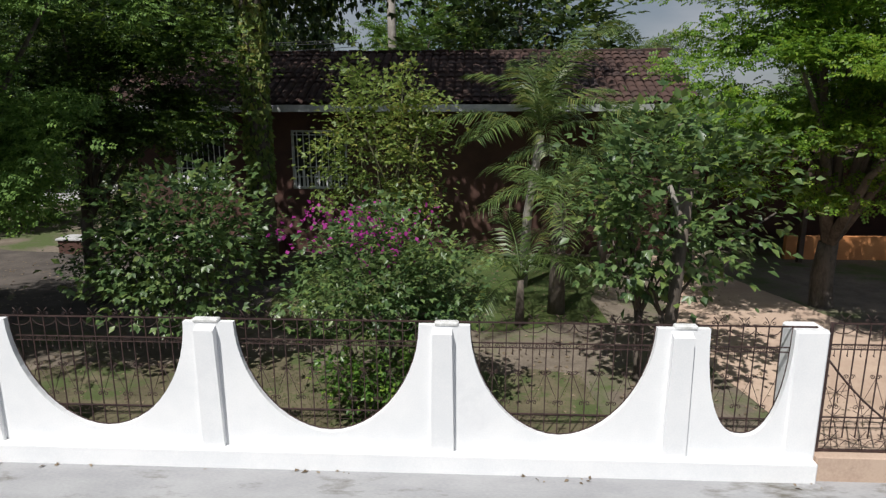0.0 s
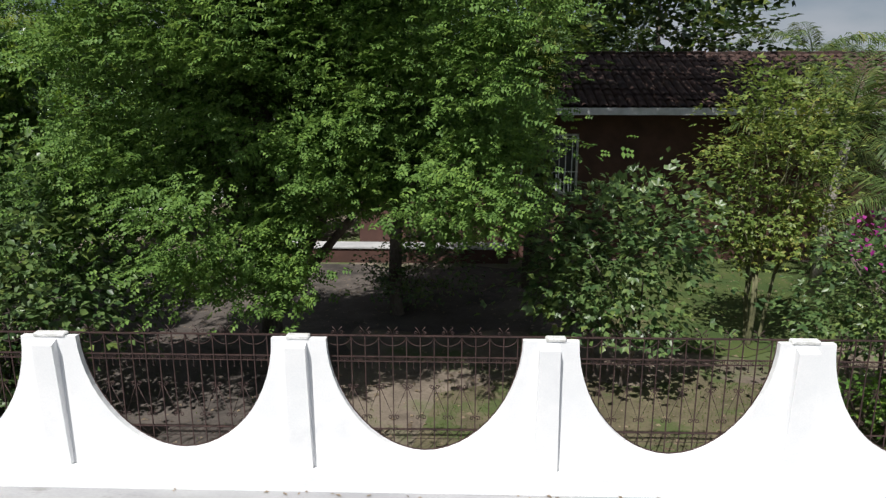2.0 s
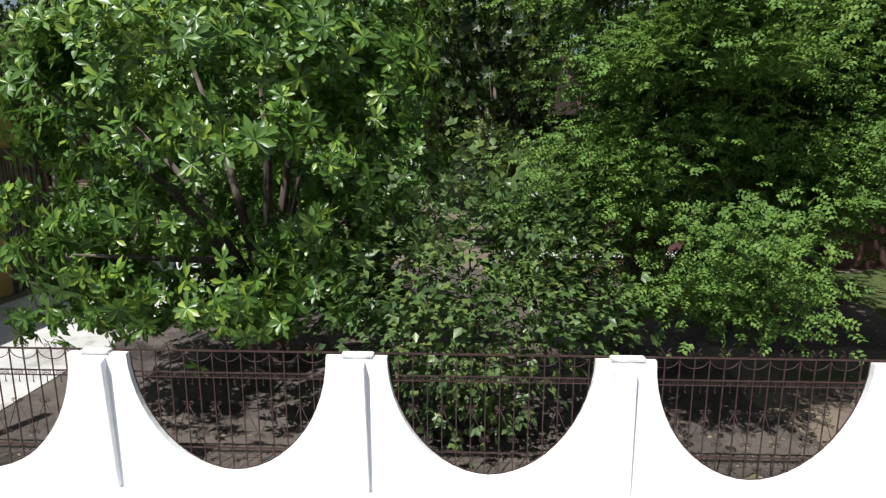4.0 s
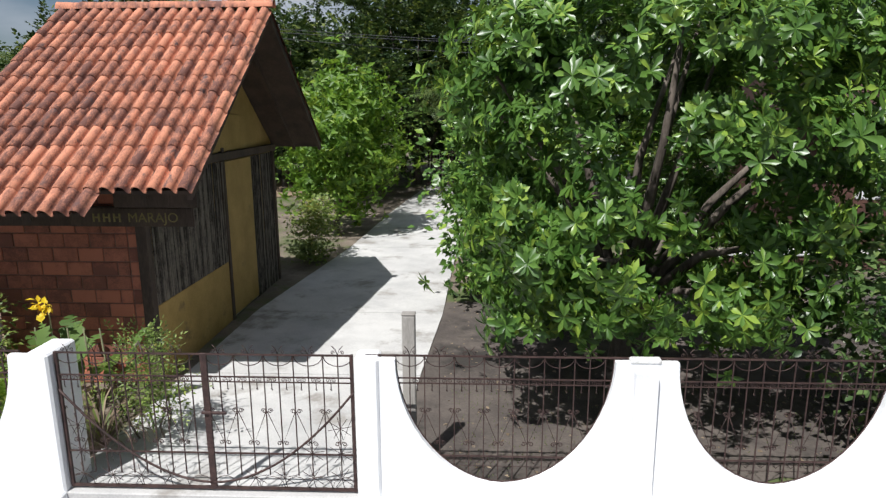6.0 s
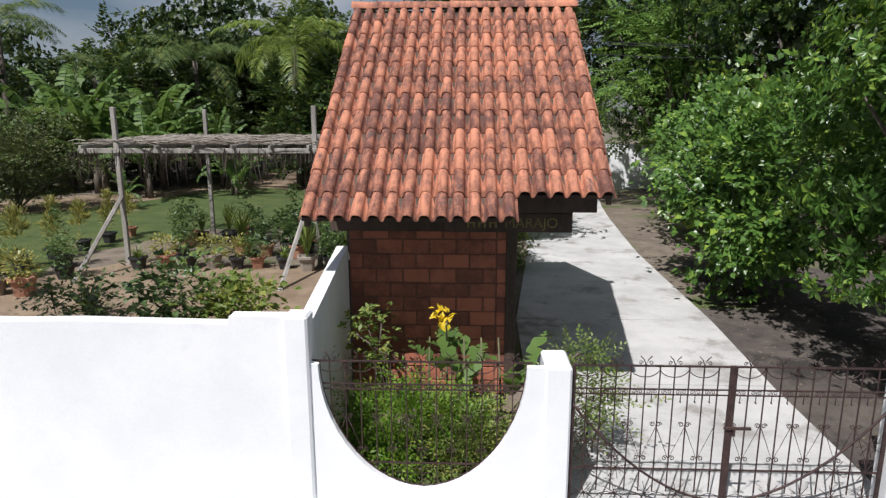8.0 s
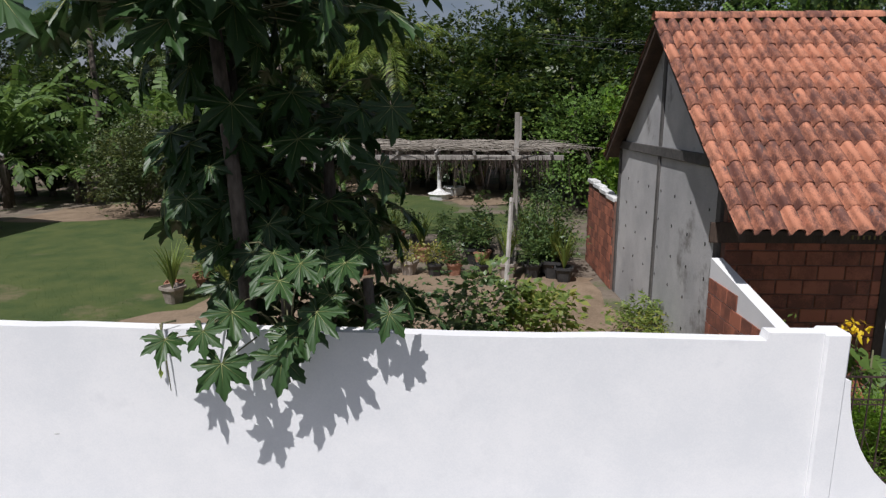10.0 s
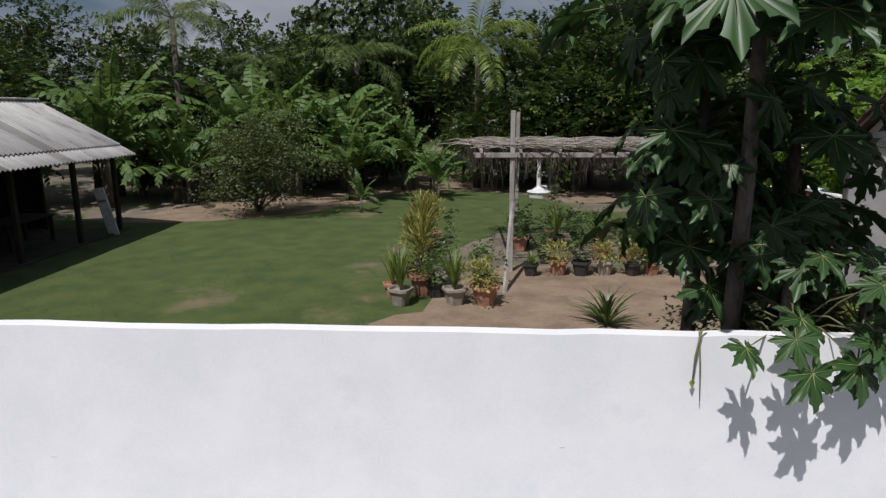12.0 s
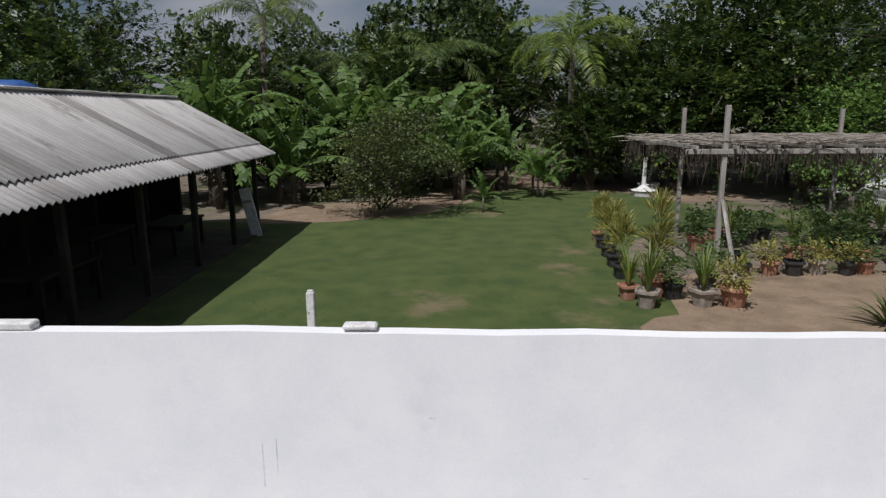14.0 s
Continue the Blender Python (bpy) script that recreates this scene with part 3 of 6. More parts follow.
wall_strip("masonry", [(3.6, TOP), (4.1, TOP)] + scoop(4.1, 6.1, 0.44)[1:-1] + [(6.1, TOP), (6.6, TOP)] + scoop(6.6, 8.6, 0.44)[1:-1] + [(8.6, TOP), (9.2, TOP)], -0.05, W0, W1, M["white"], FENCE)


def block(name, items, material, parent, bevel=0.01, label=""):
    return part(name, boxes(items, bevel), material, parent, label)


block("plinth", [(-20.72, 0.53, -0.11, W0 + 0.001, -0.05, 0.22)], M["white"], FENCE, 0.02)
block("plinth", [(-25.93, -23.56, -0.11, W0 + 0.001, -0.05, 0.22)], M["white"], FENCE, 0.02)
block("plinth", [(3.6, 9.2, -0.11, W0 + 0.001, -0.05, 0.22)], M["white"], FENCE, 0.02)
block("gate_sill", [(-23.57, -20.72, -0.02, 0.16, -0.05, 0.20)], M["concrete"], FENCE, 0.01)
block("gate_sill", [(0.53, 3.6, -0.06, 0.16, -0.05, 0.27)], M["tanpath"], FENCE, 0.01)


def buttress(x, w, parent):
    """A tapering rib on the face of a pier."""
    bm = bmesh.new()
    lo = [bm.verts.new(p) for p in ((x - w * 0.6, 0.004, 0.22), (x - w * 0.6, -0.055, 0.22), (x + w * 0.6, -0.055, 0.22), (x + w * 0.6, 0.004, 0.22))]
    hi = [bm.verts.new(p) for p in ((x - w * 0.5, 0.004, 1.57), (x - w * 0.5, -0.085, 1.53), (x + w * 0.5, -0.085, 1.53), (x + w * 0.5, 0.004, 1.57))]
    for i in range(4):
        j = (i + 1) % 4
        bm.faces.new((lo[i], lo[j], hi[j], hi[i]))
    bm.faces.new(hi)
    bmesh.ops.recalc_face_normals(bm, faces=bm.faces[:])
    part("buttress", bm, M["white"], parent)


for a, b, z in [(PIERS[i + 1][1], PIERS[i][0], 0.385 if PIERS[i][0] > -17 else 0.35) for i in range(len(PIERS) - 1)] + [(-20.35, -18.36, 0.35), (-0.62, 0.20, 0.45), (-25.83, -23.96, 0.38)]:
    pts = scoop(a, b, z, power=2.3 if b == 0.20 else 1.9)
    put("edge_strip", tubes("edge_strip", [([Vector((x, W1 + 0.006, zz + 0.004)) for x, zz in pts], 0.008)], M["iron"], 4), FENCE, None, "dark iron strip along the scooped edge")
rng0 = random.Random(3)
for a, b in PIERS:
    buttress((a + b) / 2 - 0.02, 0.20, FENCE)
    w = rng0.uniform(0.10, 0.16)
    c = (a + b) / 2 + rng0.uniform(-0.03, 0.06)
    block("cap", [(c - w, c + w, -0.012, 0.075, TOP - 0.01, TOP + 0.035)], M["whiteold"], FENCE, 0.012, "rough weathered capping stone")
block("pier", [(0.20, 0.53, -0.02, 0.30, -0.05, 1.60)], M["white"], FENCE, 0.02)
block("pier", [(-20.72, -20.50, -0.03, 0.22, -0.05, 1.615)], M["white"], FENCE, 0.02)
block("pier", [(-23.80, -23.565, -0.03, 0.42, -0.05, 1.615)], M["white"], FENCE, 0.02)

# ---- high wall ----
HIGH = thing("wall_high", "tall plain white limewashed wall with a rough cement top edge", "wall", kind="structure")
rng1 = random.Random(5)
top_line, x = [], -62.0
while x < -26.05:
    top_line.append((x, 1.965 + 0.010 * min(16.0, (-26.0 - x)) + rng1.uniform(-0.012, 0.012)))
    x += rng1.uniform(0.25, 0.9)
top_line.append((-26.62, 1.975))
top_line = sorted(p for p in top_line if p[0] <= -26.62) + [(-26.60, 2.05), (-26.02, 2.05), (-25.92, 2.04), (-25.915, 2.0)]
wall_strip("masonry", top_line, -0.05, -0.01, 0.14, M["white"], HIGH)
block("coping", [(-62, -26.62, 0.005, 0.125, 1.95, 1.965)], M["whiteold"], HIGH, 0.0)
block("pier", [(-26.12, -25.90, -0.045, 0.20, -0.05, 2.06)], M["white"], HIGH, 0.02)
for x0, x1, h in ((-39.90, -39.62, -0.005), (-42.9, -42.45, 0.02)):
    block("mortar_lump", [(x0, x1, 0.0, 0.12, 2.12, 2.17 + h)], M["whiteold"], HIGH, 0.015)
for x, z, h in ((-40.62, 0.72, 0.40), (-40.50, 0.85, 0.32), (-39.2, 1.35, 0.03), (-33.2, 0.95, 0.025), (-30.1, 1.66, 0.012), (-37.9, 0.8, 0.02)):
    block("scratch", [(x, x + (0.006 if h > 0.1 else 0.05), -0.0125, -0.009, z, z + h * (1 if h > 0.1 else 0.5))], M["whiteold"], HIGH, 0.0)
SIDE = thing("wall_side", "white painted garden wall with bare clay blocks on its garden side", "wall", kind="structure")
bm = bmesh.new()
prof = [(0.12, -0.0), (0.12, 1.72), (2.56, 2.155), (2.56, 0.0)]
fa = [bm.verts.new((-26.16, y, z)) for y, z in prof]
fb = [bm.verts.new((-26.02, y, z)) for y, z in prof]
bm.faces.new(fa)
bm.faces.new(fb[::-1])
for i in range(len(prof)):
    j = (i + 1) % len(prof)
    bm.faces.new((fa[i], fb[i], fb[j], fa[j]))
bmesh.ops.recalc_face_normals(bm, faces=bm.faces[:])
part("masonry", bm, M["white"], SIDE)
# bare clay blocks on the garden side of that wall
for r in range(9):
    z0 = 0.16 + 0.195 * r
    edge = 0.2 if z0 + 0.19 < 1.70 else (0.2 + (z0 + 0.19 - 1.70) / 0.142)
    y0 = 2.54
    while y0 - 0.10 > edge:
        l = 0.145 if (r % 2 and y0 == 2.54) else 0.29
        part("brick", boxes([(-26.176, -26.163, max(edge, y0 - l), y0 - 0.012, z0, z0 + 0.183)], 0.003), M["brick"], SIDE)
        y0 -= l


# the same wall behind the hut: clay blocks under a white mortar coping
bm = bmesh.new()
prof = [(8.25, 0.0), (8.25, 2.12), (11.2, 2.30), (11.2, 0.0)]
fa = [bm.verts.new((-26.08, y, z)) for y, z in prof]
fb = [bm.verts.new((-25.95, y, z)) for y, z in prof]
bm.faces.new(fa)
bm.faces.new(fb[::-1])
for i in range(len(prof)):
    j = (i + 1) % len(prof)
    bm.faces.new((fa[i], fb[i], fb[j], fa[j]))
bmesh.ops.recalc_face_normals(bm, faces=bm.faces[:])
part("masonry", bm, M["mortar"], SIDE)
for r in range(10):
    z0 = 0.16 + 0.195 * r
    y0 = 8.27 + (0.145 if r % 2 else 0.0)
    while y0 + 0.28 < 11.2:
        part("brick", boxes([(-26.095, -26.081, y0, y0 + 0.278, z0, z0 + 0.183)], 0.003), M["brick"], SIDE)
        y0 += 0.29
for k in range(4):
    y0, y1 = 8.25 + 0.74 * k, 8.98 + 0.74 * k
    z0 = 2.12 + 0.18 * (y0 - 8.25) / 2.95
    part("coping", boxes([(-26.12, -25.92, y0, y1, z0 - 0.02, z0 + 0.075)], 0.012), M["whiteold"], SIDE, "white mortar coping")


# ---- brick gate hut ----
HUT = thing("gate_hut", "small brick gate hut with a weathered clay tile roof", "hut")
HX0, HX1, HY0, HY1 = -26.02, -23.9, 2.56, 8.2
RIDGE_Y, RIDGE_Z, SLOPE = 5.25, 5.44, 0.715
RX0, RX1 = -26.34, -22.86


def roof_z(y):
    return RIDGE_Z - abs(y - RIDGE_Y) * SLOPE


def gable(name, x0, x1, y0, y1, z0, drop, material):
    """A wall across the ridge, ending under the roof."""
    bm = bmesh.new()
    prof = [(y0, z0), (y0, roof_z(y0) - drop), (RIDGE_Y, RIDGE_Z - drop), (y1, roof_z(y1) - drop), (y1, z0)]
    a = [bm.verts.new((x0, y, z)) for y, z in prof]
    b = [bm.verts.new((x1, y, z)) for y, z in prof]
    bm.faces.new(a)
    bm.faces.new(b[::-1])
    for i in range(5):
        j = (i + 1) % 5
        bm.faces.new((a[i], b[i], b[j], a[j]))
    bmesh.ops.recalc_face_normals(bm, faces=bm.faces[:])
    return part(name, bm, material, HUT)


tagged(gable("gable_wall", HX0, HX0 + 0.12, HY0 + 0.16, HY1, 0.1, 0.16, M["render"]), "grey cement rendered gable wall")
gable("gable_wall", HX1 - 0.12, HX1 - 0.02, HY0 + 0.16, HY1, 0.1, 0.16, M["ochre"])
part("back_wall", boxes([(HX0 + 0.12, HX1 - 0.12, HY1 - 0.14, HY1 - 0.01, 0.1, roof_z(HY1) - 0.18)]), M["render"], HUT)
part("floor_slab", boxes([(HX0 + 0.02, HX1 - 0.02, HY0 + 0.02, HY1 - 0.02, 0.05, GZ + 0.06)]), M["concrete"], HUT)
FRONT = part("front_wall", boxes([(HX0 + 0.02, HX1 - 0.10, HY0 + 0.015, HY0 + 0.15, 0.1, roof_z(HY0) - 0.16)]), M["mortar"], HUT, "red hollow clay block wall")
for r in range(5):
    for c in range(7):
        hy, hz = 3.1 + c * 0.72 + 0.05 * (r % 2), 0.75 + r * 0.48
        part("putlog_hole", boxes([(HX0 - 0.006, HX0 + 0.01, hy, hy + 0.03, hz, hz + 0.045)]), M["darkglass"], HUT)
# timber frame
for y0, y1 in ((HY0 + 0.12, HY0 + 0.26), (5.38, 5.50), (HY1 - 0.14, HY1 + 0.01)):
    part("post", boxes([(HX0 - 0.03, HX0 + 0.05, y0, y1, 0.1, roof_z(min(max(y0, y1 - 0.3), y1)) - 0.2)], 0.008), M["oldbeam"], HUT, "weathered grey timber post")
part("beam", boxes([(HX0 - 0.05, HX0 + 0.05, HY0 + 0.1, HY1 + 0.06, 3.26, 3.42)], 0.008), M["oldbeam"], HUT, "weathered grey timber tie beam")
part("post", boxes([(HX1 - 0.11, HX1 + 0.03, HY0 - 0.012, HY0 + 0.13, 0.1, 2.9)], 0.008), M["timber"], HUT, "dark timber post")
part("post", boxes([(HX1 - 0.06, HX1 + 0.04, 5.30, 5.40, 0.1, 3.2)], 0.008), M["timber"], HUT, "dark timber post")
part("post", boxes([(HX1 - 0.06, HX1 + 0.04, HY1 - 0.1, HY1 + 0.02, 0.1, 3.1)], 0.008), M["timber"], HUT, "dark timber post")
part("beam", boxes([(HX1 - 0.06, HX1 + 0.05, HY0 + 0.1, HY1 + 0.1, 2.98, 3.12)], 0.008), M["timber"], HUT, "dark timber tie beam")
part("dado", boxes([(HX1 - 0.03, HX1 + 0.015, HY0 + 0.13, 5.30, 0.1, 1.22)], 0.005), M["ochre"], HUT, "ochre painted lower wall panel")
part("door", boxes([(HX1 - 0.03, HX1 + 0.03, 5.42, 6.72, 0.2, 2.96)], 0.006), M["ochre"], HUT, "closed ochre painted door")
for y0, y1 in ((5.55, 6.55),):
    part("gable_panel", boxes([(HX1 - 0.03, HX1 + 0.02, 4.3, 6.3, 3.14, 3.75)], 0.004), M["ochre"], HUT, "ochre painted gable boards")
reed_a = tri_mesh("reed", *tube_arrays([Vector((0, 0, 0)), Vector((0, 0, 1.74))], 0.014, 5), M["reed"])
reed_b = tri_mesh("reed", *tube_arrays([Vector((0, 0, 0)), Vector((0, 0, 2.8))], 0.014, 5), M["reed"])
rr = random.Random(8)
y = HY0 + 0.15
while y < 5.28:
    put("reed", reed_a, HUT, pose(HX1 + 0.012 + rr.uniform(-0.006, 0.006), y, 1.23, rr.uniform(-0.8, 0.8), rr.uniform(-0.5, 0.5), 0))
    y += rr.uniform(0.026, 0.036)
y = 6.74
while y < HY1 - 0.1:
    put("reed", reed_b, HUT, pose(HX1 + 0.012 + rr.uniform(-0.006, 0.006), y, 0.16, rr.uniform(-0.8, 0.8), rr.uniform(-0.5, 0.5), 0))
    y += rr.uniform(0.028, 0.04)
# roof deck, rafters and fascia
NOTCH_X = -24.03
EAVE_L, EAVE_R = 1.42, 1.72


def slab(name, x0, x1, y0, y1, up, thick, material, label=""):
    """A sloping slab under the tiles between two y on one side of the ridge."""
    bm = bmesh.new()
    vs = []
    for x in (x0, x1):
        for y in (y0, y1):
            for d in (0, -thick):
                vs.append(bm.verts.new((x, y, roof_z(y) + up + d)))
    bmesh.ops.convex_hull(bm, input=vs)
    bmesh.ops.recalc_face_normals(bm, faces=bm.faces[:])
    return part(name, bm, material, HUT, label)


slab("roof_deck", RX0 + 0.03, NOTCH_X - 0.02, EAVE_L + 0.06, RIDGE_Y, -0.05, 0.04, M["timber"])
slab("roof_deck", NOTCH_X - 0.02, RX1 - 0.03, EAVE_R + 0.06, RIDGE_Y, -0.05, 0.04, M["timber"])
slab("roof_deck", RX0 + 0.03, RX1 - 0.03, RIDGE_Y, 8.47, -0.05, 0.04, M["timber"])
for x in (RX0 + 0.05, -25.4, -24.7, -23.5, RX1 - 0.09):
    slab("rafter", x, x + 0.06, (EAVE_L if x < NOTCH_X else EAVE_R) + 0.1, RIDGE_Y, -0.09, 0.10, M["timber"])
    slab("rafter", x, x + 0.06, RIDGE_Y, 8.42, -0.09, 0.10, M["timber"])
part("fascia", boxes([(HX0 - 0.2, -23.2, HY0 - 0.06, HY0 - 0.015, 2.36, 2.62)], 0.006), M["timber"], HUT, "dark timber fascia board")
part("fascia", boxes([(-24.02, -22.98, EAVE_R + 0.42, EAVE_R + 0.48, 2.66, 2.96)], 0.006), M["timber"], HUT, "dark timber fascia board")


def clay_tile():
    """One clay tile: a broad low face beside a narrow deep groove, 0.44 long, along y."""
    prof = [(-0.092, -0.046), (-0.072, -0.034), (-0.062, 0.014), (-0.046, 0.040), (-0.015, 0.050), (0.018, 0.044), (0.042, 0.026), (0.054, -0.004), (0.064, -0.040), (0.092, -0.048)]
    vs, fs = [], []
    for y, lift in ((0.0, 0.018), (0.44, -0.006)):
        for x, z in prof:
            vs.append((x, y, z + lift))
    n = len(prof)
    for i in range(n - 1):
        fs.append((i, i + 1, n + i + 1, n + i))
    for x, z in prof:
        vs.append((x, 0.0, z + 0.018 - 0.016))
    for i in range(n - 1):
        fs.append((2 * n + i, 2 * n + i + 1, i + 1, i))
    return tri_mesh("roof_tile", vs, fs, M["tile"], True)


TILE = clay_tile()
COLS = 19
PITCH = (RX1 - RX0) / COLS
slope_deg = math.degrees(math.atan(SLOPE))
ROWLEN = 0.385
rt = random.Random(12)
for c in range(COLS):
    x = RX0 + (c + 0.55) * PITCH
    ey = EAVE_L if x < NOTCH_X else EAVE_R
    up_len = (RIDGE_Y - 0.02 - EAVE_R) / math.cos(math.radians(slope_deg))
    rows = int(math.ceil(up_len / ROWLEN - 0.25))
    if x < NOTCH_X:
        rows += 1
    top_y = EAVE_R + 0.0
    for r in range(rows):
        k = r - (1 if x < NOTCH_X else 0)
        d = k * ROWLEN * math.cos(math.radians(slope_deg))
        yy = EAVE_R + d
        put("roof_tile", TILE, HUT, Matrix.Translation((x + rt.uniform(-0.004, 0.004), yy, roof_z(yy) + 0.0)) @ pose(0, 0, 0, slope_deg + rt.uniform(-0.8, 0.8), 0, rt.uniform(-0.9, 0.9)))
    # the rear slope
rear = []
vs, fs = [], []
base_v = np.array([tuple(v.co) for v in TILE.vertices])
base_f = [tuple(p.vertices) for p in TILE.polygons]
for c in range(COLS):
    for r in range(10):
        yy = 8.50 - r * ROWLEN * math.cos(math.radians(slope_deg))
        m = Matrix.Translation((RX0 + (c + 0.55) * PITCH, yy, roof_z(yy))) @ pose(0, 0, 0, 0, 0, 180) @ pose(0, 0, 0, slope_deg, 0, 0)
        off = len(vs)
        vs += [tuple(m @ Vector(v)) for v in base_v]
        fs += [tuple(i + off for i in f) for f in base_f]
tagged(put("rear_tiles", tri_mesh("rear_tiles", vs, fs, M["tile"], True), HUT), kind="stuff")
# ridge tiles
vs, fs = [], []
for j, (xx, rad) in enumerate(((0.0, 0.105), (0.05, 0.10), (0.44, 0.09))):
    for k in range(9):
        a = math.pi * (k / 8) * 1.1 - 0.05 * math.pi
        vs.append((xx, math.cos(a) * rad, math.sin(a) * rad))
for j in range(2):
    for k in range(8):
        fs.append((j * 9 + k, j * 9 + k + 1, (j + 1) * 9 + k + 1, (j + 1) * 9 + k))
RT = tri_mesh("ridge_tile", vs, fs, M["tile"], True)
for k in range(9):
    put("ridge_tile", RT, HUT, pose(RX0 + k * 0.387, RIDGE_Y, RIDGE_Z + 0.0, 0, rt.uniform(-1, 1), rt.uniform(-1, 1)))
# clay blocks of the front wall
BW, BH = 0.34, 0.19
blk = tri_mesh("clay_block", *[(lambda b: ([tuple(v.co) for v in b.verts], [tuple(v.index for v in f.verts) for f in b.faces]))(boxes([(0, BW - 0.018, 0, 0.05, 0, BH - 0.016)], 0.006))][0], M["brick"])
hblk = tri_mesh("clay_block", *[(lambda b: ([tuple(v.co) for v in b.verts], [tuple(v.index for v in f.verts) for f in b.faces]))(boxes([(0, BW / 2 - 0.018, 0, 0.05, 0, BH - 0.016)], 0.006))][0], M["brick"])
z, row = GZ + 0.02, 0
while z < 2.72:
    x = HX0 + 0.03
    if row % 2:
        put("clay_block", hblk, FRONT, pose(x, HY0 + rt.uniform(-0.004, 0.004), z))
        x += BW / 2
    while x < HX1 - 0.14:
        m = blk if x + BW < HX1 - 0.09 else hblk
        put("clay_block", m, FRONT, pose(x, HY0 + rt.uniform(-0.005, 0.004), z))
        x += BW if m is blk else BW / 2
    z += BH
    row += 1
# sign on the fascia
SIGN = thing("sign_board", "dark timber board with faded yellow capital letters", "sign")
part("board", boxes([(-24.80, -23.21, HY0 - 0.085, HY0 - 0.062, 2.36, 2.60)], 0.005), M["timber"], SIGN)
fc = bpy.data.curves.new("sign_text", "FONT")
fc.body, fc.size, fc.extrude, fc.align_x = "MARAJO", 0.175, 0.003, "RIGHT"
tmp = new("sign_text_curve", fc)
tmp.matrix_basis = pose(-23.38, HY0 - 0.092, 2.42, 90, 0, 0)
bpy.context.view_layer.update()
me = bpy.data.meshes.new_from_object(tmp.evaluated_get(bpy.context.evaluated_depsgraph_get()))
me.materials.clear()
me.materials.append(M["yellow"])
put("lettering", me, SIGN, tmp.matrix_basis.copy(), "faded yellow painted capitals")
bpy.data.objects.remove(tmp)
for k in range(3):
    x = -24.50 + k * 0.135
    part("lettering", boxes([(x, x + 0.025, HY0 - 0.092, HY0 - 0.086, 2.42, 2.53), (x + 0.07, x + 0.095, HY0 - 0.092, HY0 - 0.086, 2.42, 2.53), (x, x + 0.095, HY0 - 0.0925, HY0 - 0.0865, 2.47, 2.49)]), M["yellow"], SIGN)


# ---- trees and shrubs ----
rs = np.random.default_rng(11)
LIGHTWARD = (-0.2, -0.45, 0.8)
FEATHER = [pinnate(0.17, 3, 0.078, 0.050), pinnate(0.14, 3, 0.066, 0.044)]
ROSETTE = [whorl(10, 0.225, 0.078, 0.15, rs), whorl(11, 0.215, 0.076, 0.3, rs), whorl(9, 0.235, 0.082, 0.0, rs), whorl(9, 0.20, 0.072, 0.45, rs)]
BROAD = [leaf_shape(0.14, 0.095), leaf_shape(0.11, 0.075), merge([turned(leaf_shape(0.12, 0.08), a) for a in (-0.9, 0.0, 0.9)])]
SMALL = [leaf_shape(0.075, 0.042), merge([turned(leaf_shape(0.07, 0.04), a) for a in (-1.1, 0.0, 1.1)])]
FINE = [merge([turned(leaf_shape(0.055, 0.022), a, 0.2, (0, 0.03 * k, 0)) for k, a in enumerate((-1.2, 1.2, -0.9, 0.9, 0.0))])]
TWO = [(np.array([(0, 0, 0), (-0.055, 0.07, 0.01), (0, 0.15, -0.03), (0.055, 0.07, 0.01)]), np.array([(0, 3, 2), (0, 2, 1)]))]
ROS2 = [merge([turned(TWO[0], 2 * math.pi * k / 6 + 0.2, 0.35) for k in range(6)])]
ROS2 = [(np.stack([ROS2[0][0][:, 0], ROS2[0][0][:, 2], -ROS2[0][0][:, 1]], 1), ROS2[0][1])]
FEATHER2 = [pinnate(0.30, 4, 0.11, 0.07)]
SPRAY = [merge([turned(TWO[0], a, 0.1, (0, y, 0)) for a, y in ((-1.0, 0.0), (1.0, 0.04), (-0.7, 0.12), (0.7, 0.16), (0.0, 0.2))])]
BIGLEAF = [rosette(6, 0.42, 0.17, 0.2, rs), rosette(5, 0.36, 0.15, 0.5, rs), rosette(7, 0.40, 0.13, -0.1, rs)]

tree("acacia_tree", "wide feathery green acacia tree overhanging the fence", (-12.2, 4.2, GZ), (1.0, -2.25, 4.25), (3.5, 2.05, 3.7), FEATHER, L["feather"], 600, 70, 0.52, 21, 0.17, shell=0.2, floor=1.2, limbs=16, lean=(0.2, -0.2), flat=0.42, level=0.5, lobes=95, lobe_size=0.16, box=0.7, facing=LIGHTWARD, size=(0.65, 1.05))
# this tree's shade comes from its darkened foliage colour
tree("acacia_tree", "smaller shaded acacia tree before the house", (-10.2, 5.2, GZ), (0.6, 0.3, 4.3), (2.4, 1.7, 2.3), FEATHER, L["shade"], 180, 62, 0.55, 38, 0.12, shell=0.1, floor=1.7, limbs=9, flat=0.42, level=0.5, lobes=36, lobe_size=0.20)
tree("glossy_tree", "dense glossy broadleaf tree with leaf rosettes beside the driveway", (-17.5, 3.4, GZ), (0.0, -0.7, 3.15), (2.3, 2.45, 2.35), ROSETTE, L["glossy"], 290, 15, 0.42, 22, 0.17, shell=0.72, box=0.72, floor=1.2, limbs=18, droop=-0.45, size=(0.60, 0.92))
tree("guava_shrub", "mottled green broadleaf shrub spilling over the railings", (-14.4, 1.3, GZ), (-0.1, -0.1, 1.75), (1.6, 1.0, 1.5), BROAD, L["shrub"], 165, 30, 0.5, 23, 0.06, category="shrub", floor=0.15, stems=3, limbs=9, size=(0.6, 1.05))
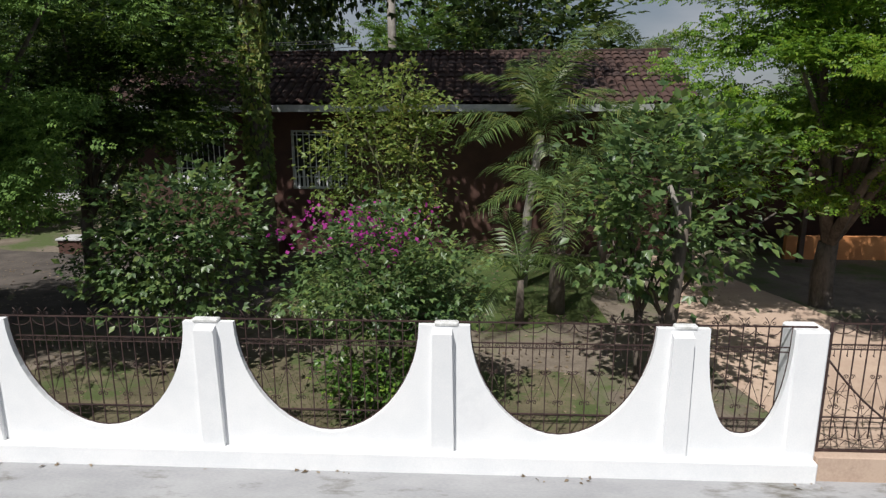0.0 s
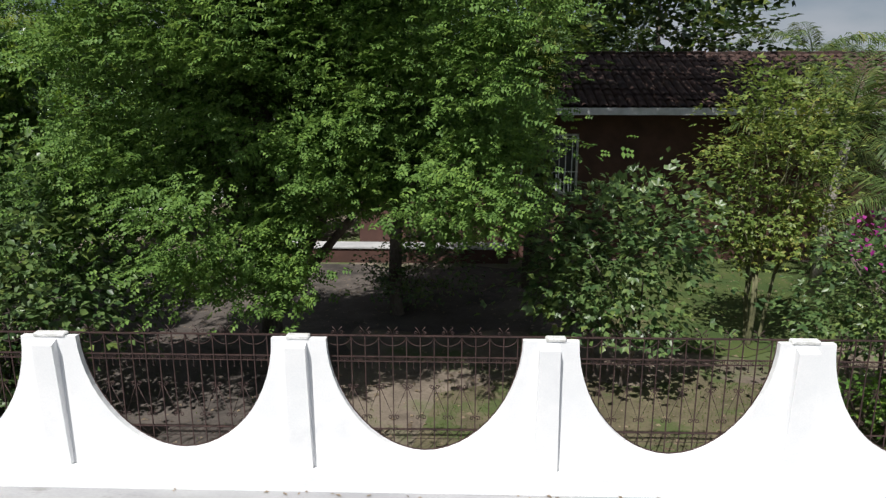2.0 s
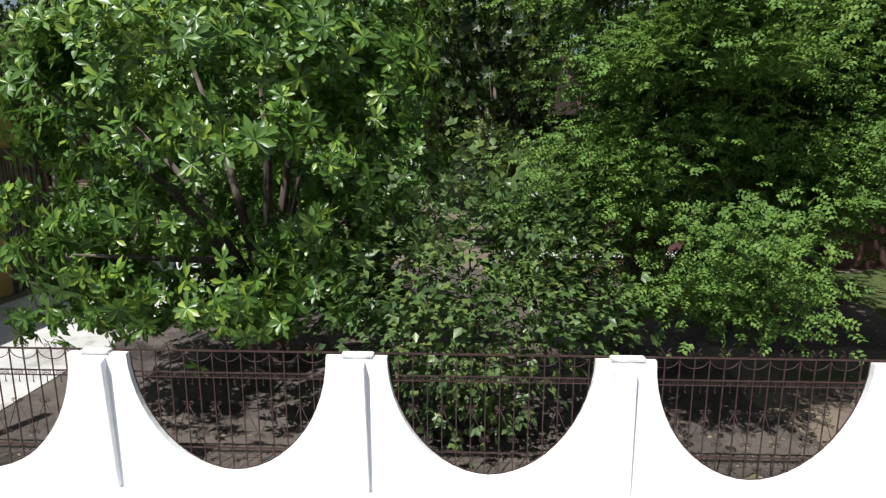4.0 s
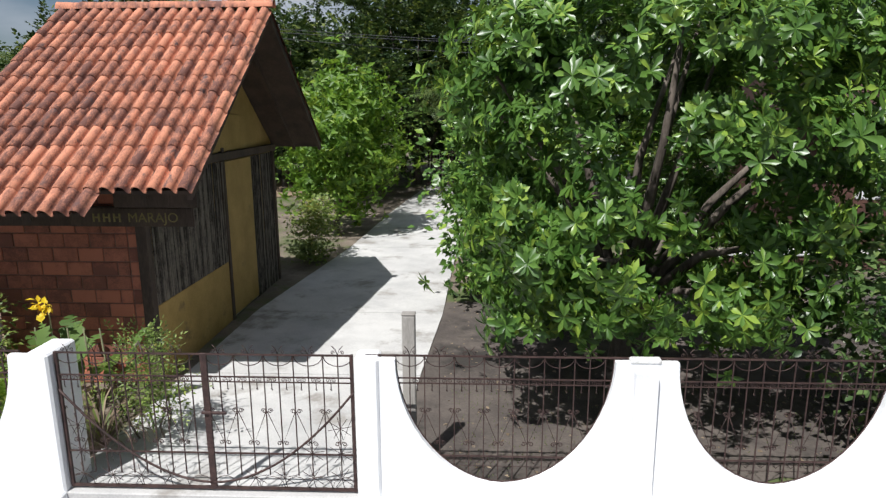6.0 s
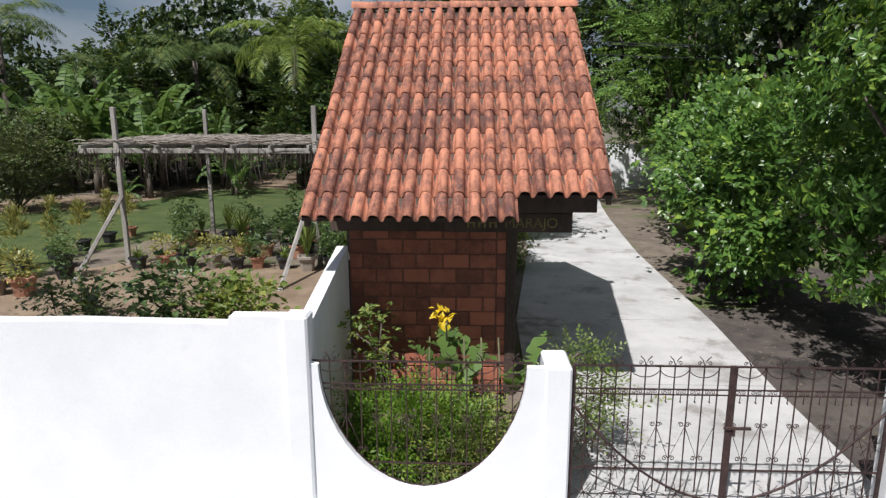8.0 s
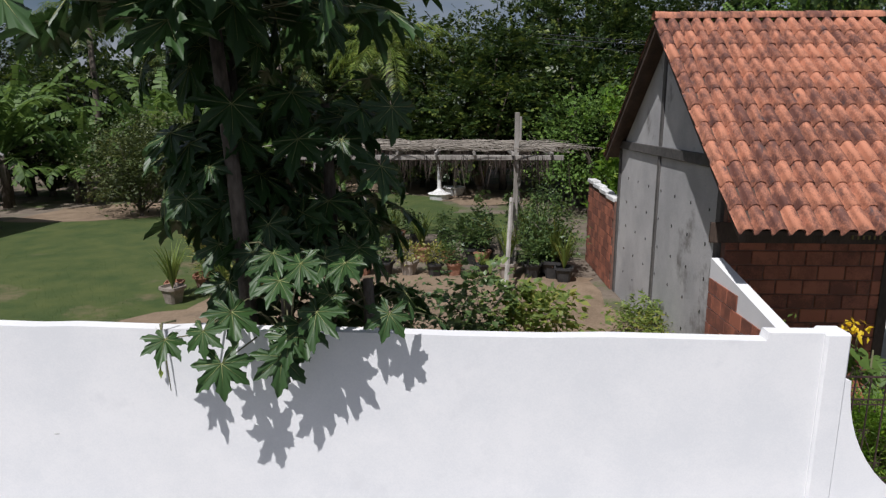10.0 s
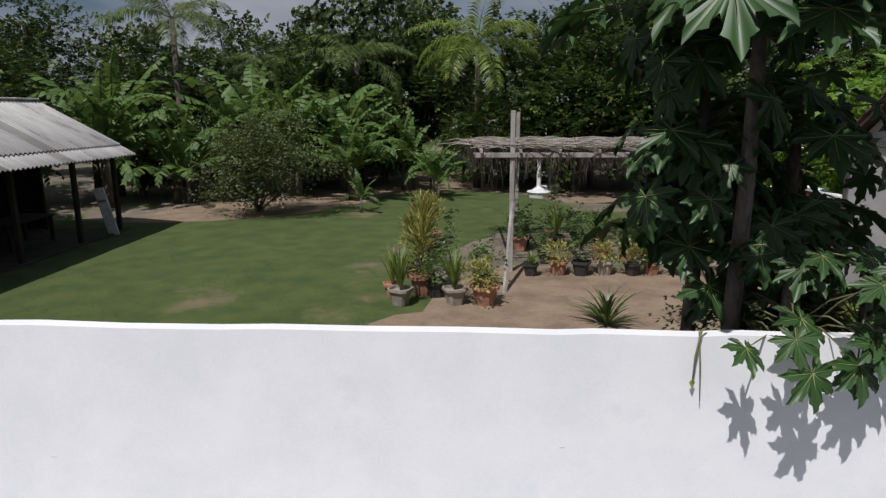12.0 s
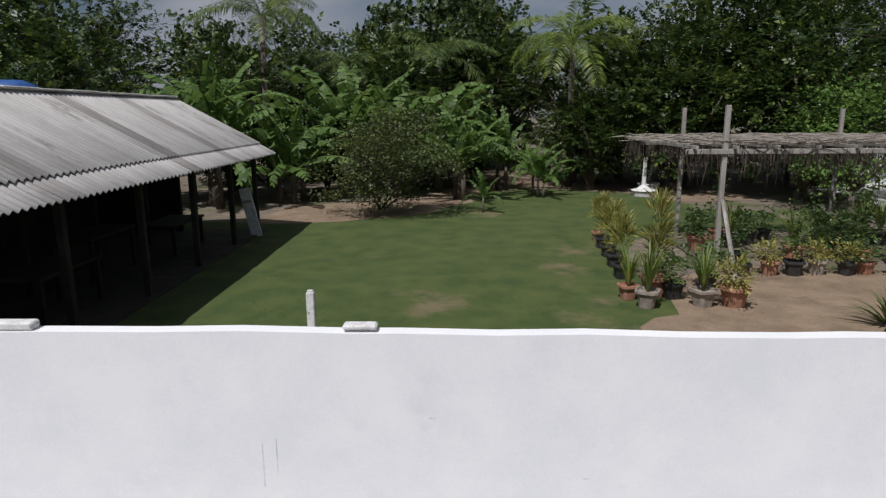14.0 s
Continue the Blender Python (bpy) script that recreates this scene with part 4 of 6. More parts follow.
tree("acacia_tree", "bright green feathery acacia tree shading the garden path", (3.5, 5.6, GZ), (-0.3, -1.0, 4.3), (3.2, 3.0, 2.9), FEATHER, L["bright"], 400, 58, 0.52, 24, 0.2, shell=0.15, floor=1.35, limbs=14, flat=0.36, level=0.4, lobes=70, lobe_size=0.17, facing=LIGHTWARD)
tree("cotton_tree", "grey green broadleaf tree with a sawn-off limb behind the fence", (-0.75, 2.0, GZ), (0.15, -0.1, 2.45), (1.25, 0.9, 1.3), BROAD, L["shrub"], 105, 22, 0.5, 25, 0.07, bark="bark", floor=1.1, stems=3, limbs=12)
tree("bougainvillea", "sprawling bougainvillea bush with magenta bracts over the fence", (-4.2, 1.2, GZ), (0.15, -0.15, 1.6), (1.05, 0.75, 0.85), SMALL, L["shrub"], 125, 40, 0.45, 26, 0.05, category="shrub", floor=1.0, stems=4, limbs=12)
tree("green_shrub", "bright green shrub growing behind the railings", (-4.0, 0.6, GZ), (0, 0, 0.62), (0.62, 0.36, 0.55), SMALL, L["glossy"], 36, 40, 0.35, 27, 0.025, category="shrub", floor=0.05, stems=3, limbs=6)
tree("hedge_shrub", "dark green rounded garden shrub", (-7.0, 2.3, GZ), (0.0, -0.1, 1.7), (1.2, 0.85, 1.2), BROAD, L["shrub"], 130, 30, 0.45, 28, 0.05, category="shrub", floor=0.8, stems=3, limbs=9, size=(0.6, 1.0))
tree("slender_shrub", "tall slender pale green shrub with bare lower stems", (-4.4, 4.0, GZ), (-0.05, -0.3, 2.9), (1.0, 0.8, 1.55), SMALL, L["pale"], 150, 32, 0.34, 29, 0.045, bark="stem", category="shrub", floor=0.9, stems=7, limbs=28)
tree("garden_shrub", "small dark shrub under the acacia", (-9.9, 5.6, GZ), (0, 0, 0.9), (1.1, 0.8, 0.8), SMALL, L["shrub"], 50, 40, 0.45, 30, 0.03, category="shrub", floor=0.1, stems=3, limbs=6)
tree("hedge_tree", "leafy hedge tree lining the concrete driveway", (-18.9, 7.6, GZ), (0, 0, 2.1), (1.15, 2.7, 2.0), BROAD, L["glossy"], 260, 24, 0.5, 31, 0.07, floor=0.15, stems=3, limbs=9, lobes=22, lobe_size=0.36, size=(0.95, 1.5), facing=LIGHTWARD)
tree("hedge_tree", "leafy hedge tree lining the concrete driveway", (-17.6, 13.0, GZ), (0, 0, 2.3), (1.3, 3.0, 2.3), BROAD, L["glossy"], 230, 26, 0.6, 32, 0.07, floor=0.15, stems=3, limbs=9, lobes=22, lobe_size=0.36, size=(0.95, 1.5), facing=LIGHTWARD)
tree("leafy_tree", "bright green leafy tree behind the hut", (-23.7, 13.6, GZ), (0.2, 0, 2.8), (1.8, 1.9, 2.4), BIGLEAF, L["bright"], 120, 10, 0.7, 33, 0.1, floor=0.3, limbs=9, size=(0.5, 0.8))
tree("leafy_shrub", "green shrub at the back corner of the hut", (-23.5, 9.9, GZ), (0, 0, 0.8), (0.45, 0.8, 0.8), SMALL, L["pale"], 60, 40, 0.4, 34, 0.03, category="shrub", floor=0.05, stems=3, limbs=6)
tree("round_bush", "dense rounded olive green bush at the lawn edge", (-41.7, 18.2, GZ), (0, 0, 1.75), (2.1, 1.7, 1.75), SMALL, L["olive"], 260, 40, 0.55, 35, 0.07, category="bush", floor=0.1, limbs=9, shell=0.35, size=(1.0, 1.5), lobes=11, lobe_size=0.5)
tree("leafy_tree", "yellow green leafy tree behind the pergola", (-24.3, 18.6, GZ), (0, 0, 2.7), (2.5, 2.2, 2.0), BROAD, L["feather"], 120, 36, 0.9, 36, 0.12, floor=0.5, limbs=9)


def forest_tree(seed, radii, shapes, material, clumps, per, label, name="forest_tree", spread=1.2, height=6.0, size=(0.9, 1.5), lobes=22):
    return tree(name, label, (0, 200, GZ), (0, 0, height), radii, shapes, material, clumps, per, spread, seed, 0.22, floor=0.8, limbs=8, shell=0.5, size=size, group="distant trees", flat=0.5, level=0.6, lobes=lobes, lobe_size=0.33)


FT = [
    forest_tree(41, (3.6, 3.0, 4.6), SPRAY, L["forest"], 300, 13, "tall dark green broadleaf tree of the garden edge", height=5.6, size=(0.9, 1.5), spread=0.75, lobes=26),
    forest_tree(42, (4.2, 3.2, 5.2), ROS2, L["forest"], 280, 10, "tall dark mango-like tree of the garden edge", height=6.4, size=(1.0, 1.6), spread=0.8, lobes=24),
    forest_tree(43, (3.2, 2.8, 3.6), FEATHER2, L["feather"], 160, 11, "lighter green feathery tree of the garden edge", height=4.8, size=(1.3, 2.0), spread=0.8),
    forest_tree(44, (2.8, 2.4, 2.6), SPRAY, L["forest"], 150, 11, "low leafy green tree of the garden edge", height=2.9, size=(0.9, 1.5), spread=0.7, lobes=18),
]
WOODS = [
    (0, -60, 34, 1.05), (1, -54, 36, 0.84), (0, -48.5, 38, 0.84), (1, -44.5, 41, 0.82), (3, -51, 29, 1.3), (3, -46.5, 31, 1.1), (0, -41, 42, 0.86), (1, -37.5, 48, 1.15), (0, -28.8, 37, 0.78), (1, -27, 38, 0.72),
    (3, -35.0, 46, 1.6), (3, -31.0, 31, 1.45), (1, -23.6, 33, 1.15), (0, -27.4, 27.5, 0.92), (0, -22.3, 27, 1.02), (3, -24.4, 22.0, 1.2), (0, -17.2, 34, 1.2), (1, -14, 28, 1.15), (2, -16, 21, 1.15), (0, -10.2, 27, 0.58),
]
WOODS += [
    (3, -13.7, 12.3, 0.58), (1, -13.6, 16, 0.95), (1, -12.4, 21, 0.66), (2, -6, 26, 1.1), (0, -2.2, 31, 1.0), (3, -1.5, 20, 1.7), (1, 3.5, 22, 0.5), (2, 7, 15, 0.55), (0, 10, 19, 0.6), (1, 12, 12, 0.5),
    (0, -66, 26, 1.1), (1, -58, 22, 0.9), (3, -54.5, 20, 1.3), (2, -37.8, 41, 0.9), (3, -28.6, 25.5, 1.2), (3, -20.6, 30, 1.0), (3, -42, 30, 1.3),
]
WOODS += [(3, -32.4, 26.0, 0.85), (1, -39.8, 35, 0.98), (0, -43.6, 35.5, 0.95), (0, -40.2, 38.5, 1.05), (3, -49.0, 24.0, 0.75), (3, -45.0, 25.0, 0.7), (3, -41.4, 27.5, 0.75), (3, -38.2, 29.5, 0.8), (3, -31.6, 28.5, 0.7), (3, -52.6, 15.0, 0.9), (3, -53.0, 9.5, 0.8)]
for k in range(5):
    WOODS.append((3, -68 + k * 15.5, 44 + 5 * math.sin(k * 2.1), 1.6 + 0.3 * math.sin(k * 1.3)))
for k, (i, x, y, s) in enumerate(WOODS):
    c = copy_thing(FT[i], pose(x, y, GZ, 0, 0, (k * 67) % 360) @ Matrix.Diagonal((s, s, s, 1)))
    c.scale = (s, s, s)
for o in FT:
    o.location = (o.location.x - 90 + FT.index(o) * 7, 60, GZ)


# ---- palms, bananas, papaya ----
def frond_mesh(name, length, leaflet, material, pairs=26, bend=0.9, seed=1, width=0.035, rise=0.9, hang=0.35):
    """A curved palm frond along y with its leaflets."""
    rng = np.random.default_rng(seed)
    vs, fs = [], []
    pts = []
    for k in range(9):
        s = k / 8
        a = rise - bend * s * 1.6
        if k == 0:
            p = Vector((0, 0, 0))
        else:
            p = pts[-1] + Vector((0, math.cos(a), math.sin(a))) * (length / 8)
        pts.append(p)
    v, f = tube_arrays(pts, [0.022 * (1 - 0.8 * i / 8) for i in range(9)], 4)
    tris = []
    for q in f:
        tris += [q] if len(q) == 3 else [(q[0], q[1], q[2]), (q[0], q[2], q[3])]
    vs, fs = [np.array([tuple(p) for p in v])], [np.array(tris)]
    n = len(v)
    for k in range(pairs):
        s = 0.14 + 0.86 * k / pairs
        u = s * 8
        i = min(7, int(u))
        p = pts[i].lerp(pts[i + 1], u - i)
        d = (pts[i + 1] - pts[i]).normalized()
        ll = leaflet * (0.55 + 0.9 * math.sin(math.pi * min(1, s * 0.9 + 0.08))) * 0.75
        for side in (-1, 1):
            out = (Vector((side, 0, 0)) * 0.85 + d * 0.55 + Vector((0, 0, rng.uniform(-0.1, 0.3)))).normalized()
            q = p + out * ll * 0.5
            e = p + out * ll + Vector((0, 0, -hang * ll * (0.6 + rng.random())))
            w = d * width
            vs.append(np.array([tuple(p), tuple(q + w * 0.5), tuple(q - w * 0.5), tuple(e)]))
            fs.append(np.array([(0, 2, 1), (1, 2, 3)]) + n)
            n += 4
    return fast_mesh(name, np.concatenate(vs), np.concatenate(fs), material)


def palm(name, label, base, height, fronds, meshes, trunk, seed, lean=(0, 0), spread=(0.2, 1.1), scale=1.0, bark="bark", group="palms"):
    rng = random.Random(seed)
    t = thing(name, label, "palm", base, 0, group)
    top = Vector((lean[0], lean[1], height))
    put("trunk", tubes("trunk", [([Vector((0, 0, -0.1)), Vector((lean[0] * 0.3, lean[1] * 0.3, height * 0.5)), top], [trunk * 1.3, trunk, trunk * 0.85])], M[bark], 8), t)
    for k in range(fronds):
        a = 360 * k / fronds + rng.uniform(-18, 18)
        tilt = -math.degrees(rng.uniform(*spread)) + 25
        o = put("frond", meshes[k % len(meshes)], t)
        s = scale * rng.uniform(0.8, 1.15)
        o.matrix_basis = Matrix.Translation(top) @ pose(0, 0, 0, 0, 0, a) @ pose(0, 0, 0, tilt, 0, 0) @ Matrix.Diagonal((s, s, s, 1))
    return t


PF = [frond_mesh("frond", 2.0, 0.5, L["palm"], 30, 0.8, 51), frond_mesh("frond", 2.2, 0.55, L["palm"], 32, 1.05, 52)]
CF = [frond_mesh("frond", 3.4, 0.75, L["palm"], 40, 0.75, 53, 0.055), frond_mesh("frond", 3.2, 0.8, L["palm"], 38, 1.0, 54, 0.055)]
CY = [frond_mesh("frond", 3.4, 0.75, L["coconut"], 40, 0.9, 55, 0.055), frond_mesh("frond", 3.2, 0.8, L["coconut"], 38, 1.15, 56, 0.055), frond_mesh("frond", 2.1, 0.5, L["coconut"], 30, 1.0, 57)]
palm("areca_palm", "bushy green areca palm in the front lawn", (-1.5, 4.9, GZ), 2.0, 17, PF, 0.13, 61, spread=(-0.1, 1.1), scale=0.80)
palm("garden_palm", "small feather palm behind the fence", (-2.2, 4.2, GZ), 0.8, 9, PF, 0.07, 62, spread=(-0.3, 0.9), scale=0.75)
palm("coconut_palm", "pale-trunked palm rising before the house roof", (-2.0, 6.6, GZ), 3.1, 17, CF, 0.09, 63, lean=(0.3, 0), spread=(-0.6, 0.8), scale=0.62, bark="palebark")
palm("feather_palm", "bright green palm before the house roof", (-0.2, 7.6, GZ), 2.4, 13, CF, 0.09, 72, scale=0.66, spread=(-0.2, 1.0))
palm("coconut_palm", "tall coconut palm standing beyond the house", (2.4, 16.0, GZ), 5.4, 14, CF, 0.13, 64, scale=0.8)
palm("coconut_palm", "tall coconut palm over the far trees", (-33.2, 27.4, GZ), 7.0, 26, CY, 0.16, 65, spread=(-0.3, 1.2), scale=1.2)
palm("coconut_palm", "tall coconut palm over the far trees", (-39.8, 31.0, GZ), 6.6, 17, CF, 0.16, 66, scale=1.1)
palm("coconut_palm", "tall coconut palm over the far trees", (-48.4, 27.5, GZ), 8.4, 17, CF, 0.16, 67, scale=1.0)
palm("coconut_palm", "palm among the far trees beyond the pergola", (-40.0, 27.0, GZ), 3.6, 13, CF, 0.15, 68, scale=0.85)
palm("coconut_palm", "slender coconut palm at the sky line", (-30.0, 30.0, GZ), 7.3, 15, CY, 0.14, 73, scale=0.72)
palm("small_palm", "bright drooping feather palm beside the garden path", (-32.6, 29.0, GZ), 2.2, 15, CY[2:], 0.09, 74, spread=(-0.2, 1.0), scale=1.2)
palm("small_palm", "low bright feather palm at the end of the lawn", (-33.9, 29.6, GZ), 1.6, 15, PF, 0.08, 69, spread=(-0.3, 1.0), scale=1.25)
palm("areca_palm", "drooping palm beside the end of the driveway", (-20.0, 22.0, GZ), 3.8, 14, CF, 0.1, 70, scale=0.8)
palm("fan_palm", "tall palm at the sky line over the neighbouring garden", (-44.5, 29.0, GZ), 6.2, 14, PF, 0.12, 71, scale=1.1)


def blade_mesh(name, length, width, material, seed, bend=1.0):
    """A long arching banana leaf with a midrib fold and torn edges."""
    rng = random.Random(seed)
    n = 12
    vs, fs = [], []
    p, a = Vector((0, 0, 0)), 1.05
    for k in range(n + 1):
        s = k / n
        w = width * 0.5 * max(0.02, math.sin(math.pi * min(1.0, 0.06 + 0.94 * s)) ** 0.6) if s > 0.12 else 0.02
        jl, jr = rng.uniform(0.65, 1.0), rng.uniform(0.65, 1.0)
        vs += [p + Vector((-w * jl, 0, 0.16 * w - rng.uniform(0, 0.1) * w)), p.copy(), p + Vector((w * jr, 0, 0.16 * w - rng.uniform(0, 0.1) * w))]
        p = p + Vector((0, math.cos(a), math.sin(a))) * (length / n)
        a -= bend * (0.4 + 1.2 * s) / n
    for k in range(n):
        i = 3 * k
        torn = 1 if rng.random() < 0.42 and k > 2 else 0
        fs += [(i, i + 1, i + 4, i + 3)] if not torn else [(i, i + 1, i + 4)]
        torn = 1 if rng.random() < 0.42 and k > 2 else 0
        fs += [(i + 1, i + 2, i + 5, i + 4)] if not torn else [(i + 1, i + 5, i + 4)]
    return tri_mesh(name, vs, fs, material, True)


def shredded_mesh(name, length, width, material, seed, bend=1.0):
    """A long arching banana leaf torn into strips along its midrib."""
    rng = random.Random(seed)
    n, vs, fs = 18, [], []
    p, a, spine = Vector((0, 0, 0)), 1.15, []
    for k in range(n + 1):
        spine.append(p.copy())
        p = p + Vector((0, math.cos(a), math.sin(a))) * (length / n)
        a -= bend * (0.3 + 1.4 * k / n) / n
    v, f = tube_arrays(spine, [0.030 * (1 - 0.8 * k / n) for k in range(n + 1)], 4)
    vs, fs = list(v), list(f)
    for side in (-1, 1):
        sag = rng.uniform(0.1, 0.5)
        for k in range(3, n):
            if rng.random() < 0.45:
                sag = rng.uniform(0.05, 0.9)
            s = k / n
            w = width * 0.5 * math.sin(math.pi * min(1.0, 0.10 + 0.90 * s)) ** 0.55 * rng.uniform(0.7, 1.05)
            a0, a1 = spine[k], spine[k].lerp(spine[k + 1], rng.uniform(0.6, 0.98))
            d = (a1 - a0)
            out = Vector((side * math.cos(sag), 0, -math.sin(sag))) * w
            j = len(vs)
            vs += [a0, a1, a1 + out * 0.6 + d * 0.2, a0 + out * 0.6 + d * 0.2, a1 + out + d * 0.35 - Vector((0, 0, w * 0.25 * sag)), a0 + out + d * 0.4 - Vector((0, 0, w * 0.25 * sag))]
            fs += [(j, j + 1, j + 2, j + 3), (j + 3, j + 2, j + 4, j + 5)]
    return tri_mesh(name, vs, fs, material)


BL = [shredded_mesh("leaf", 2.3, 0.56, L["banana"], 71, 1.3), shredded_mesh("leaf", 2.1, 0.52, L["banana"], 72, 2.3), shredded_mesh("leaf", 2.2, 0.50, L["banana"], 73, 0.7), shredded_mesh("leaf", 2.2, 0.54, L["banana"], 74, 1.8)]


def banana(base, scale, seed, stems=3):
    rng = random.Random(seed)
    t = thing("banana_plant", "clump of banana plants with long torn green leaves", "banana plant", base, rng.uniform(0, 360), "banana plants")
    for s in range(stems):
        o = Vector((rng.uniform(-0.5, 0.5), rng.uniform(-0.5, 0.5), 0)) * (0 if stems == 1 else 1)
        h = rng.uniform(0.7, 1.35) * scale
        put("stalk", tubes("stalk", [([o + Vector((0, 0, -0.05)), o + Vector((0, 0, h))], [0.10 * scale, 0.06 * scale])], M["bark"], 7), t)
        for k in range(9):
            ob = put("leaf", BL[(k + s) % 4], t)
            q = scale * rng.uniform(0.8, 1.15)
            ob.matrix_basis = Matrix.Translation(o + Vector((0, 0, h * 0.96))) @ pose(0, 0, 0, 0, 0, 40 * k + rng.uniform(-20, 20)) @ pose(0, 0, 0, rng.uniform(-45, 30), 0, 0) @ Matrix.Diagonal((q, q, q, 1))
    return t


for k, (x, y, s) in enumerate(((-38.7, 22.6, 1.35), (-41.6, 24.0, 1.9), (-43.8, 25.0, 2.0), (-48.6, 20.5, 1.9), (-45.8, 22.0, 1.5), (-50.5, 24, 2.0), (-40.0, 25.5, 1.9), (-37.9, 18.9, 0.55), (-36.5, 26.5, 1.2), (-52.5, 19.5, 1.5), (-35.0, 23.6, 0.8))):
    banana((x, y, GZ), s, 80 + k, 1 if s < 0.7 else 3)


def papaya_leaf(name, seed):
    """A deeply lobed palmate leaf on y, with its pale stalk end at the origin."""
    rng = random.Random(seed)
    vs, fs = [Vector((0, 0, 0))], []
    lobes = 7
    ring = []
    for k in range(lobes):
        a = math.radians(-140 + 280 * k / (lobes - 1))
        r = (0.30 + 0.10 * math.cos(a * 0.8)) * rng.uniform(0.9, 1.08)
        for da, rr, z in ((-0.38, 0.50, 0.0), (-0.27, 0.66, 0.012), (-0.30, 0.74, 0.0), (-0.13, 0.80, 0.0), (-0.10, 0.90, 0.0), (0.0, 1.0, -0.05), (0.08, 0.89, 0.0), (0.14, 0.78, 0.0), (0.29, 0.72, 0.0), (0.27, 0.64, 0.012)):
            ring.append(Vector((math.sin(a + da) * r * rr, math.cos(a + da) * r * rr, z - 0.30 * (r * rr) ** 1.5 * rng.uniform(0.85, 1.15))))
    vs += ring
    for i in range(len(ring) - 1):
        fs.append((0, i + 2, i + 1))
    me = tri_mesh(name, vs, fs, L["papaya"], True)
    return me


PL = [papaya_leaf("leaf_blade", 91 + k) for k in range(4)]
VEIN = tubes("leaf_vein", [([Vector((0, 0, 0.006)), Vector((math.sin(math.radians(a)), math.cos(math.radians(a)), -0.12)) * 0.27 + Vector((0, 0, 0.006))], [0.005, 0.001]) for a in (-140, -93, -47, 0, 47, 93, 140)], surface("pale leaf vein", (0.22, 0.26, 0.09), (0.30, 0.32, 0.13), 5, 0.6, 0.0, 20), 3)


def papaya_tree(name, label, base, height, count, seed, low, high, lean=(0, 0), reach=(0.35, 0.8), scale=1.0):
    rng = random.Random(seed)
    t = thing(name, label, "papaya tree", base, 0, "papaya trees")
    top = Vector((lean[0], lean[1], height))
    put("trunk", tubes("trunk", [([Vector((0, 0, -0.05)), top * 0.5 + Vector((0.03, 0, 0)), top], [0.10, 0.075, 0.05])], M["bark"], 8), t)
    for k in range(count):
        z = rng.uniform(low, high)
        a = k * 2.4 + rng.uniform(-0.3, 0.3)
        o = top * (z / height) if z < height else top
        r = rng.uniform(*reach)
        e = o + Vector((math.cos(a) * r, math.sin(a) * r, rng.uniform(-0.12, 0.30)))
        wz, wy = e.z + base[2], e.y + base[1]
        if wz < 2.5 and -0.5 < wy < 0.55:
            if wz < 1.75 or height > 3 or rng.random() < 0.5:
                continue
            e.y, e.z = -0.24 - rng.uniform(0, 0.3) - base[1], rng.uniform(1.85, 2.75) - base[2]
            a = -math.pi / 2 + rng.uniform(-0.6, 0.6)
        st = put("leaf_stalk", tubes("leaf_stalk", [([o, o.lerp(e, 0.5) + Vector((0, 0, 0.10)), e], [0.012, 0.009, 0.006])], M["stem"], 4), t)
        lf = put("leaf_blade", PL[k % 4], st)
        s = scale * rng.uniform(0.75, 1.25)
        lf.matrix_basis = Matrix.Translation(e) @ pose(0, 0, 0, 0, 0, math.degrees(a) - 90 + rng.uniform(-30, 30)) @ pose(0, 0, 0, rng.uniform(-78, -25), rng.uniform(-15, 15), 0) @ Matrix.Diagonal((s, s, s, 1))
        put("leaf_vein", VEIN, st, lf.matrix_basis.copy())
    return t


P1 = papaya_tree("papaya_tree", "tall papaya tree whose wide crown of lobed leaves shades its trunk", (-31.45, 0.8, GZ), 5.9, 150, 95, 4.5, 6.2, lean=(-0.15, -0.45), reach=(0.3, 1.8), scale=1.0)
P2 = papaya_tree("papaya_tree", "young papaya with lobed leaves drooping over the wall top", (-31.05, 0.5, GZ), 2.4, 46, 96, 1.5, 2.5, reach=(0.25, 0.8), scale=0.70)
P3 = papaya_tree("papaya_tree", "young papaya with lobed leaves beside the wall", (-30.25, 0.6, GZ), 2.2, 30, 97, 1.3, 2.1, reach=(0.25, 0.75), scale=0.66)
P4 = papaya_tree("papaya_tree", "papaya tree with shaded lobed leaves", (-31.7, 1.2, GZ), 4.4, 100, 98, 2.2, 4.4, reach=(0.3, 0.9), scale=0.9)
P5 = papaya_tree("papaya_tree", "shorter papaya tree standing in deep shade", (-30.75, 1.25, GZ), 3.9, 60, 99, 2.0, 4.0, reach=(0.3, 0.85), scale=0.85)


# ---- wrought iron railings and gates ----
def spiral(cx, cz, r, turns=1.3, start=0.0, side=1, n=14, y=0.0):
    return [Vector((cx + side * math.cos(start + 2 * math.pi * turns * k / n) * r * (1 - 0.75 * k / n), y, cz + math.sin(start + 2 * math.pi * turns * k / n) * r * (1 - 0.75 * k / n))) for k in range(n + 1)]


IR = 0.0045
STEP = 0.134
BAR = part("bar", boxes([(-0.005, 0.005, -0.005, 0.005, 0.0, 1.24)]), M["iron"])
BAR_MESH = BAR.data
bpy.data.objects.remove(BAR)
SCALLOP = tubes("scallop", [([Vector((STEP * math.cos(math.pi * k / 8), 0.008, -0.10 * math.sin(math.pi * k / 8))) for k in range(9)], IR)], M["iron"], 4)
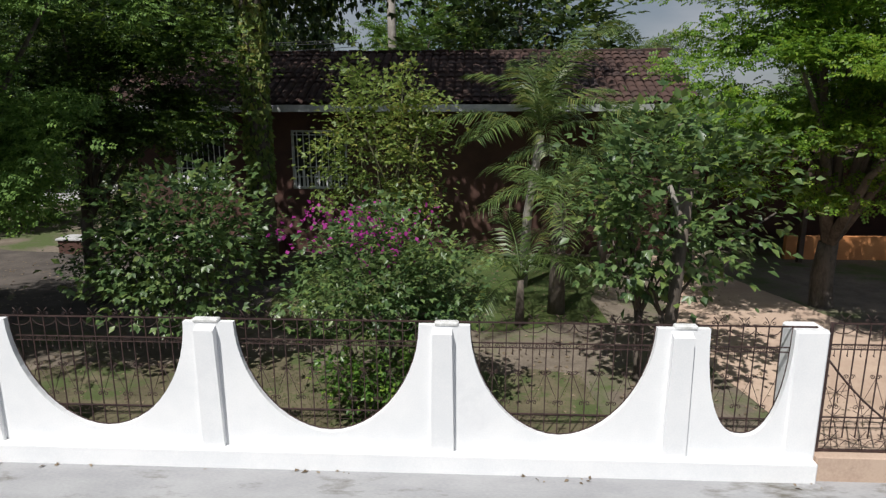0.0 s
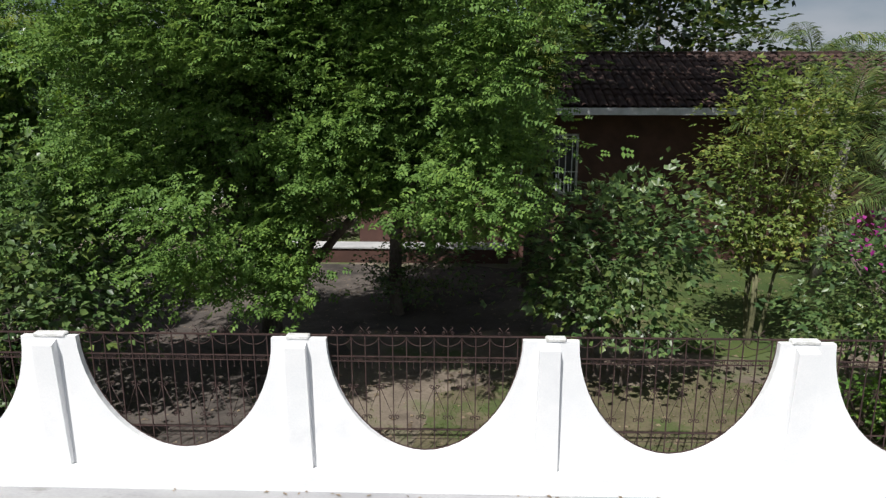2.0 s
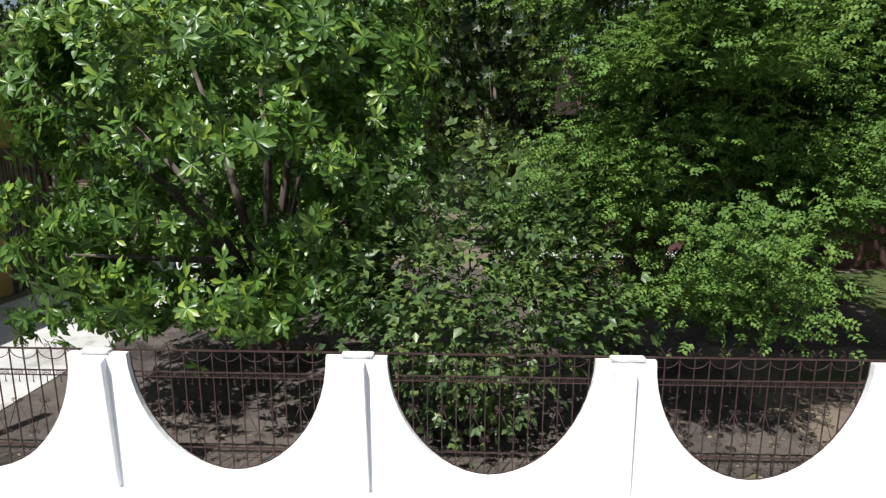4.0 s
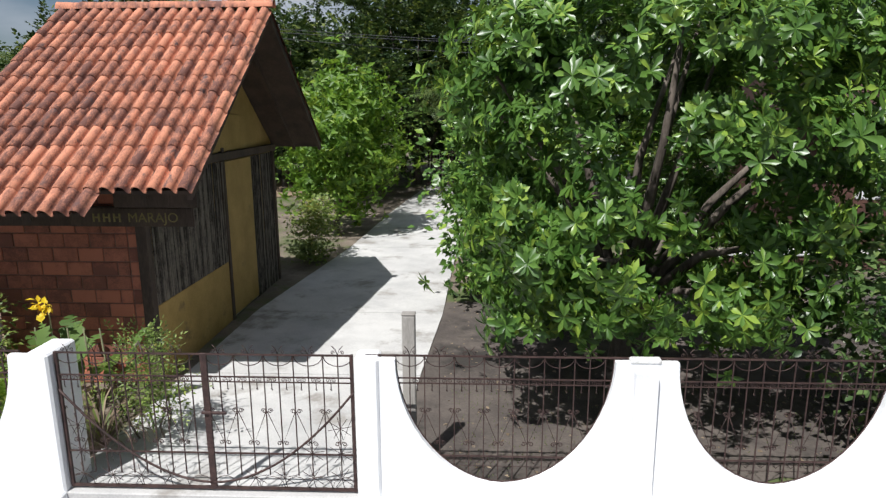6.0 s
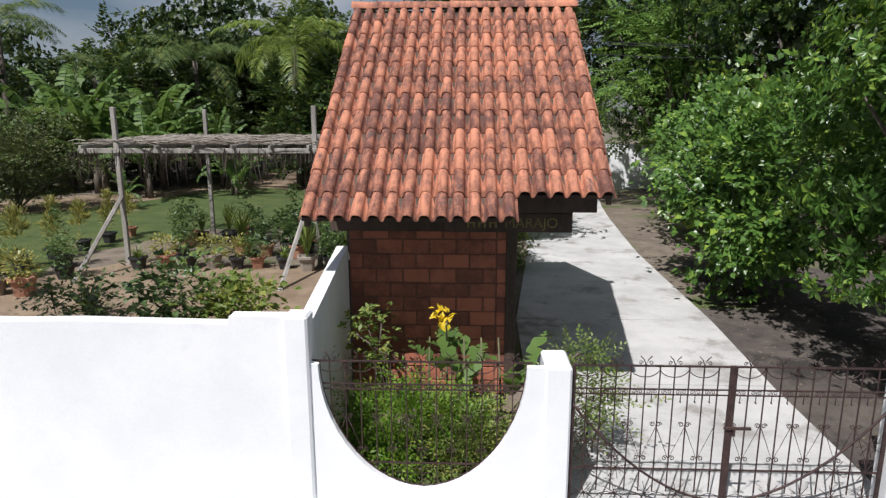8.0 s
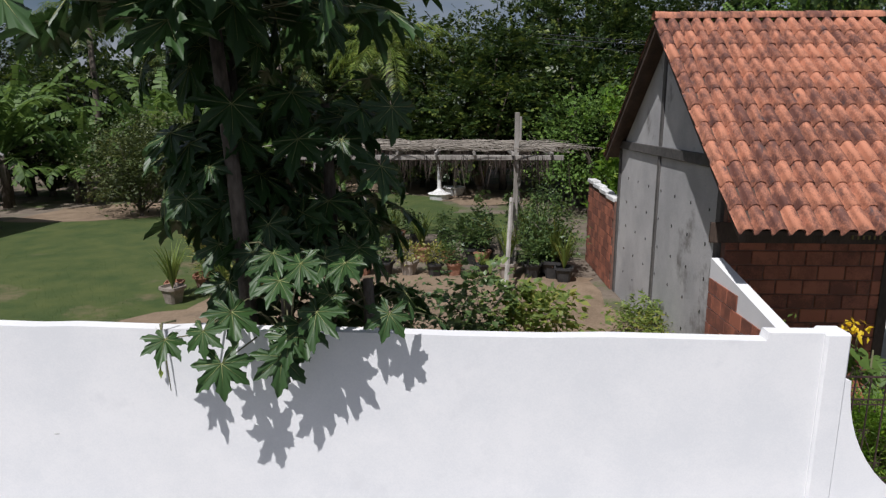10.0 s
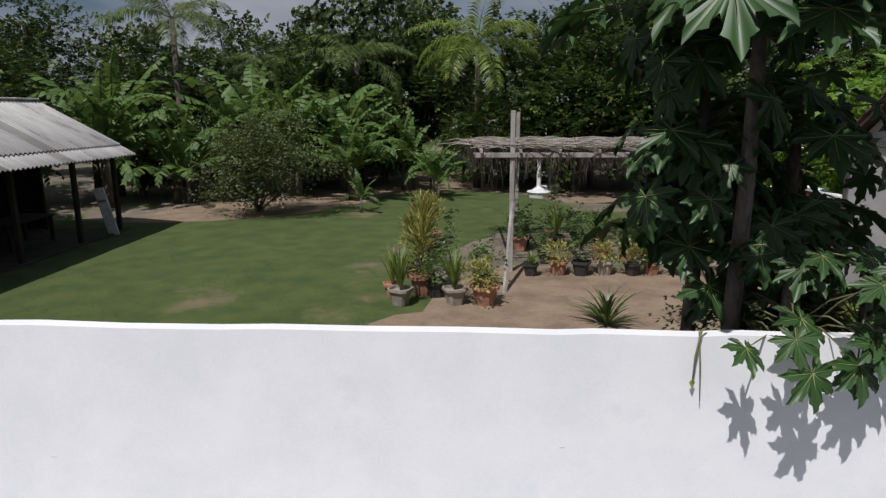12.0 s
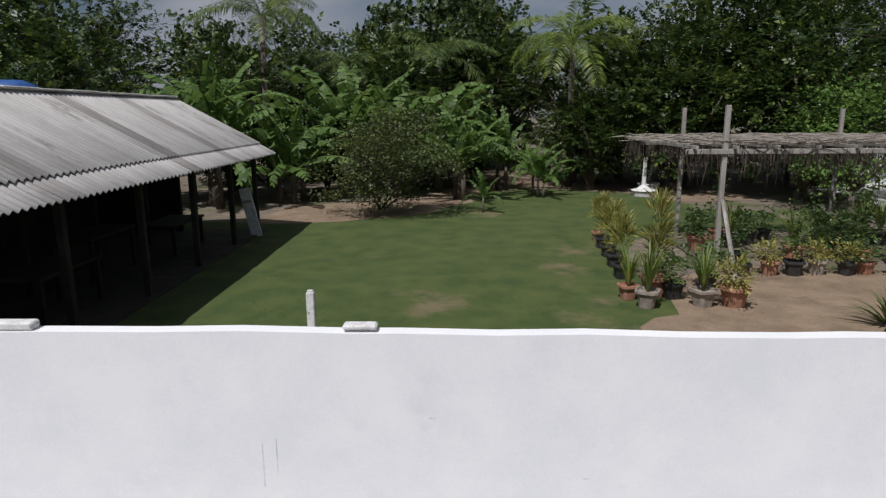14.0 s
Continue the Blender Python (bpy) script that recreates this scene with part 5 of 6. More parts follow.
DROP = tubes("drop", [
    ([Vector((0, 0, 0.0)), Vector((0, 0, -0.085))], IR),
    (spiral(-0.026, 0.0, 0.022, 1.2, 0.0, 1), IR * 0.8), (spiral(0.026, 0.0, 0.022, 1.2, 0.0, -1), IR * 0.8),
    ([Vector((-0.008, 0, -0.085)), Vector((0.008, 0, -0.10))], IR * 1.3)], M["iron"], 4)
FINIAL = tubes("finial", [
    ([Vector((0, 0, 0)), Vector((-0.018, 0, 0.05)), Vector((-0.05, 0, 0.085))], IR), ([Vector((0, 0, 0)), Vector((0.018, 0, 0.05)), Vector((0.05, 0, 0.085))], IR),
    (spiral(-0.045, 0.022, 0.020, 1.2, 0.0, 1), IR * 0.8), (spiral(0.045, 0.022, 0.020, 1.2, 0.0, -1), IR * 0.8)], M["iron"], 4)
VEE = tubes("scroll", [
    ([Vector((-STEP, 0.008, 0.34)), Vector((0, 0.008, 0)), Vector((STEP, 0.008, 0.34))], IR),
    (spiral(-0.032, 0.012, 0.026, 1.3, 0.0, 1, y=0.008), IR), (spiral(0.032, 0.012, 0.026, 1.3, 0.0, -1, y=0.008), IR),
    (spiral(-STEP + 0.030, 0.345, 0.026, 1.3, 0.0, 1, y=0.008), IR), (spiral(-STEP - 0.030, 0.345, 0.026, 1.3, 0.0, -1, y=0.008), IR)], M["iron"], 4)


def rails(w, z0, over):
    return [("top_rail", boxes([(-over, w + over, -0.010, 0.010, 1.603, 1.617)])), ("middle_rail", boxes([(0, w, -0.008, 0.008, 1.385, 1.395)])),
            ("middle_rail", boxes([(0, w, -0.007, 0.007, 1.335, 1.344)])), ("bottom_rail", boxes([(0, w, -0.008, 0.008, 0.60, 0.612)]))]


def railing(label, w, over=0.27, zbar=0.37, arch=False):
    """A railing panel of width w, from its left end, with bars, scallops, drops, scrolls and finials."""
    t = thing("iron_railing", label, "railing", group="fence railings")
    for name, bm in rails(w, zbar, over):
        part(name, bm, M["iron"], t)
    n = int(round(w / STEP))
    s = w / n
    for k in range(1, n):
        put("bar", BAR_MESH, t, pose(k * s, 0, zbar))
        put("drop", DROP, t, pose((k + 0.5) * s, -0.004, 1.365)) if k < n - 1 else None
        if k % 2:
            put("scallop", SCALLOP, t, pose(k * s, 0, 1.60))
            put("finial", FINIAL, t, pose(k * s, 0, 1.617))
            put("scroll", VEE, t, pose(k * s, 0, 0.72))
    runs = []
    for k in range(n):
        x = k * s
        runs.append(([Vector((x, 0.006, 0.60)), Vector((x + s * 0.5, 0.006, 0.53)), Vector((x + s, 0.006, 0.60))], IR * 0.8))
        runs.append(([Vector((x, 0.006, 0.50)), Vector((x + s, 0.006, 0.50))], IR * 0.8))
    put("lattice", tubes("lattice", runs, M["iron"], 3), t)
    return t


R0 = railing("rusty wrought iron railing panel with scrolls filling a scooped bay", 2.06)
R0.matrix_basis = pose(-20.36, 0.085, 0)
edges = [PIERS[i + 1][1] for i in range(len(PIERS) - 1)]
for x in edges:
    copy_thing(R0, pose(x - 0.04, 0.085, 0))
copy_thing(R0, pose(4.05, 0.085, 0))
copy_thing(R0, pose(6.55, 0.085, 0))
R1 = railing("narrow rusty wrought iron railing panel in a slim bay", 0.88, 0.22)
R1.matrix_basis = pose(-0.65, 0.085, 0)
R2 = railing("rusty wrought iron railing panel before the flower bed", 1.94, 0.04)
R2.matrix_basis = pose(-25.88, 0.085, 0)


def gate_leaf(label, w, hinge_left):
    """One leaf of a double gate, from its left end."""
    t = thing("iron_gate_leaf", label, "gate", group="gate leaves")
    for name, bm in rails(w, 0.22, 0.0):
        part(name, bm, M["iron"], t)
    part("bottom_rail", boxes([(0, w, -0.012, 0.012, 0.225, 0.25)]), M["iron"], t)
    for x in (0.012, w - 0.012):
        part("stile", boxes([(x - 0.016, x + 0.016, -0.014, 0.014, 0.22, 1.62)], 0.003), M["iron"], t)
    n = int(round(w / STEP))
    s = w / n
    arch = lambda x: 0.30 + 0.95 * ((1 - x / w) if hinge_left else (x / w)) ** 1.9
    for k in range(1, n):
        b = put("bar", BAR_MESH, t, pose(k * s, 0, 0.38))
        if k % 2:
            put("scallop", SCALLOP, t, pose(k * s, 0, 1.60))
            put("finial", FINIAL, t, pose(k * s, 0, 1.617))
            put("scroll", VEE, t, pose(k * s, 0, 0.70))
        put("drop", DROP, t, pose((k - 0.5) * s, -0.004, 1.365))
    put("arch_strip", tubes("arch_strip", [([Vector((w * k / 14, -0.012, arch(w * k / 14))) for k in range(15)], 0.012)], M["iron"], 5), t)
    runs = []
    rg = random.Random(4)
    for cx in [w * (k + 0.5) / 5 for k in range(5)]:
        for cz in (0.36, 0.62, 0.88):
            if cz < arch(cx) + 0.02:
                for q in range(4):
                    a = math.pi * q / 4 + 0.2
                    runs.append(([Vector((cx - math.cos(a) * 0.12, -0.004, cz - math.sin(a) * 0.12)), Vector((cx + math.cos(a) * 0.12, -0.004, cz + math.sin(a) * 0.12))], IR * 0.8))
    for k in range(6):
        x = w * k / 6
        runs.append(([Vector((x + w / 12 * math.cos(math.pi * j / 6) + w / 12, -0.004, 0.25 + 0.12 * math.sin(math.pi * j / 6))) for j in range(7)], IR * 0.8))
    put("sunburst", tubes("sunburst", runs, M["iron"], 3), t)
    return t


ga = gate_leaf("closed rusty wrought iron gate leaf with scrolls and an arched strip", 1.41, True)
ga.matrix_basis = pose(-23.55, 0.06, 0)
part("latch", boxes([(1.36, 1.60, -0.035, -0.012, 1.02, 1.045), (1.44, 1.46, -0.04, -0.012, 0.96, 1.05)], 0.003), M["iron"], ga, "sliding bolt latch")
gb = gate_leaf("closed rusty wrought iron gate leaf with scrolls and an arched strip", 1.39, False)
gb.matrix_basis = pose(-22.135, 0.06, 0)
copy_thing(ga, pose(0.56, 0.06, 0.05))
copy_thing(gb, pose(1.98, 0.06, 0.05))

# ---- house behind the garden ----
HOUSE = thing("house", "low red brown house with a dark tiled roof behind the trees", "house")
HWY = 9.8


def wall_with_holes(x0, x1, z0, z1, holes, y0, y1):
    xs, items = x0, []
    for a, b, c, d in sorted(holes):
        items += [(xs, a, y0, y1, z0, z1), (a, b, y0, y1, z0, c), (a, b, y0, y1, d, z1)]
        xs = b
    return items + [(xs, x1, y0, y1, z0, z1)]


def house_roof(x0, x1, y0, z0, y1, z1, parent, name):
    """Rows of overlapping barrel tiles on one slope."""
    vs, fs = [], []
    rows, cols = 11, int((x1 - x0) / 0.22)
    for r in range(rows):
        for c in range(cols):
            x = x0 + (x1 - x0) * (c + 0.5) / cols
            a, b = r / rows, (r + 1.12) / rows
            j = len(vs)
            lift = 0.03 + 0.012 * math.sin(c * 12.9 + r * 7.7)
            for s, dz in ((a, lift), (b, 0.0)):
                for k in range(5):
                    t = math.pi * k / 4
                    vs.append((x - 0.105 * math.cos(t), y0 + (y1 - y0) * s, z0 + (z1 - z0) * s + dz + 0.06 * math.sin(t)))
            for k in range(4):
                fs.append((j + k, j + k + 1, j + k + 6, j + k + 5))
    return tagged(put(name, tri_mesh(name, vs, fs, M["tileold"], True), parent), kind="stuff")


HOLES = [(-10.6, -9.3, 1.74, 3.25), (-7.6, -6.2, 1.78, 3.25)]
for item in wall_with_holes(-11.6, 1.8, 0.1, 3.85, HOLES, HWY, HWY + 0.15):
    part("wall", boxes([item]), M["housewall"], HOUSE)
for item in ((-11.6, -11.45, HWY + 0.15, 15, 0.1, 3.85), (1.65, 1.8, HWY + 0.15, 15, 0.1, 3.85), (-11.45, 1.65, 14.85, 15, 0.1, 3.85)):
    part("wall", boxes([item]), M["housewall"], HOUSE)
part("wall", boxes([(4.6, 10.5, 9.4, 9.55, 0.1, 0.72)]), M["orangewall"], HOUSE, "low orange veranda wall")
part("wall", boxes([(1.8, 10.5, 12.0, 12.15, 0.1, 2.9)]), M["housewall"], HOUSE)
part("wall", boxes([(10.35, 10.5, 9.55, 12.0, 0.1, 2.9)]), M["housewall"], HOUSE)
house_roof(1.9, 10.8, 8.9, 2.72, 12.2, 3.25, HOUSE, "veranda_roof")
part("roof_deck", boxes([(1.9, 10.8, 8.95, 12.2, 2.58, 2.68)]), M["timber"], HOUSE)
for x in (2.2, 4.8, 7.6, 10.4):
    part("veranda_post", boxes([(x - 0.06, x + 0.06, 9.05, 9.17, 0.1, 2.58)], 0.01), M["timber"], HOUSE)
ver = part("veranda", boxes([(-13.6, -7.9, 9.2, HWY, 0.1, 0.50)], 0.01), M["housewall"], HOUSE, "raised veranda with a red brown front")
part("veranda_edge", boxes([(-13.64, -7.86, 9.16, HWY, 0.50, 0.555)], 0.012), M["render"], ver, "whitewashed veranda edge")
for a, b, c, d in HOLES:
    w = part("window", boxes([(a, b, HWY + 0.09, HWY + 0.11, c, d)]), M["darkglass"], HOUSE, "dark window with a white iron grille")
    part("window_frame", boxes([(a, b, HWY + 0.02, HWY + 0.08, c, c + 0.05), (a, b, HWY + 0.02, HWY + 0.08, d - 0.05, d), (a, a + 0.05, HWY + 0.02, HWY + 0.08, c, d), (b - 0.05, b, HWY + 0.02, HWY + 0.08, c, d)]), M["whiteold"], w)
    n = 9
    for k in range(1, n):
        x = a + (b - a) * k / n
        part("grille_bar", boxes([(x - 0.009, x + 0.009, HWY - 0.03, HWY - 0.015, c, d)]), M["white"], w, "white iron grille bar")
    for z in (c + 0.05, c + 0.30, c + 0.55, d - 0.12):
        part("grille_bar", boxes([(a, b, HWY - 0.035, HWY - 0.02, z, z + 0.018)]), M["white"], w)
    part("grille_scroll", boxes([(a + 0.06 + 0.1 * k, a + 0.10 + 0.1 * k, HWY - 0.03, HWY - 0.022, c + 0.06, c + 0.5 - 0.12 * (k % 2)) for k in range(int((b - a - 0.1) / 0.1))]), M["white"], w)
part("fascia", boxes([(-12.1, 2.2, 8.86, 8.92, 3.70, 3.86)]), M["greymetal"], HOUSE, "grey roof gutter board")


part("roof_deck", boxes([(-12.0, 2.1, 8.95, 9.0, 3.70, 3.80)]), M["timber"], HOUSE)
house_roof(-12.1, 2.2, 8.85, 3.84, 12.1, 5.26, HOUSE, "roof")
bm = bmesh.new()
vv = [bm.verts.new(p) for p in ((-12.05, 8.9, 3.82), (2.15, 8.9, 3.82), (2.15, 12.1, 5.24), (-12.05, 12.1, 5.24), (-12.05, 15.4, 3.80), (2.15, 15.4, 3.80))]
bm.faces.new((vv[0], vv[1], vv[2], vv[3]))
bm.faces.new((vv[3], vv[2], vv[5], vv[4]))
bm.faces.new((vv[0], vv[3], vv[4]))
bm.faces.new((vv[1], vv[5], vv[2]))
part("roof_back", bm, M["tileold"], HOUSE)
part("ridge_tiles", boxes([(-12.1 + 0.4 * k, -11.72 + 0.4 * k, 12.0, 12.2, 5.24, 5.34 + 0.012 * (k % 3)) for k in range(36)], 0.02), M["tileold"], HOUSE)

# ivy-covered trunk, tall bare trunks
IVY = thing("ivy_trunk", "thick tree trunk wrapped in yellow green climbing leaves", "tree", (-7.5, 7.1, GZ))
put("trunk", tubes("trunk", [([Vector((0, 0, -0.1)), Vector((0.05, 0, 2.5)), Vector((-0.02, 0, 5.0)), Vector((0.1, 0, 9.5))], [0.30, 0.19, 0.21, 0.26])], M["bark"], 10), IVY)
rv = np.random.default_rng(77)
n = 1500
a, z = rv.uniform(0, 2 * math.pi, n), rv.uniform(1.9, 6.5, n)
pts = np.stack([np.cos(a) * 0.24, np.sin(a) * 0.24, z], 1)
v, f = scatter(pts, np.stack([np.cos(a) * 0.5, np.sin(a) * 0.5, -np.ones(n)], 1), BROAD, rv.uniform(0.7, 1.3, n), rv)
# crown mostly above the view; its wide spread is added to shade the roof
p_, d_, cc_ = clump_points((1.0, 1.3, 7.6), (5.8, 2.9, 1.6), 400, 40, 0.9, rv, 0.3, 5.6)
v_, f_ = scatter(p_, d_, BROAD, rv.uniform(0.9, 1.6, len(p_)), rv)
put("crown", fast_mesh("crown", v_, f_, L["forest"]), IVY)
put("climbing_leaves", fast_mesh("climbing_leaves", v, f, L["pale"]), IVY)
POLE = thing("bare_trunk", "tall pale bare palm trunk behind the house", "tree", (-6.4, 20.0, GZ))
put("trunk", tubes("trunk", [([Vector((0, 0, 0)), Vector((0.1, 0, 6)), Vector((0, 0, 12))], [0.2, 0.17, 0.16])], M["palebark"], 8), POLE)
for k in range(9):
    put("crown", CF[k % 2], POLE, Matrix.Translation((0, 0, 12)) @ pose(0, 0, 0, 0, 0, 40 * k))
LIMB = thing("sawn_limb", "grey sawn-off tree limb standing among leaves", "tree limb", (-0.55, 1.35, GZ))
put("trunk", tubes("trunk", [([Vector((-0.1, 0.1, -0.05)), Vector((-0.02, 0, 1.4)), Vector((0.02, 0, 2.68))], [0.08, 0.075, 0.085])], M["bark"], 9), LIMB)
put("branch", tubes("branch", [([Vector((0.0, 0, 2.3)), Vector((-0.18, -0.02, 2.72))], [0.04, 0.03])], M["palebark"], 7), LIMB)
# magenta bracts over the bougainvillea
BR = thing("bougainvillea_bracts", "sprays of magenta bougainvillea bracts", "flowers", (-4.2, 1.2, GZ))
pp, dd = [], []
for k in range(26):
    c = np.array((rv.normal(-0.1, 0.36), rv.uniform(-0.85, -0.2), rv.uniform(2.05, 2.5)))
    m = int(rv.integers(4, 20))
    pp.append(c + rv.normal(0, 0.075, (m, 3)))
    dd.append(rv.normal(0, 1, (m, 3)))
pp, dd = np.concatenate(pp), np.concatenate(dd)
v, f = scatter(pp, dd, [leaf_shape(0.055, 0.045)], rv.uniform(0.7, 1.2, len(pp)), rv)
tagged(put("bract_spray", fast_mesh("bract_spray", v, f, L["flower"]), BR), kind="stuff")

# ---- posts, far wall and cables by the driveway ----
st = thing("timber_post", "weathered grey square timber post beside the gate pier", "post", (-20.27, 0.55, GZ))
part("shaft", boxes([(-0.065, 0.065, -0.05, 0.05, -0.1, 1.70)], 0.01), M["greytimber"], st)
part("cap", boxes([(-0.068, 0.068, -0.052, 0.052, 1.70, 1.72)], 0.006), M["greytimber"], st)
wp = thing("concrete_post", "whitewashed concrete post standing behind the wall", "post", (-40.96, 3.44, GZ))
part("shaft", boxes([(-0.055, 0.055, -0.05, 0.05, -0.1, 1.32)], 0.012), M["whiteold"], wp)
part("cap", boxes([(-0.04, 0.04, -0.035, 0.035, 1.32, 1.34)], 0.006), M["whiteold"], wp)
block("wall_back", [(-20.0, -12.0, 26.3, 26.5, 0.1, 2.35)], M["white"], None, 0.02)
tagged(bpy.data.objects["wall_back"], "white boundary wall at the end of the driveway", "wall", kind="structure")
bg = thing("metal_gate", "small dark slatted gate at the end of the driveway", "gate", (-21.0, 26.4, GZ))
for k in range(9):
    part("slat", boxes([(-0.7 + 0.17 * k, -0.64 + 0.17 * k, -0.02, 0.02, 0, 1.7)]), M["iron"], bg)
part("gate_frame", boxes([(-0.75, 0.85, -0.03, 0.03, 1.62, 1.70), (-0.75, 0.85, -0.03, 0.03, 0.1, 0.18)]), M["iron"], bg)
for k, (z0, z1, sag) in enumerate(((6.5, 6.05, 0.35), (6.25, 5.85, 0.5), (6.42, 6.0, 0.3))):
    cb = thing("overhead_cable", "thin dark overhead cable strung between trees", "cable", (0, 0, 0), 0, "overhead cables")
    put("wire", tubes("wire", [([Vector((-27.0 + 20 * q / 12, 16 + 0.2 * k, z0 + (z1 - z0) * q / 12 - sag * math.sin(math.pi * q / 12))) for q in range(13)], 0.010)], M["cable"], 4), cb)

# ---- bed in front of the hut ----
tree("bed_shrub", "low light green flowering shrub in the bed", (-25.1, 1.0, GZ), (0, 0, 0.36), (0.72, 0.55, 0.36), FINE, L["bright"], 40, 40, 0.24, 101, 0.02, category="shrub", floor=0.03, stems=4, limbs=8)
tree("bed_shrub", "low light green flowering shrub in the bed", (-24.4, 0.8, GZ), (0, 0, 0.30), (0.46, 0.45, 0.30), FINE, L["pale"], 32, 36, 0.22, 102, 0.02, category="shrub", floor=0.03, stems=4, limbs=8)
tree("bed_shrub", "thin twiggy shrub climbing the gate pier", (-23.2, 1.2, GZ), (0.0, -0.2, 0.85), (0.24, 0.2, 0.42), FINE, L["pale"], 22, 20, 0.25, 103, 0.02, category="shrub", floor=0.03, stems=4, limbs=8)
tree("bed_shrub", "thin green shrub against the white side wall", (-25.7, 1.9, GZ), (0, 0, 0.9), (0.2, 0.3, 0.5), SMALL, L["pale"], 15, 18, 0.25, 104, 0.02, category="shrub", floor=0.03, stems=3, limbs=6)
CAN = thing("canna_plant", "canna lily with broad leaves and a bright yellow flower", "plant", (-24.55, 1.75, GZ))
rc = random.Random(14)
CL = [blade_mesh("leaf", 0.62, 0.24, L["banana"], 111, 0.8), blade_mesh("leaf", 0.56, 0.26, L["banana"], 112, 1.1)]
for k in range(16):
    sx, sy, h = rc.uniform(-0.35, 0.75), rc.uniform(-0.3, 0.2), rc.uniform(0.35, 0.85)
    put("leaf", CL[k % 2], CAN, Matrix.Translation((sx, sy, h)) @ pose(0, 0, 0, 0, 0, rc.uniform(0, 360)) @ pose(0, 0, 0, rc.uniform(-15, 15), 0, 0))
for k in range(5):
    put("stalk", tubes("stalk", [([Vector((-0.4 + 0.22 * k, 0, -0.02)), Vector((-0.38 + 0.2 * k, -0.02, 1.1 if k != 1 else 1.3))], [0.018, 0.010])], M["stem"], 5), CAN)
pts = np.array((-0.22, -0.05, 1.36)) + rv.normal(0, 0.045, (34, 3)) * np.array((1.3, 1, 1.1))
v, f = scatter(pts, rv.normal(0, 1, (34, 3)), [leaf_shape(0.10, 0.06)], rv.uniform(0.7, 1.2, 34), rv)
put("flower", fast_mesh("flower", v, f, L["yellowflower"]), CAN, None, "bright yellow flower")


# ---- shed with a corrugated roof ----
SHED = thing("open_shed", "open-sided dark shed with a corrugated fibre cement roof", "shed")
SX0, SX1, SZ0, SZ1 = -47.75, -44.62, 4.33, 2.64


def corrugated(name, xa, za, xb, zb, y0, y1, material, parent, pitch=0.177, amp=0.026, thick=0.008):
    """A corrugated sheet whose waves run from ridge to eave."""
    n = int((y1 - y0) / pitch * 8)
    vs, fs = [], []
    for k in range(n + 1):
        y = y0 + (y1 - y0) * k / n
        dz = amp * math.sin(2 * math.pi * y / pitch)
        for x, z in ((xa, za), (xb, zb)):
            vs += [(x, y, z + dz), (x, y, z + dz - thick)]
    for k in range(n):
        i, j = 4 * k, 4 * k + 4
        fs += [(i, i + 2, j + 2, j), (i + 1, j + 1, j + 3, i + 3), (i + 2, i + 3, j + 3, j + 2)]
    return put(name, tri_mesh(name, vs, fs, material, True), parent)


y = 1.9
k = 0
rsd = random.Random(31)
while y < 15.2:
    y2 = min(15.35, y + 0.92)
    mx, mz = SX0 + (SX1 - SX0) * 0.80, SZ0 + (SZ1 - SZ0) * 0.80
    k += 1
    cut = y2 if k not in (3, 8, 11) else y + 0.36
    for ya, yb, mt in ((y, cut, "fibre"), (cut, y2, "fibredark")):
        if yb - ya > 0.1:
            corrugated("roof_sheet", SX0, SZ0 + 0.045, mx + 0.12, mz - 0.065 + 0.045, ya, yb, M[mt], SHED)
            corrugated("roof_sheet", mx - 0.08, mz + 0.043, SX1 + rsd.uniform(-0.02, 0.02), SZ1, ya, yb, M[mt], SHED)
    corrugated("roof_sheet", SX0, SZ0 + 0.03, SX0 - 3.2, SZ0 - 1.7, y, y2, M["fibre"], SHED)
    y = y2
for q in range(12):
    part("ridge_cap", boxes([(SX0 - 0.16, SX0 + 0.16, 1.85 + 1.12 * q, 2.96 + 1.12 * q, SZ0 + 0.03, SZ0 + 0.085 + 0.01 * (q % 2))], 0.02), M["fibre"], SHED)
# posts, walls, floor and benches are coloured dark for the shade under the roof
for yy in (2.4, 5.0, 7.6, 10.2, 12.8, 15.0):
    part("post", boxes([(-45.35, -45.22, yy - 0.065, yy + 0.065, 0.1, 2.85)], 0.01), M["shadewood"], SHED)
    part("rafter", (lambda b: b)(boxes([(-47.8, -47.68, yy - 0.05, yy + 0.05, 0.1, 4.2)], 0.005)), M["shadewood"], SHED)
part("plate", boxes([(-45.36, -45.2, 2.0, 15.2, 2.80, 2.93)], 0.01), M["shadewood"], SHED)
part("back_wall", boxes([(-50.6, -50.5, 1.9, 15.3, 0.1, 2.7)]), M["shadewood"], SHED)
# panels added to close the ends, so that no daylight shows through the shed
part("added_end_panel", boxes([(-50.5, -45.4, 1.85, 1.95, 0.1, 2.5)]), M["shadewood"], SHED)
part("added_end_panel", boxes([(-50.5, -47.85, 15.2, 15.3, 0.1, 2.6)]), M["shadewood"], SHED)
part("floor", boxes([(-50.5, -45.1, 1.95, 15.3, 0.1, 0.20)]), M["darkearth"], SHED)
for x, yy, h in ((-46.6, 6.5, 0.9), (-47.4, 9.5, 1.0), (-46.8, 12.3, 0.8)):
    bn = thing("work_bench", "dark rough timber bench inside the shed", "bench", (x, yy, 0.2), 0, "shed benches")
    part("top", boxes([(-0.5, 0.5, -1.0, 1.0, h - 0.06, h)], 0.01), M["shadewood"], bn)
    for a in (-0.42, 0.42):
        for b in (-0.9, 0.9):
            part("leg", boxes([(a - 0.04, a + 0.04, b - 0.04, b + 0.04, 0, h - 0.06)]), M["shadewood"], bn)
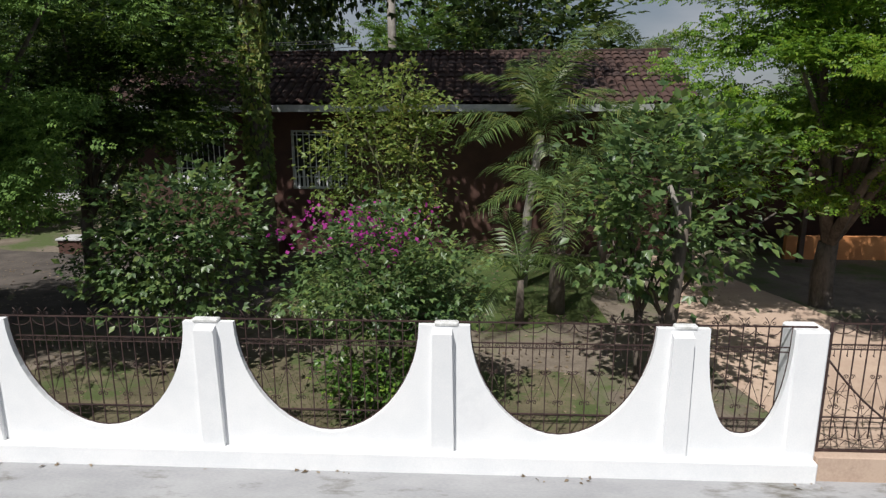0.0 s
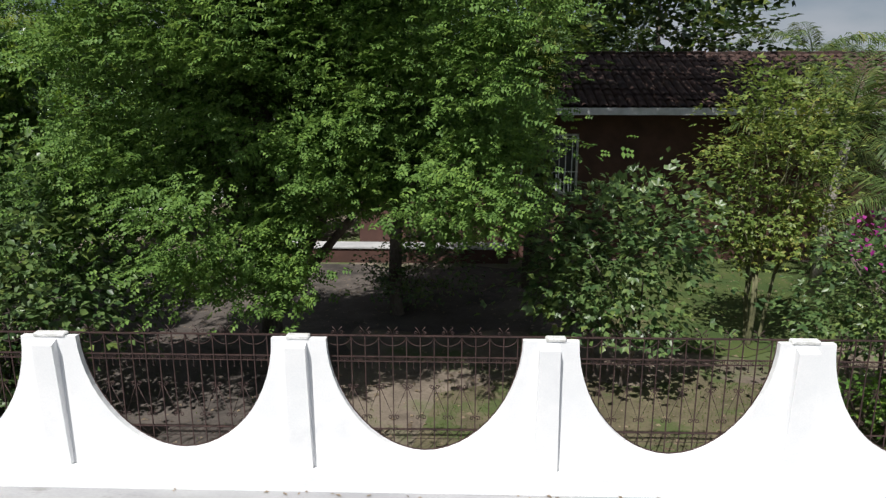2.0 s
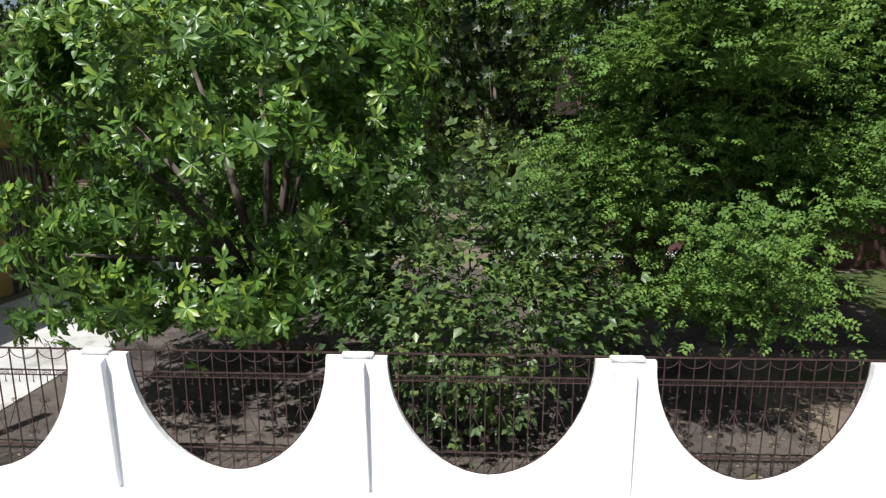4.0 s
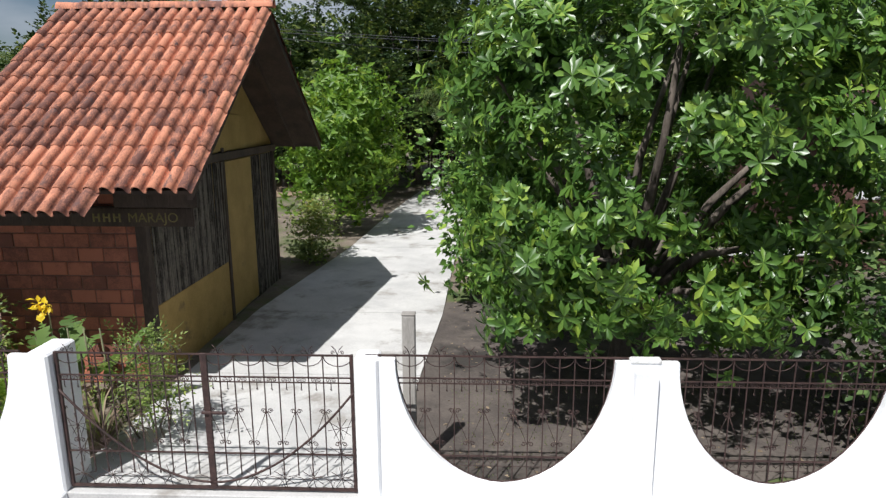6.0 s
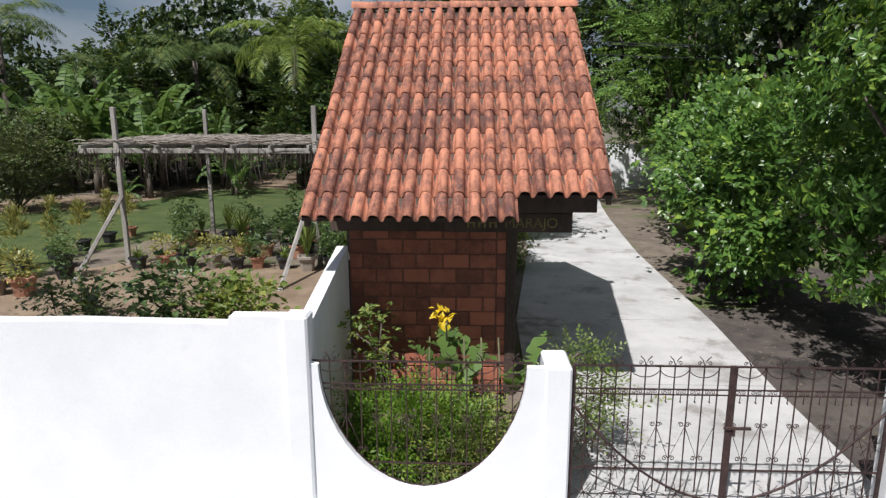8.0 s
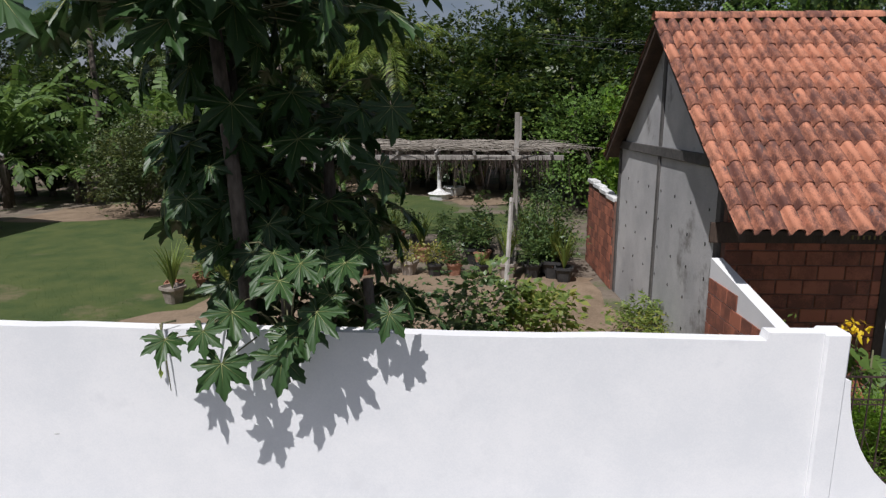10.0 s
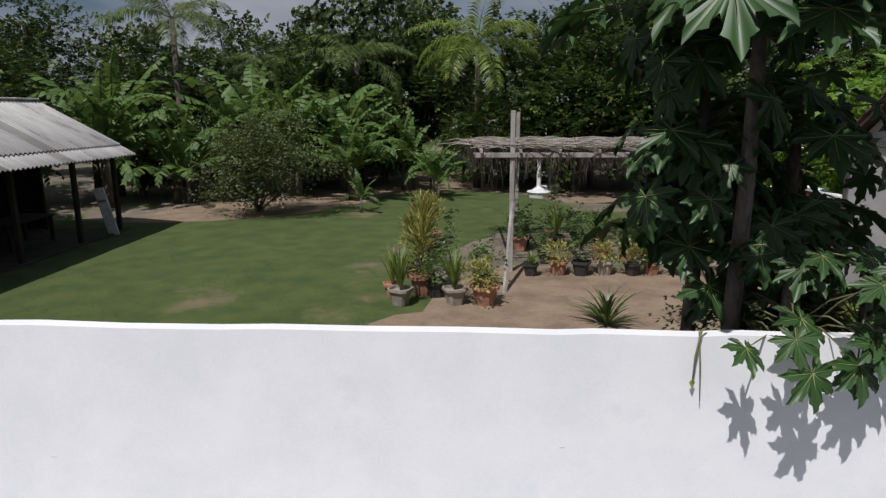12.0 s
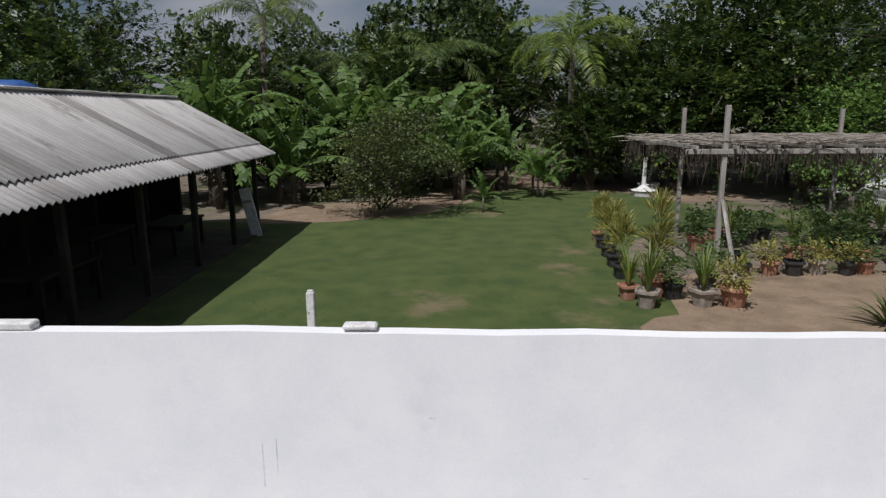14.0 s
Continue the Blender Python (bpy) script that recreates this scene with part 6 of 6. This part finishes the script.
PLK = thing("leaning_plank", "pale weathered plank leaning against the shed post", "plank", (-45.1, 14.3, GZ))
part("board", boxes([(-0.17, 0.17, -0.025, 0.025, 0, 1.55)], 0.01), M["whiteold"], PLK).matrix_basis = pose(0, 0, 0, 8, -9, 0)
part("batten", boxes([(-0.13, 0.13, -0.045, -0.027, 1.1, 1.18)], 0.005), M["greytimber"], PLK).matrix_basis = pose(0, 0, 0, 8, -9, 0)
TANK = thing("water_tank", "blue plastic water tank beyond the shed roof", "water tank", (-52.3, 14.5, GZ))
put("body", tubes("body", [([Vector((0, 0, 3.4)), Vector((0, 0, 3.5)), Vector((0, 0, 4.5)), Vector((0, 0, 4.75))], [0.75, 0.8, 0.9, 0.35])], M["blueplastic"], 16), TANK)
part("stand", boxes([(-0.7, 0.7, -0.7, 0.7, 0, 3.4)]), M["timber"], TANK)

# ---- pergola with a thatched cover ----
PER = thing("pergola", "grey timber pergola covered with ragged dry palm thatch", "pergola")
for x, yy, h in ((-32.87, 9.68, 3.98), (-32.38, 13.8, 3.95), (-27.66, 14.2, 3.9), (-28.1, 9.7, 4.0)):
    part("post", boxes([(x - 0.055, x + 0.055, yy - 0.05, yy + 0.05, 0.1, h)], 0.012), M["greytimber"], PER)
part("beam", boxes([(-33.78, -27.0, 9.58, 9.63, 2.90, 3.02)], 0.01), M["greytimber"], PER)
part("beam", boxes([(-33.6, -27.0, 13.8, 13.86, 2.90, 3.02)], 0.01), M["greytimber"], PER)
for k in range(8):
    x = -33.6 + k * 0.9
    part("joist", boxes([(x - 0.03, x + 0.03, 9.4, 14.1, 3.02, 3.10)], 0.005), M["greytimber"], PER)
for (x0, y0, z0), (x1, y1, z1) in (((-32.85, 9.62, 1.85), (-33.15, 7.75, 0.1)), ((-28.2, 9.6, 2.0), (-28.45, 7.4, 0.1))):
    put("brace", tubes("brace", [([Vector((x0, y0, z0)), Vector((x1, y1, z1))], 0.052)], M["greytimber"], 5, False), PER)
rp = np.random.default_rng(55)
runs = []
for k in range(760):
    x, yy = rp.uniform(-33.9, -27.2), rp.uniform(9.35, 14.2)
    a = rp.normal(0.0, 0.35) if rp.random() < 0.6 else rp.uniform(0, math.pi)
    l = rp.uniform(0.5, 1.3)
    z = 3.11 + rp.uniform(0, 0.09)
    runs.append(([Vector((x, yy, z)), Vector((x + math.cos(a) * l * 0.5, yy + math.sin(a) * l * 0.5, z + 0.03)), Vector((x + math.cos(a) * l, yy + math.sin(a) * l, z - 0.02))], [0.014, 0.012, 0.005]))
tagged(put("thatch", tubes("thatch", runs, M["thatch"], 3, False), PER), kind="stuff")
n = 3600
edge = rp.random(n)
p = np.stack([rp.uniform(-33.9, -26.9, n), np.where(edge < 0.10, 9.4 + rp.normal(0, 0.1, n), np.where(edge < 0.8, 13.9 + rp.normal(0, 0.12, n), rp.uniform(9.4, 14.0, n))), 3.08 - rp.random(n) * 0.1], 1)
keep = (np.sin(p[:, 0] * 3.1) + np.sin(p[:, 0] * 7.7 + 1)) * 0.5 + rp.normal(0, 0.5, n) > -0.3
p = p[keep]
v, f = scatter(p, np.stack([rp.normal(0, 0.12, len(p)), rp.normal(0, 0.12, len(p)), -np.ones(len(p))], 1), [leaf_shape(0.55, 0.022, 0.1, 0.0), leaf_shape(0.8, 0.018, 0.1, 0.0), leaf_shape(0.35, 0.03, 0.1, 0.0)], rp.uniform(0.5, 1.25, len(p)), rp)
tagged(put("hanging_straw", fast_mesh("hanging_straw", v, f, L["straw"]), PER), kind="stuff")


# ---- potted plants ----
def lathe(profile, n=14):
    vs, fs = [], []
    for r, z in profile:
        for k in range(n):
            a = 2 * math.pi * k / n
            vs.append((math.cos(a) * r, math.sin(a) * r, z))
    for i in range(len(profile) - 1):
        for k in range(n):
            a, b = i * n + k, i * n + (k + 1) % n
            fs.append((a, b, b + n, a + n))
    fs.append(tuple(range(n))[::-1])
    fs.append(tuple((len(profile) - 1) * n + k for k in range(n)))
    return vs, fs


def square_pot(name, material):
    """A tapered square pot with rounded corners and a thick rim."""
    vs, fs, n = [], [], 16
    prof = [(0.13, 0.0), (0.165, 0.20), (0.185, 0.27), (0.215, 0.28), (0.215, 0.33), (0.185, 0.335), (0.175, 0.28)]
    for r, z in prof:
        for k in range(n):
            a = 2 * math.pi * (k + 0.5) / n
            c, d = math.cos(a), math.sin(a)
            q = (abs(c) ** 6 + abs(d) ** 6) ** (-1 / 6)
            vs.append((c * q * r, d * q * r, z))
    for i in range(len(prof) - 1):
        for k in range(n):
            a, b = i * n + k, i * n + (k + 1) % n
            fs.append((a, b, b + n, a + n))
    fs += [tuple(range(n))[::-1], tuple((len(prof) - 1) * n + k for k in range(n))]
    return tri_mesh(name, vs, fs, material)


POT = {m: square_pot("pot", M[m]) for m in ("terracotta", "cementpot", "blackpot")}


def sword_mesh(seed, count, length, width, material, spread=0.5, curl=0.5):
    rng = np.random.default_rng(seed)
    out = []
    for k in range(count):
        a, tilt, l = rng.uniform(0, 2 * math.pi), rng.uniform(0.05, spread), length * rng.uniform(0.6, 1.15)
        pts, p, e = [], np.zeros(3), tilt
        for q in range(6):
            pts.append(p.copy())
            p = p + np.array((math.sin(e) * math.cos(a), math.sin(e) * math.sin(a), math.cos(e))) * l / 5
            e += curl * 0.3 * (q + 1) / 3
        s = np.array((-math.sin(a), math.cos(a), 0))
        v = []
        for q, pt in enumerate(pts):
            w = width * (0.7, 1.0, 1.0, 0.85, 0.55, 0.06)[q] / 2
            v += [pt - s * w, pt + s * w]
        f = []
        for q in range(5):
            i = 2 * q
            f += [(i, i + 1, i + 3), (i, i + 3, i + 2)]
        out.append((np.array(v), np.array(f)))
    v, f = merge(out)
    return fast_mesh("foliage", v, f, material)


def bushy_mesh(seed, r, h, count, shapes, material, rise=0.3):
    rng = np.random.default_rng(seed)
    p, d, _ = clump_points((0, 0, h * 0.55), (r, r, h * 0.5), 22, count // 22, r * 0.7, rng, 0.3, 0.0)
    v, f = scatter(p, d + np.array((0, 0, rise)), shapes, rng.uniform(0.7, 1.3, len(p)), rng)
    return fast_mesh("foliage", v, f, material)


PLANTS = {
    "sword": ("tall sword-leaved plant", [sword_mesh(s, 46, 0.90, 0.032, L["pale"], 0.40, 0.45) for s in (1, 2)]),
    "yellow": ("yellow variegated tall croton", [bushy_mesh(s, 0.15, 1.40, 520, [leaf_shape(0.20, 0.026), leaf_shape(0.17, 0.022)], L["croton"], 1.2) for s in (3, 4)]),
    "croton": ("yellow green croton", [bushy_mesh(s, 0.27, 0.50, 480, [leaf_shape(0.085, 0.045), leaf_shape(0.07, 0.035)], L["croton"]) for s in (5, 6)]),
    "bush": ("small leafy green shrub", [bushy_mesh(s, 0.30, 0.7, 380, SMALL, L["shrub"]) for s in (7, 8)]),
    "tall": ("slim leafy sapling", [bushy_mesh(s, 0.25, 1.45, 300, SMALL, L["shrub"]) for s in (9, 10)]),
    "spiky": ("spiky striped rosette plant", [sword_mesh(s, 46, 0.42, 0.035, L["pale"], 1.1, 0.7) for s in (11, 12)]),
}
POT_WORD = {"terracotta": "a terracotta pot", "cementpot": "a mossy cement pot", "blackpot": "a black plastic pot"}


def potted(kind, pot, x, y, s, k):
    word, meshes = PLANTS[kind]
    t = thing("potted_plant", word + " in " + POT_WORD[pot], "potted plant", (x, y, GZ + 0.016), (k * 47) % 50 - 25, "potted plants")
    o = put("pot", POT[pot], t, Matrix.Diagonal((s, s, s, 1)))
    q = put("foliage", meshes[k % len(meshes)], t, Matrix.Translation((0, 0, 0.28 * s)) @ Matrix.Diagonal((s, s, s, 1)))
    return t


spots = [("sword", "cementpot", -35.28, 6.9, 1.05), ("sword", "cementpot", -34.2, 6.95, 1.05), ("croton", "terracotta", -33.6, 6.95, 1.2), ("yellow", "terracotta", -34.9, 7.7, 1.25), ("sword", "terracotta", -35.5, 7.45, 0.9), ("bush", "blackpot", -34.6, 7.5, 1.0),
         ("yellow", "blackpot", -35.2, 9.1, 1.0), ("yellow", "blackpot", -35.1, 10.2, 0.95), ("yellow", "blackpot", -35.0, 11.3, 0.9), ("yellow", "blackpot", -34.9, 12.4, 0.9), ("yellow", "terracotta", -34.8, 13.4, 0.85), ("bush", "blackpot", -33.6, 8.3, 1.0), ("tall", "blackpot", -34.3, 9.4, 0.85)]
kinds = ["spiky", "croton", "tall", "croton", "croton", "bush", "spiky", "sword", "bush", "tall"]
rk = random.Random(41)
for k in range(10):
    spots.append((kinds[k], ("blackpot", "terracotta", "blackpot", "cementpot")[k % 4], -32.4 + k * 0.58 + rk.uniform(-0.08, 0.08), 9.35 + rk.uniform(-0.12, 0.15), rk.uniform(0.85, 1.1)))
for k in range(22):
    spots.append((rk.choice(("sword", "bush", "tall", "tall", "croton", "bush", "sword")), rk.choice(("blackpot", "blackpot", "terracotta")), rk.uniform(-33.4, -27.0), rk.uniform(10.3, 13.8), rk.uniform(0.8, 1.25)))
for k in range(7):
    spots.append((rk.choice(("tall", "bush", "sword")), "blackpot", rk.uniform(-27.6, -26.6), 8.9 + 0.35 * k, rk.uniform(0.9, 1.3)))
for k, (kind, pot, x, yy, s) in enumerate(spots):
    potted(kind, pot, x, yy, s, k)
AG = thing("agave_plant", "spiky green striped agave growing in the dirt", "plant", (-31.45, 5.7, GZ))
put("leaves", sword_mesh(21, 60, 0.85, 0.055, L["palm"], 1.1, 0.8), AG)
put("core", tubes("core", [([Vector((0, 0, -0.03)), Vector((0, 0, 0.2))], [0.07, 0.05])], M["stem"], 6), AG)
tree("wall_shrub", "leafy green rose shrub behind the white wall", (-29.1, 4.2, GZ), (0, 0, 0.75), (0.6, 0.5, 0.7), BROAD, L["shrub"], 30, 22, 0.35, 121, 0.03, category="shrub", floor=0.05, stems=3, limbs=6)
tree("wall_shrub", "leafy green rose shrub behind the white wall", (-28.1, 4.2, GZ), (0, 0, 0.6), (0.6, 0.5, 0.55), BROAD, L["pale"], 32, 24, 0.35, 122, 0.03, category="shrub", floor=0.05, stems=3, limbs=6)
tree("wall_shrub", "dark spindly shrub behind the white wall", (-30.4, 3.6, GZ), (0, 0, 0.7), (0.6, 0.5, 0.65), SMALL, L["shrub"], 36, 24, 0.4, 123, 0.03, category="shrub", floor=0.05, stems=3, limbs=6)
tree("garden_sapling", "slim leafy green saplings beside the clay block wall", (-27.3, 9.9, GZ), (0, 0, 1.15), (0.65, 0.9, 1.05), SMALL, L["shrub"], 60, 26, 0.4, 125, 0.03, category="sapling", floor=0.1, stems=4, limbs=8)
tree("wall_weeds", "green weeds at the foot of the gable wall", (-26.35, 4.4, GZ), (0, 0.4, 0.4), (0.25, 0.9, 0.4), SMALL, L["pale"], 40, 24, 0.25, 124, 0.015, category="weeds", floor=0.02, stems=3, limbs=6)
VN = thing("hanging_vine", "green vine tendril hanging over the wall face", "vine", (-32.05, -0.03, 2.06))
put("tendril", tubes("tendril", [([Vector((0.10, 0.08, 0.02)), Vector((0.02, -0.02, 0.03)), Vector((-0.02, -0.035, -0.2)), Vector((-0.03, -0.035, -0.46))], [0.012, 0.012, 0.011, 0.006]), ([Vector((0.0, -0.02, 0.02)), Vector((0.03, -0.03, -0.3)), Vector((0.05, -0.03, -0.62))], [0.008, 0.008, 0.004])], M["stem"], 5), VN)
put("leaf", tri_mesh("leaf", [tuple(q) for q in leaf_shape(0.10, 0.05)[0]], [tuple(int(i) for i in q) for q in leaf_shape(0.10, 0.05)[1]], L["pale"]), VN, pose(-0.03, -0.045, -0.40, -80, 0, 0))
UR = thing("white_ornament", "small white weathered garden ornament on a base", "ornament", (-30.5, 23.6, GZ))
put("body", tri_mesh("body", *lathe([(0.45, 0.0), (0.5, 0.25), (0.3, 0.35), (0.1, 0.5), (0.08, 1.5), (0.14, 1.7)]), M["whiteold"]), UR)
put("rim", tri_mesh("rim", *lathe([(0.5, 0.22), (0.55, 0.26), (0.5, 0.30)]), M["whiteold"]), UR)

# scattered grass tufts on the lawns
rg = np.random.default_rng(91)
tuft = [merge([turned((np.array([(-0.004, 0, 0), (0.004, 0, 0), (0, 0.012, 0.06)]), np.array([(0, 1, 2)])), a, t) for a, t in ((0, 0.2), (1.3, -0.1), (2.6, 0.3), (4.0, 0.0), (5.2, 0.25))])]
areas = [(-45, -35.6, 2.5, 12, 6000), (-9.4, -1.4, 0.5, 2.3, 9000), (-5.8, -0.6, 4.0, 9.0, 5000), (-19.9, -10, 0.4, 2.6, 3500)]
for x0, x1, y0, y1, n in areas:
    p = np.stack([rg.uniform(x0, x1, n), rg.uniform(y0, y1, n), np.full(n, GZ + 0.01)], 1)
    keep = np.sin(p[:, 0] * 1.3 + 2 * np.sin(p[:, 1] * 0.9)) + rg.normal(0, 0.7, n) > -0.2
    p = p[keep]
    v, f = scatter(p, np.stack([np.cos(p[:, 0] * 97), np.sin(p[:, 1] * 89), np.zeros(len(p))], 1), tuft, rg.uniform(0.3, 0.65, len(p)), rg)
    ob = put("grass_tufts", fast_mesh("grass_tufts", v, f, L["grass"]))
    tagged(ob, "short green grass tufts scattered over the ground", "grass", kind="stuff")
# dirt and dead leaves along the foot of the fence
n = 150
p = np.stack([rg.uniform(-12, 0.6, n), -0.125 - np.abs(rg.normal(0, 0.035, n)), np.full(n, 0.006)], 1)
p = p[np.sin(p[:, 0] * 2.3) + np.sin(p[:, 0] * 5.1) > 0.2]
v, f = scatter(p, np.stack([np.cos(p[:, 0] * 97), np.sin(p[:, 0] * 71), np.full(len(p), 0.15)], 1), [leaf_shape(0.06, 0.03)], rg.uniform(0.4, 1.4, len(p)), rg)
tagged(put("gutter_litter", fast_mesh("gutter_litter", v, f, L["dry"])), "dead leaves and dirt along the foot of the fence", "leaf litter", kind="stuff")
# fallen leaves on the shaded soil
n = 5000
p = np.stack([rg.uniform(-20, 2, n), rg.uniform(0.4, 8.5, n), np.full(n, GZ + 0.012)], 1)
v, f = scatter(p, np.stack([np.cos(p[:, 0] * 97), np.sin(p[:, 1] * 89), np.full(n, 0.1)], 1), [leaf_shape(0.07, 0.04)], rg.uniform(0.5, 1.2, n), rg)
tagged(put("leaf_litter", fast_mesh("leaf_litter", v, f, L["dry"])), "dry brown fallen leaves on the soil", "leaf litter", kind="stuff")

# dry tuft by the gate pier, white tub at the path
TUFT = thing("dry_tuft", "drooping straw-coloured strap-leaved tuft beside the gate pier", "plant", (-23.7, 0.85, GZ))
put("foliage", sword_mesh(171, 80, 0.95, 0.020, L["dry"], 0.75, 1.9), TUFT)
put("foliage", sword_mesh(172, 26, 0.85, 0.022, L["pale"], 0.5, 1.2), TUFT, None, "grey green leaves")
TUB = thing("white_tub", "white round tub at the foot of a thin trunk", "tub", (-29.84, 25.07, GZ))
put("pot", tri_mesh("pot", *lathe([(0.38, 0.0), (0.46, 0.18), (0.50, 0.36), (0.54, 0.38), (0.52, 0.43), (0.44, 0.42), (0.42, 0.30)]), M["whiteold"], False), TUB)
put("trunk", tubes("trunk", [([Vector((0, 0, 0.25)), Vector((0.05, 0, 1.3)), Vector((0.0, 0.05, 2.6))], [0.09, 0.07, 0.05])], M["palebark"], 7), TUB)
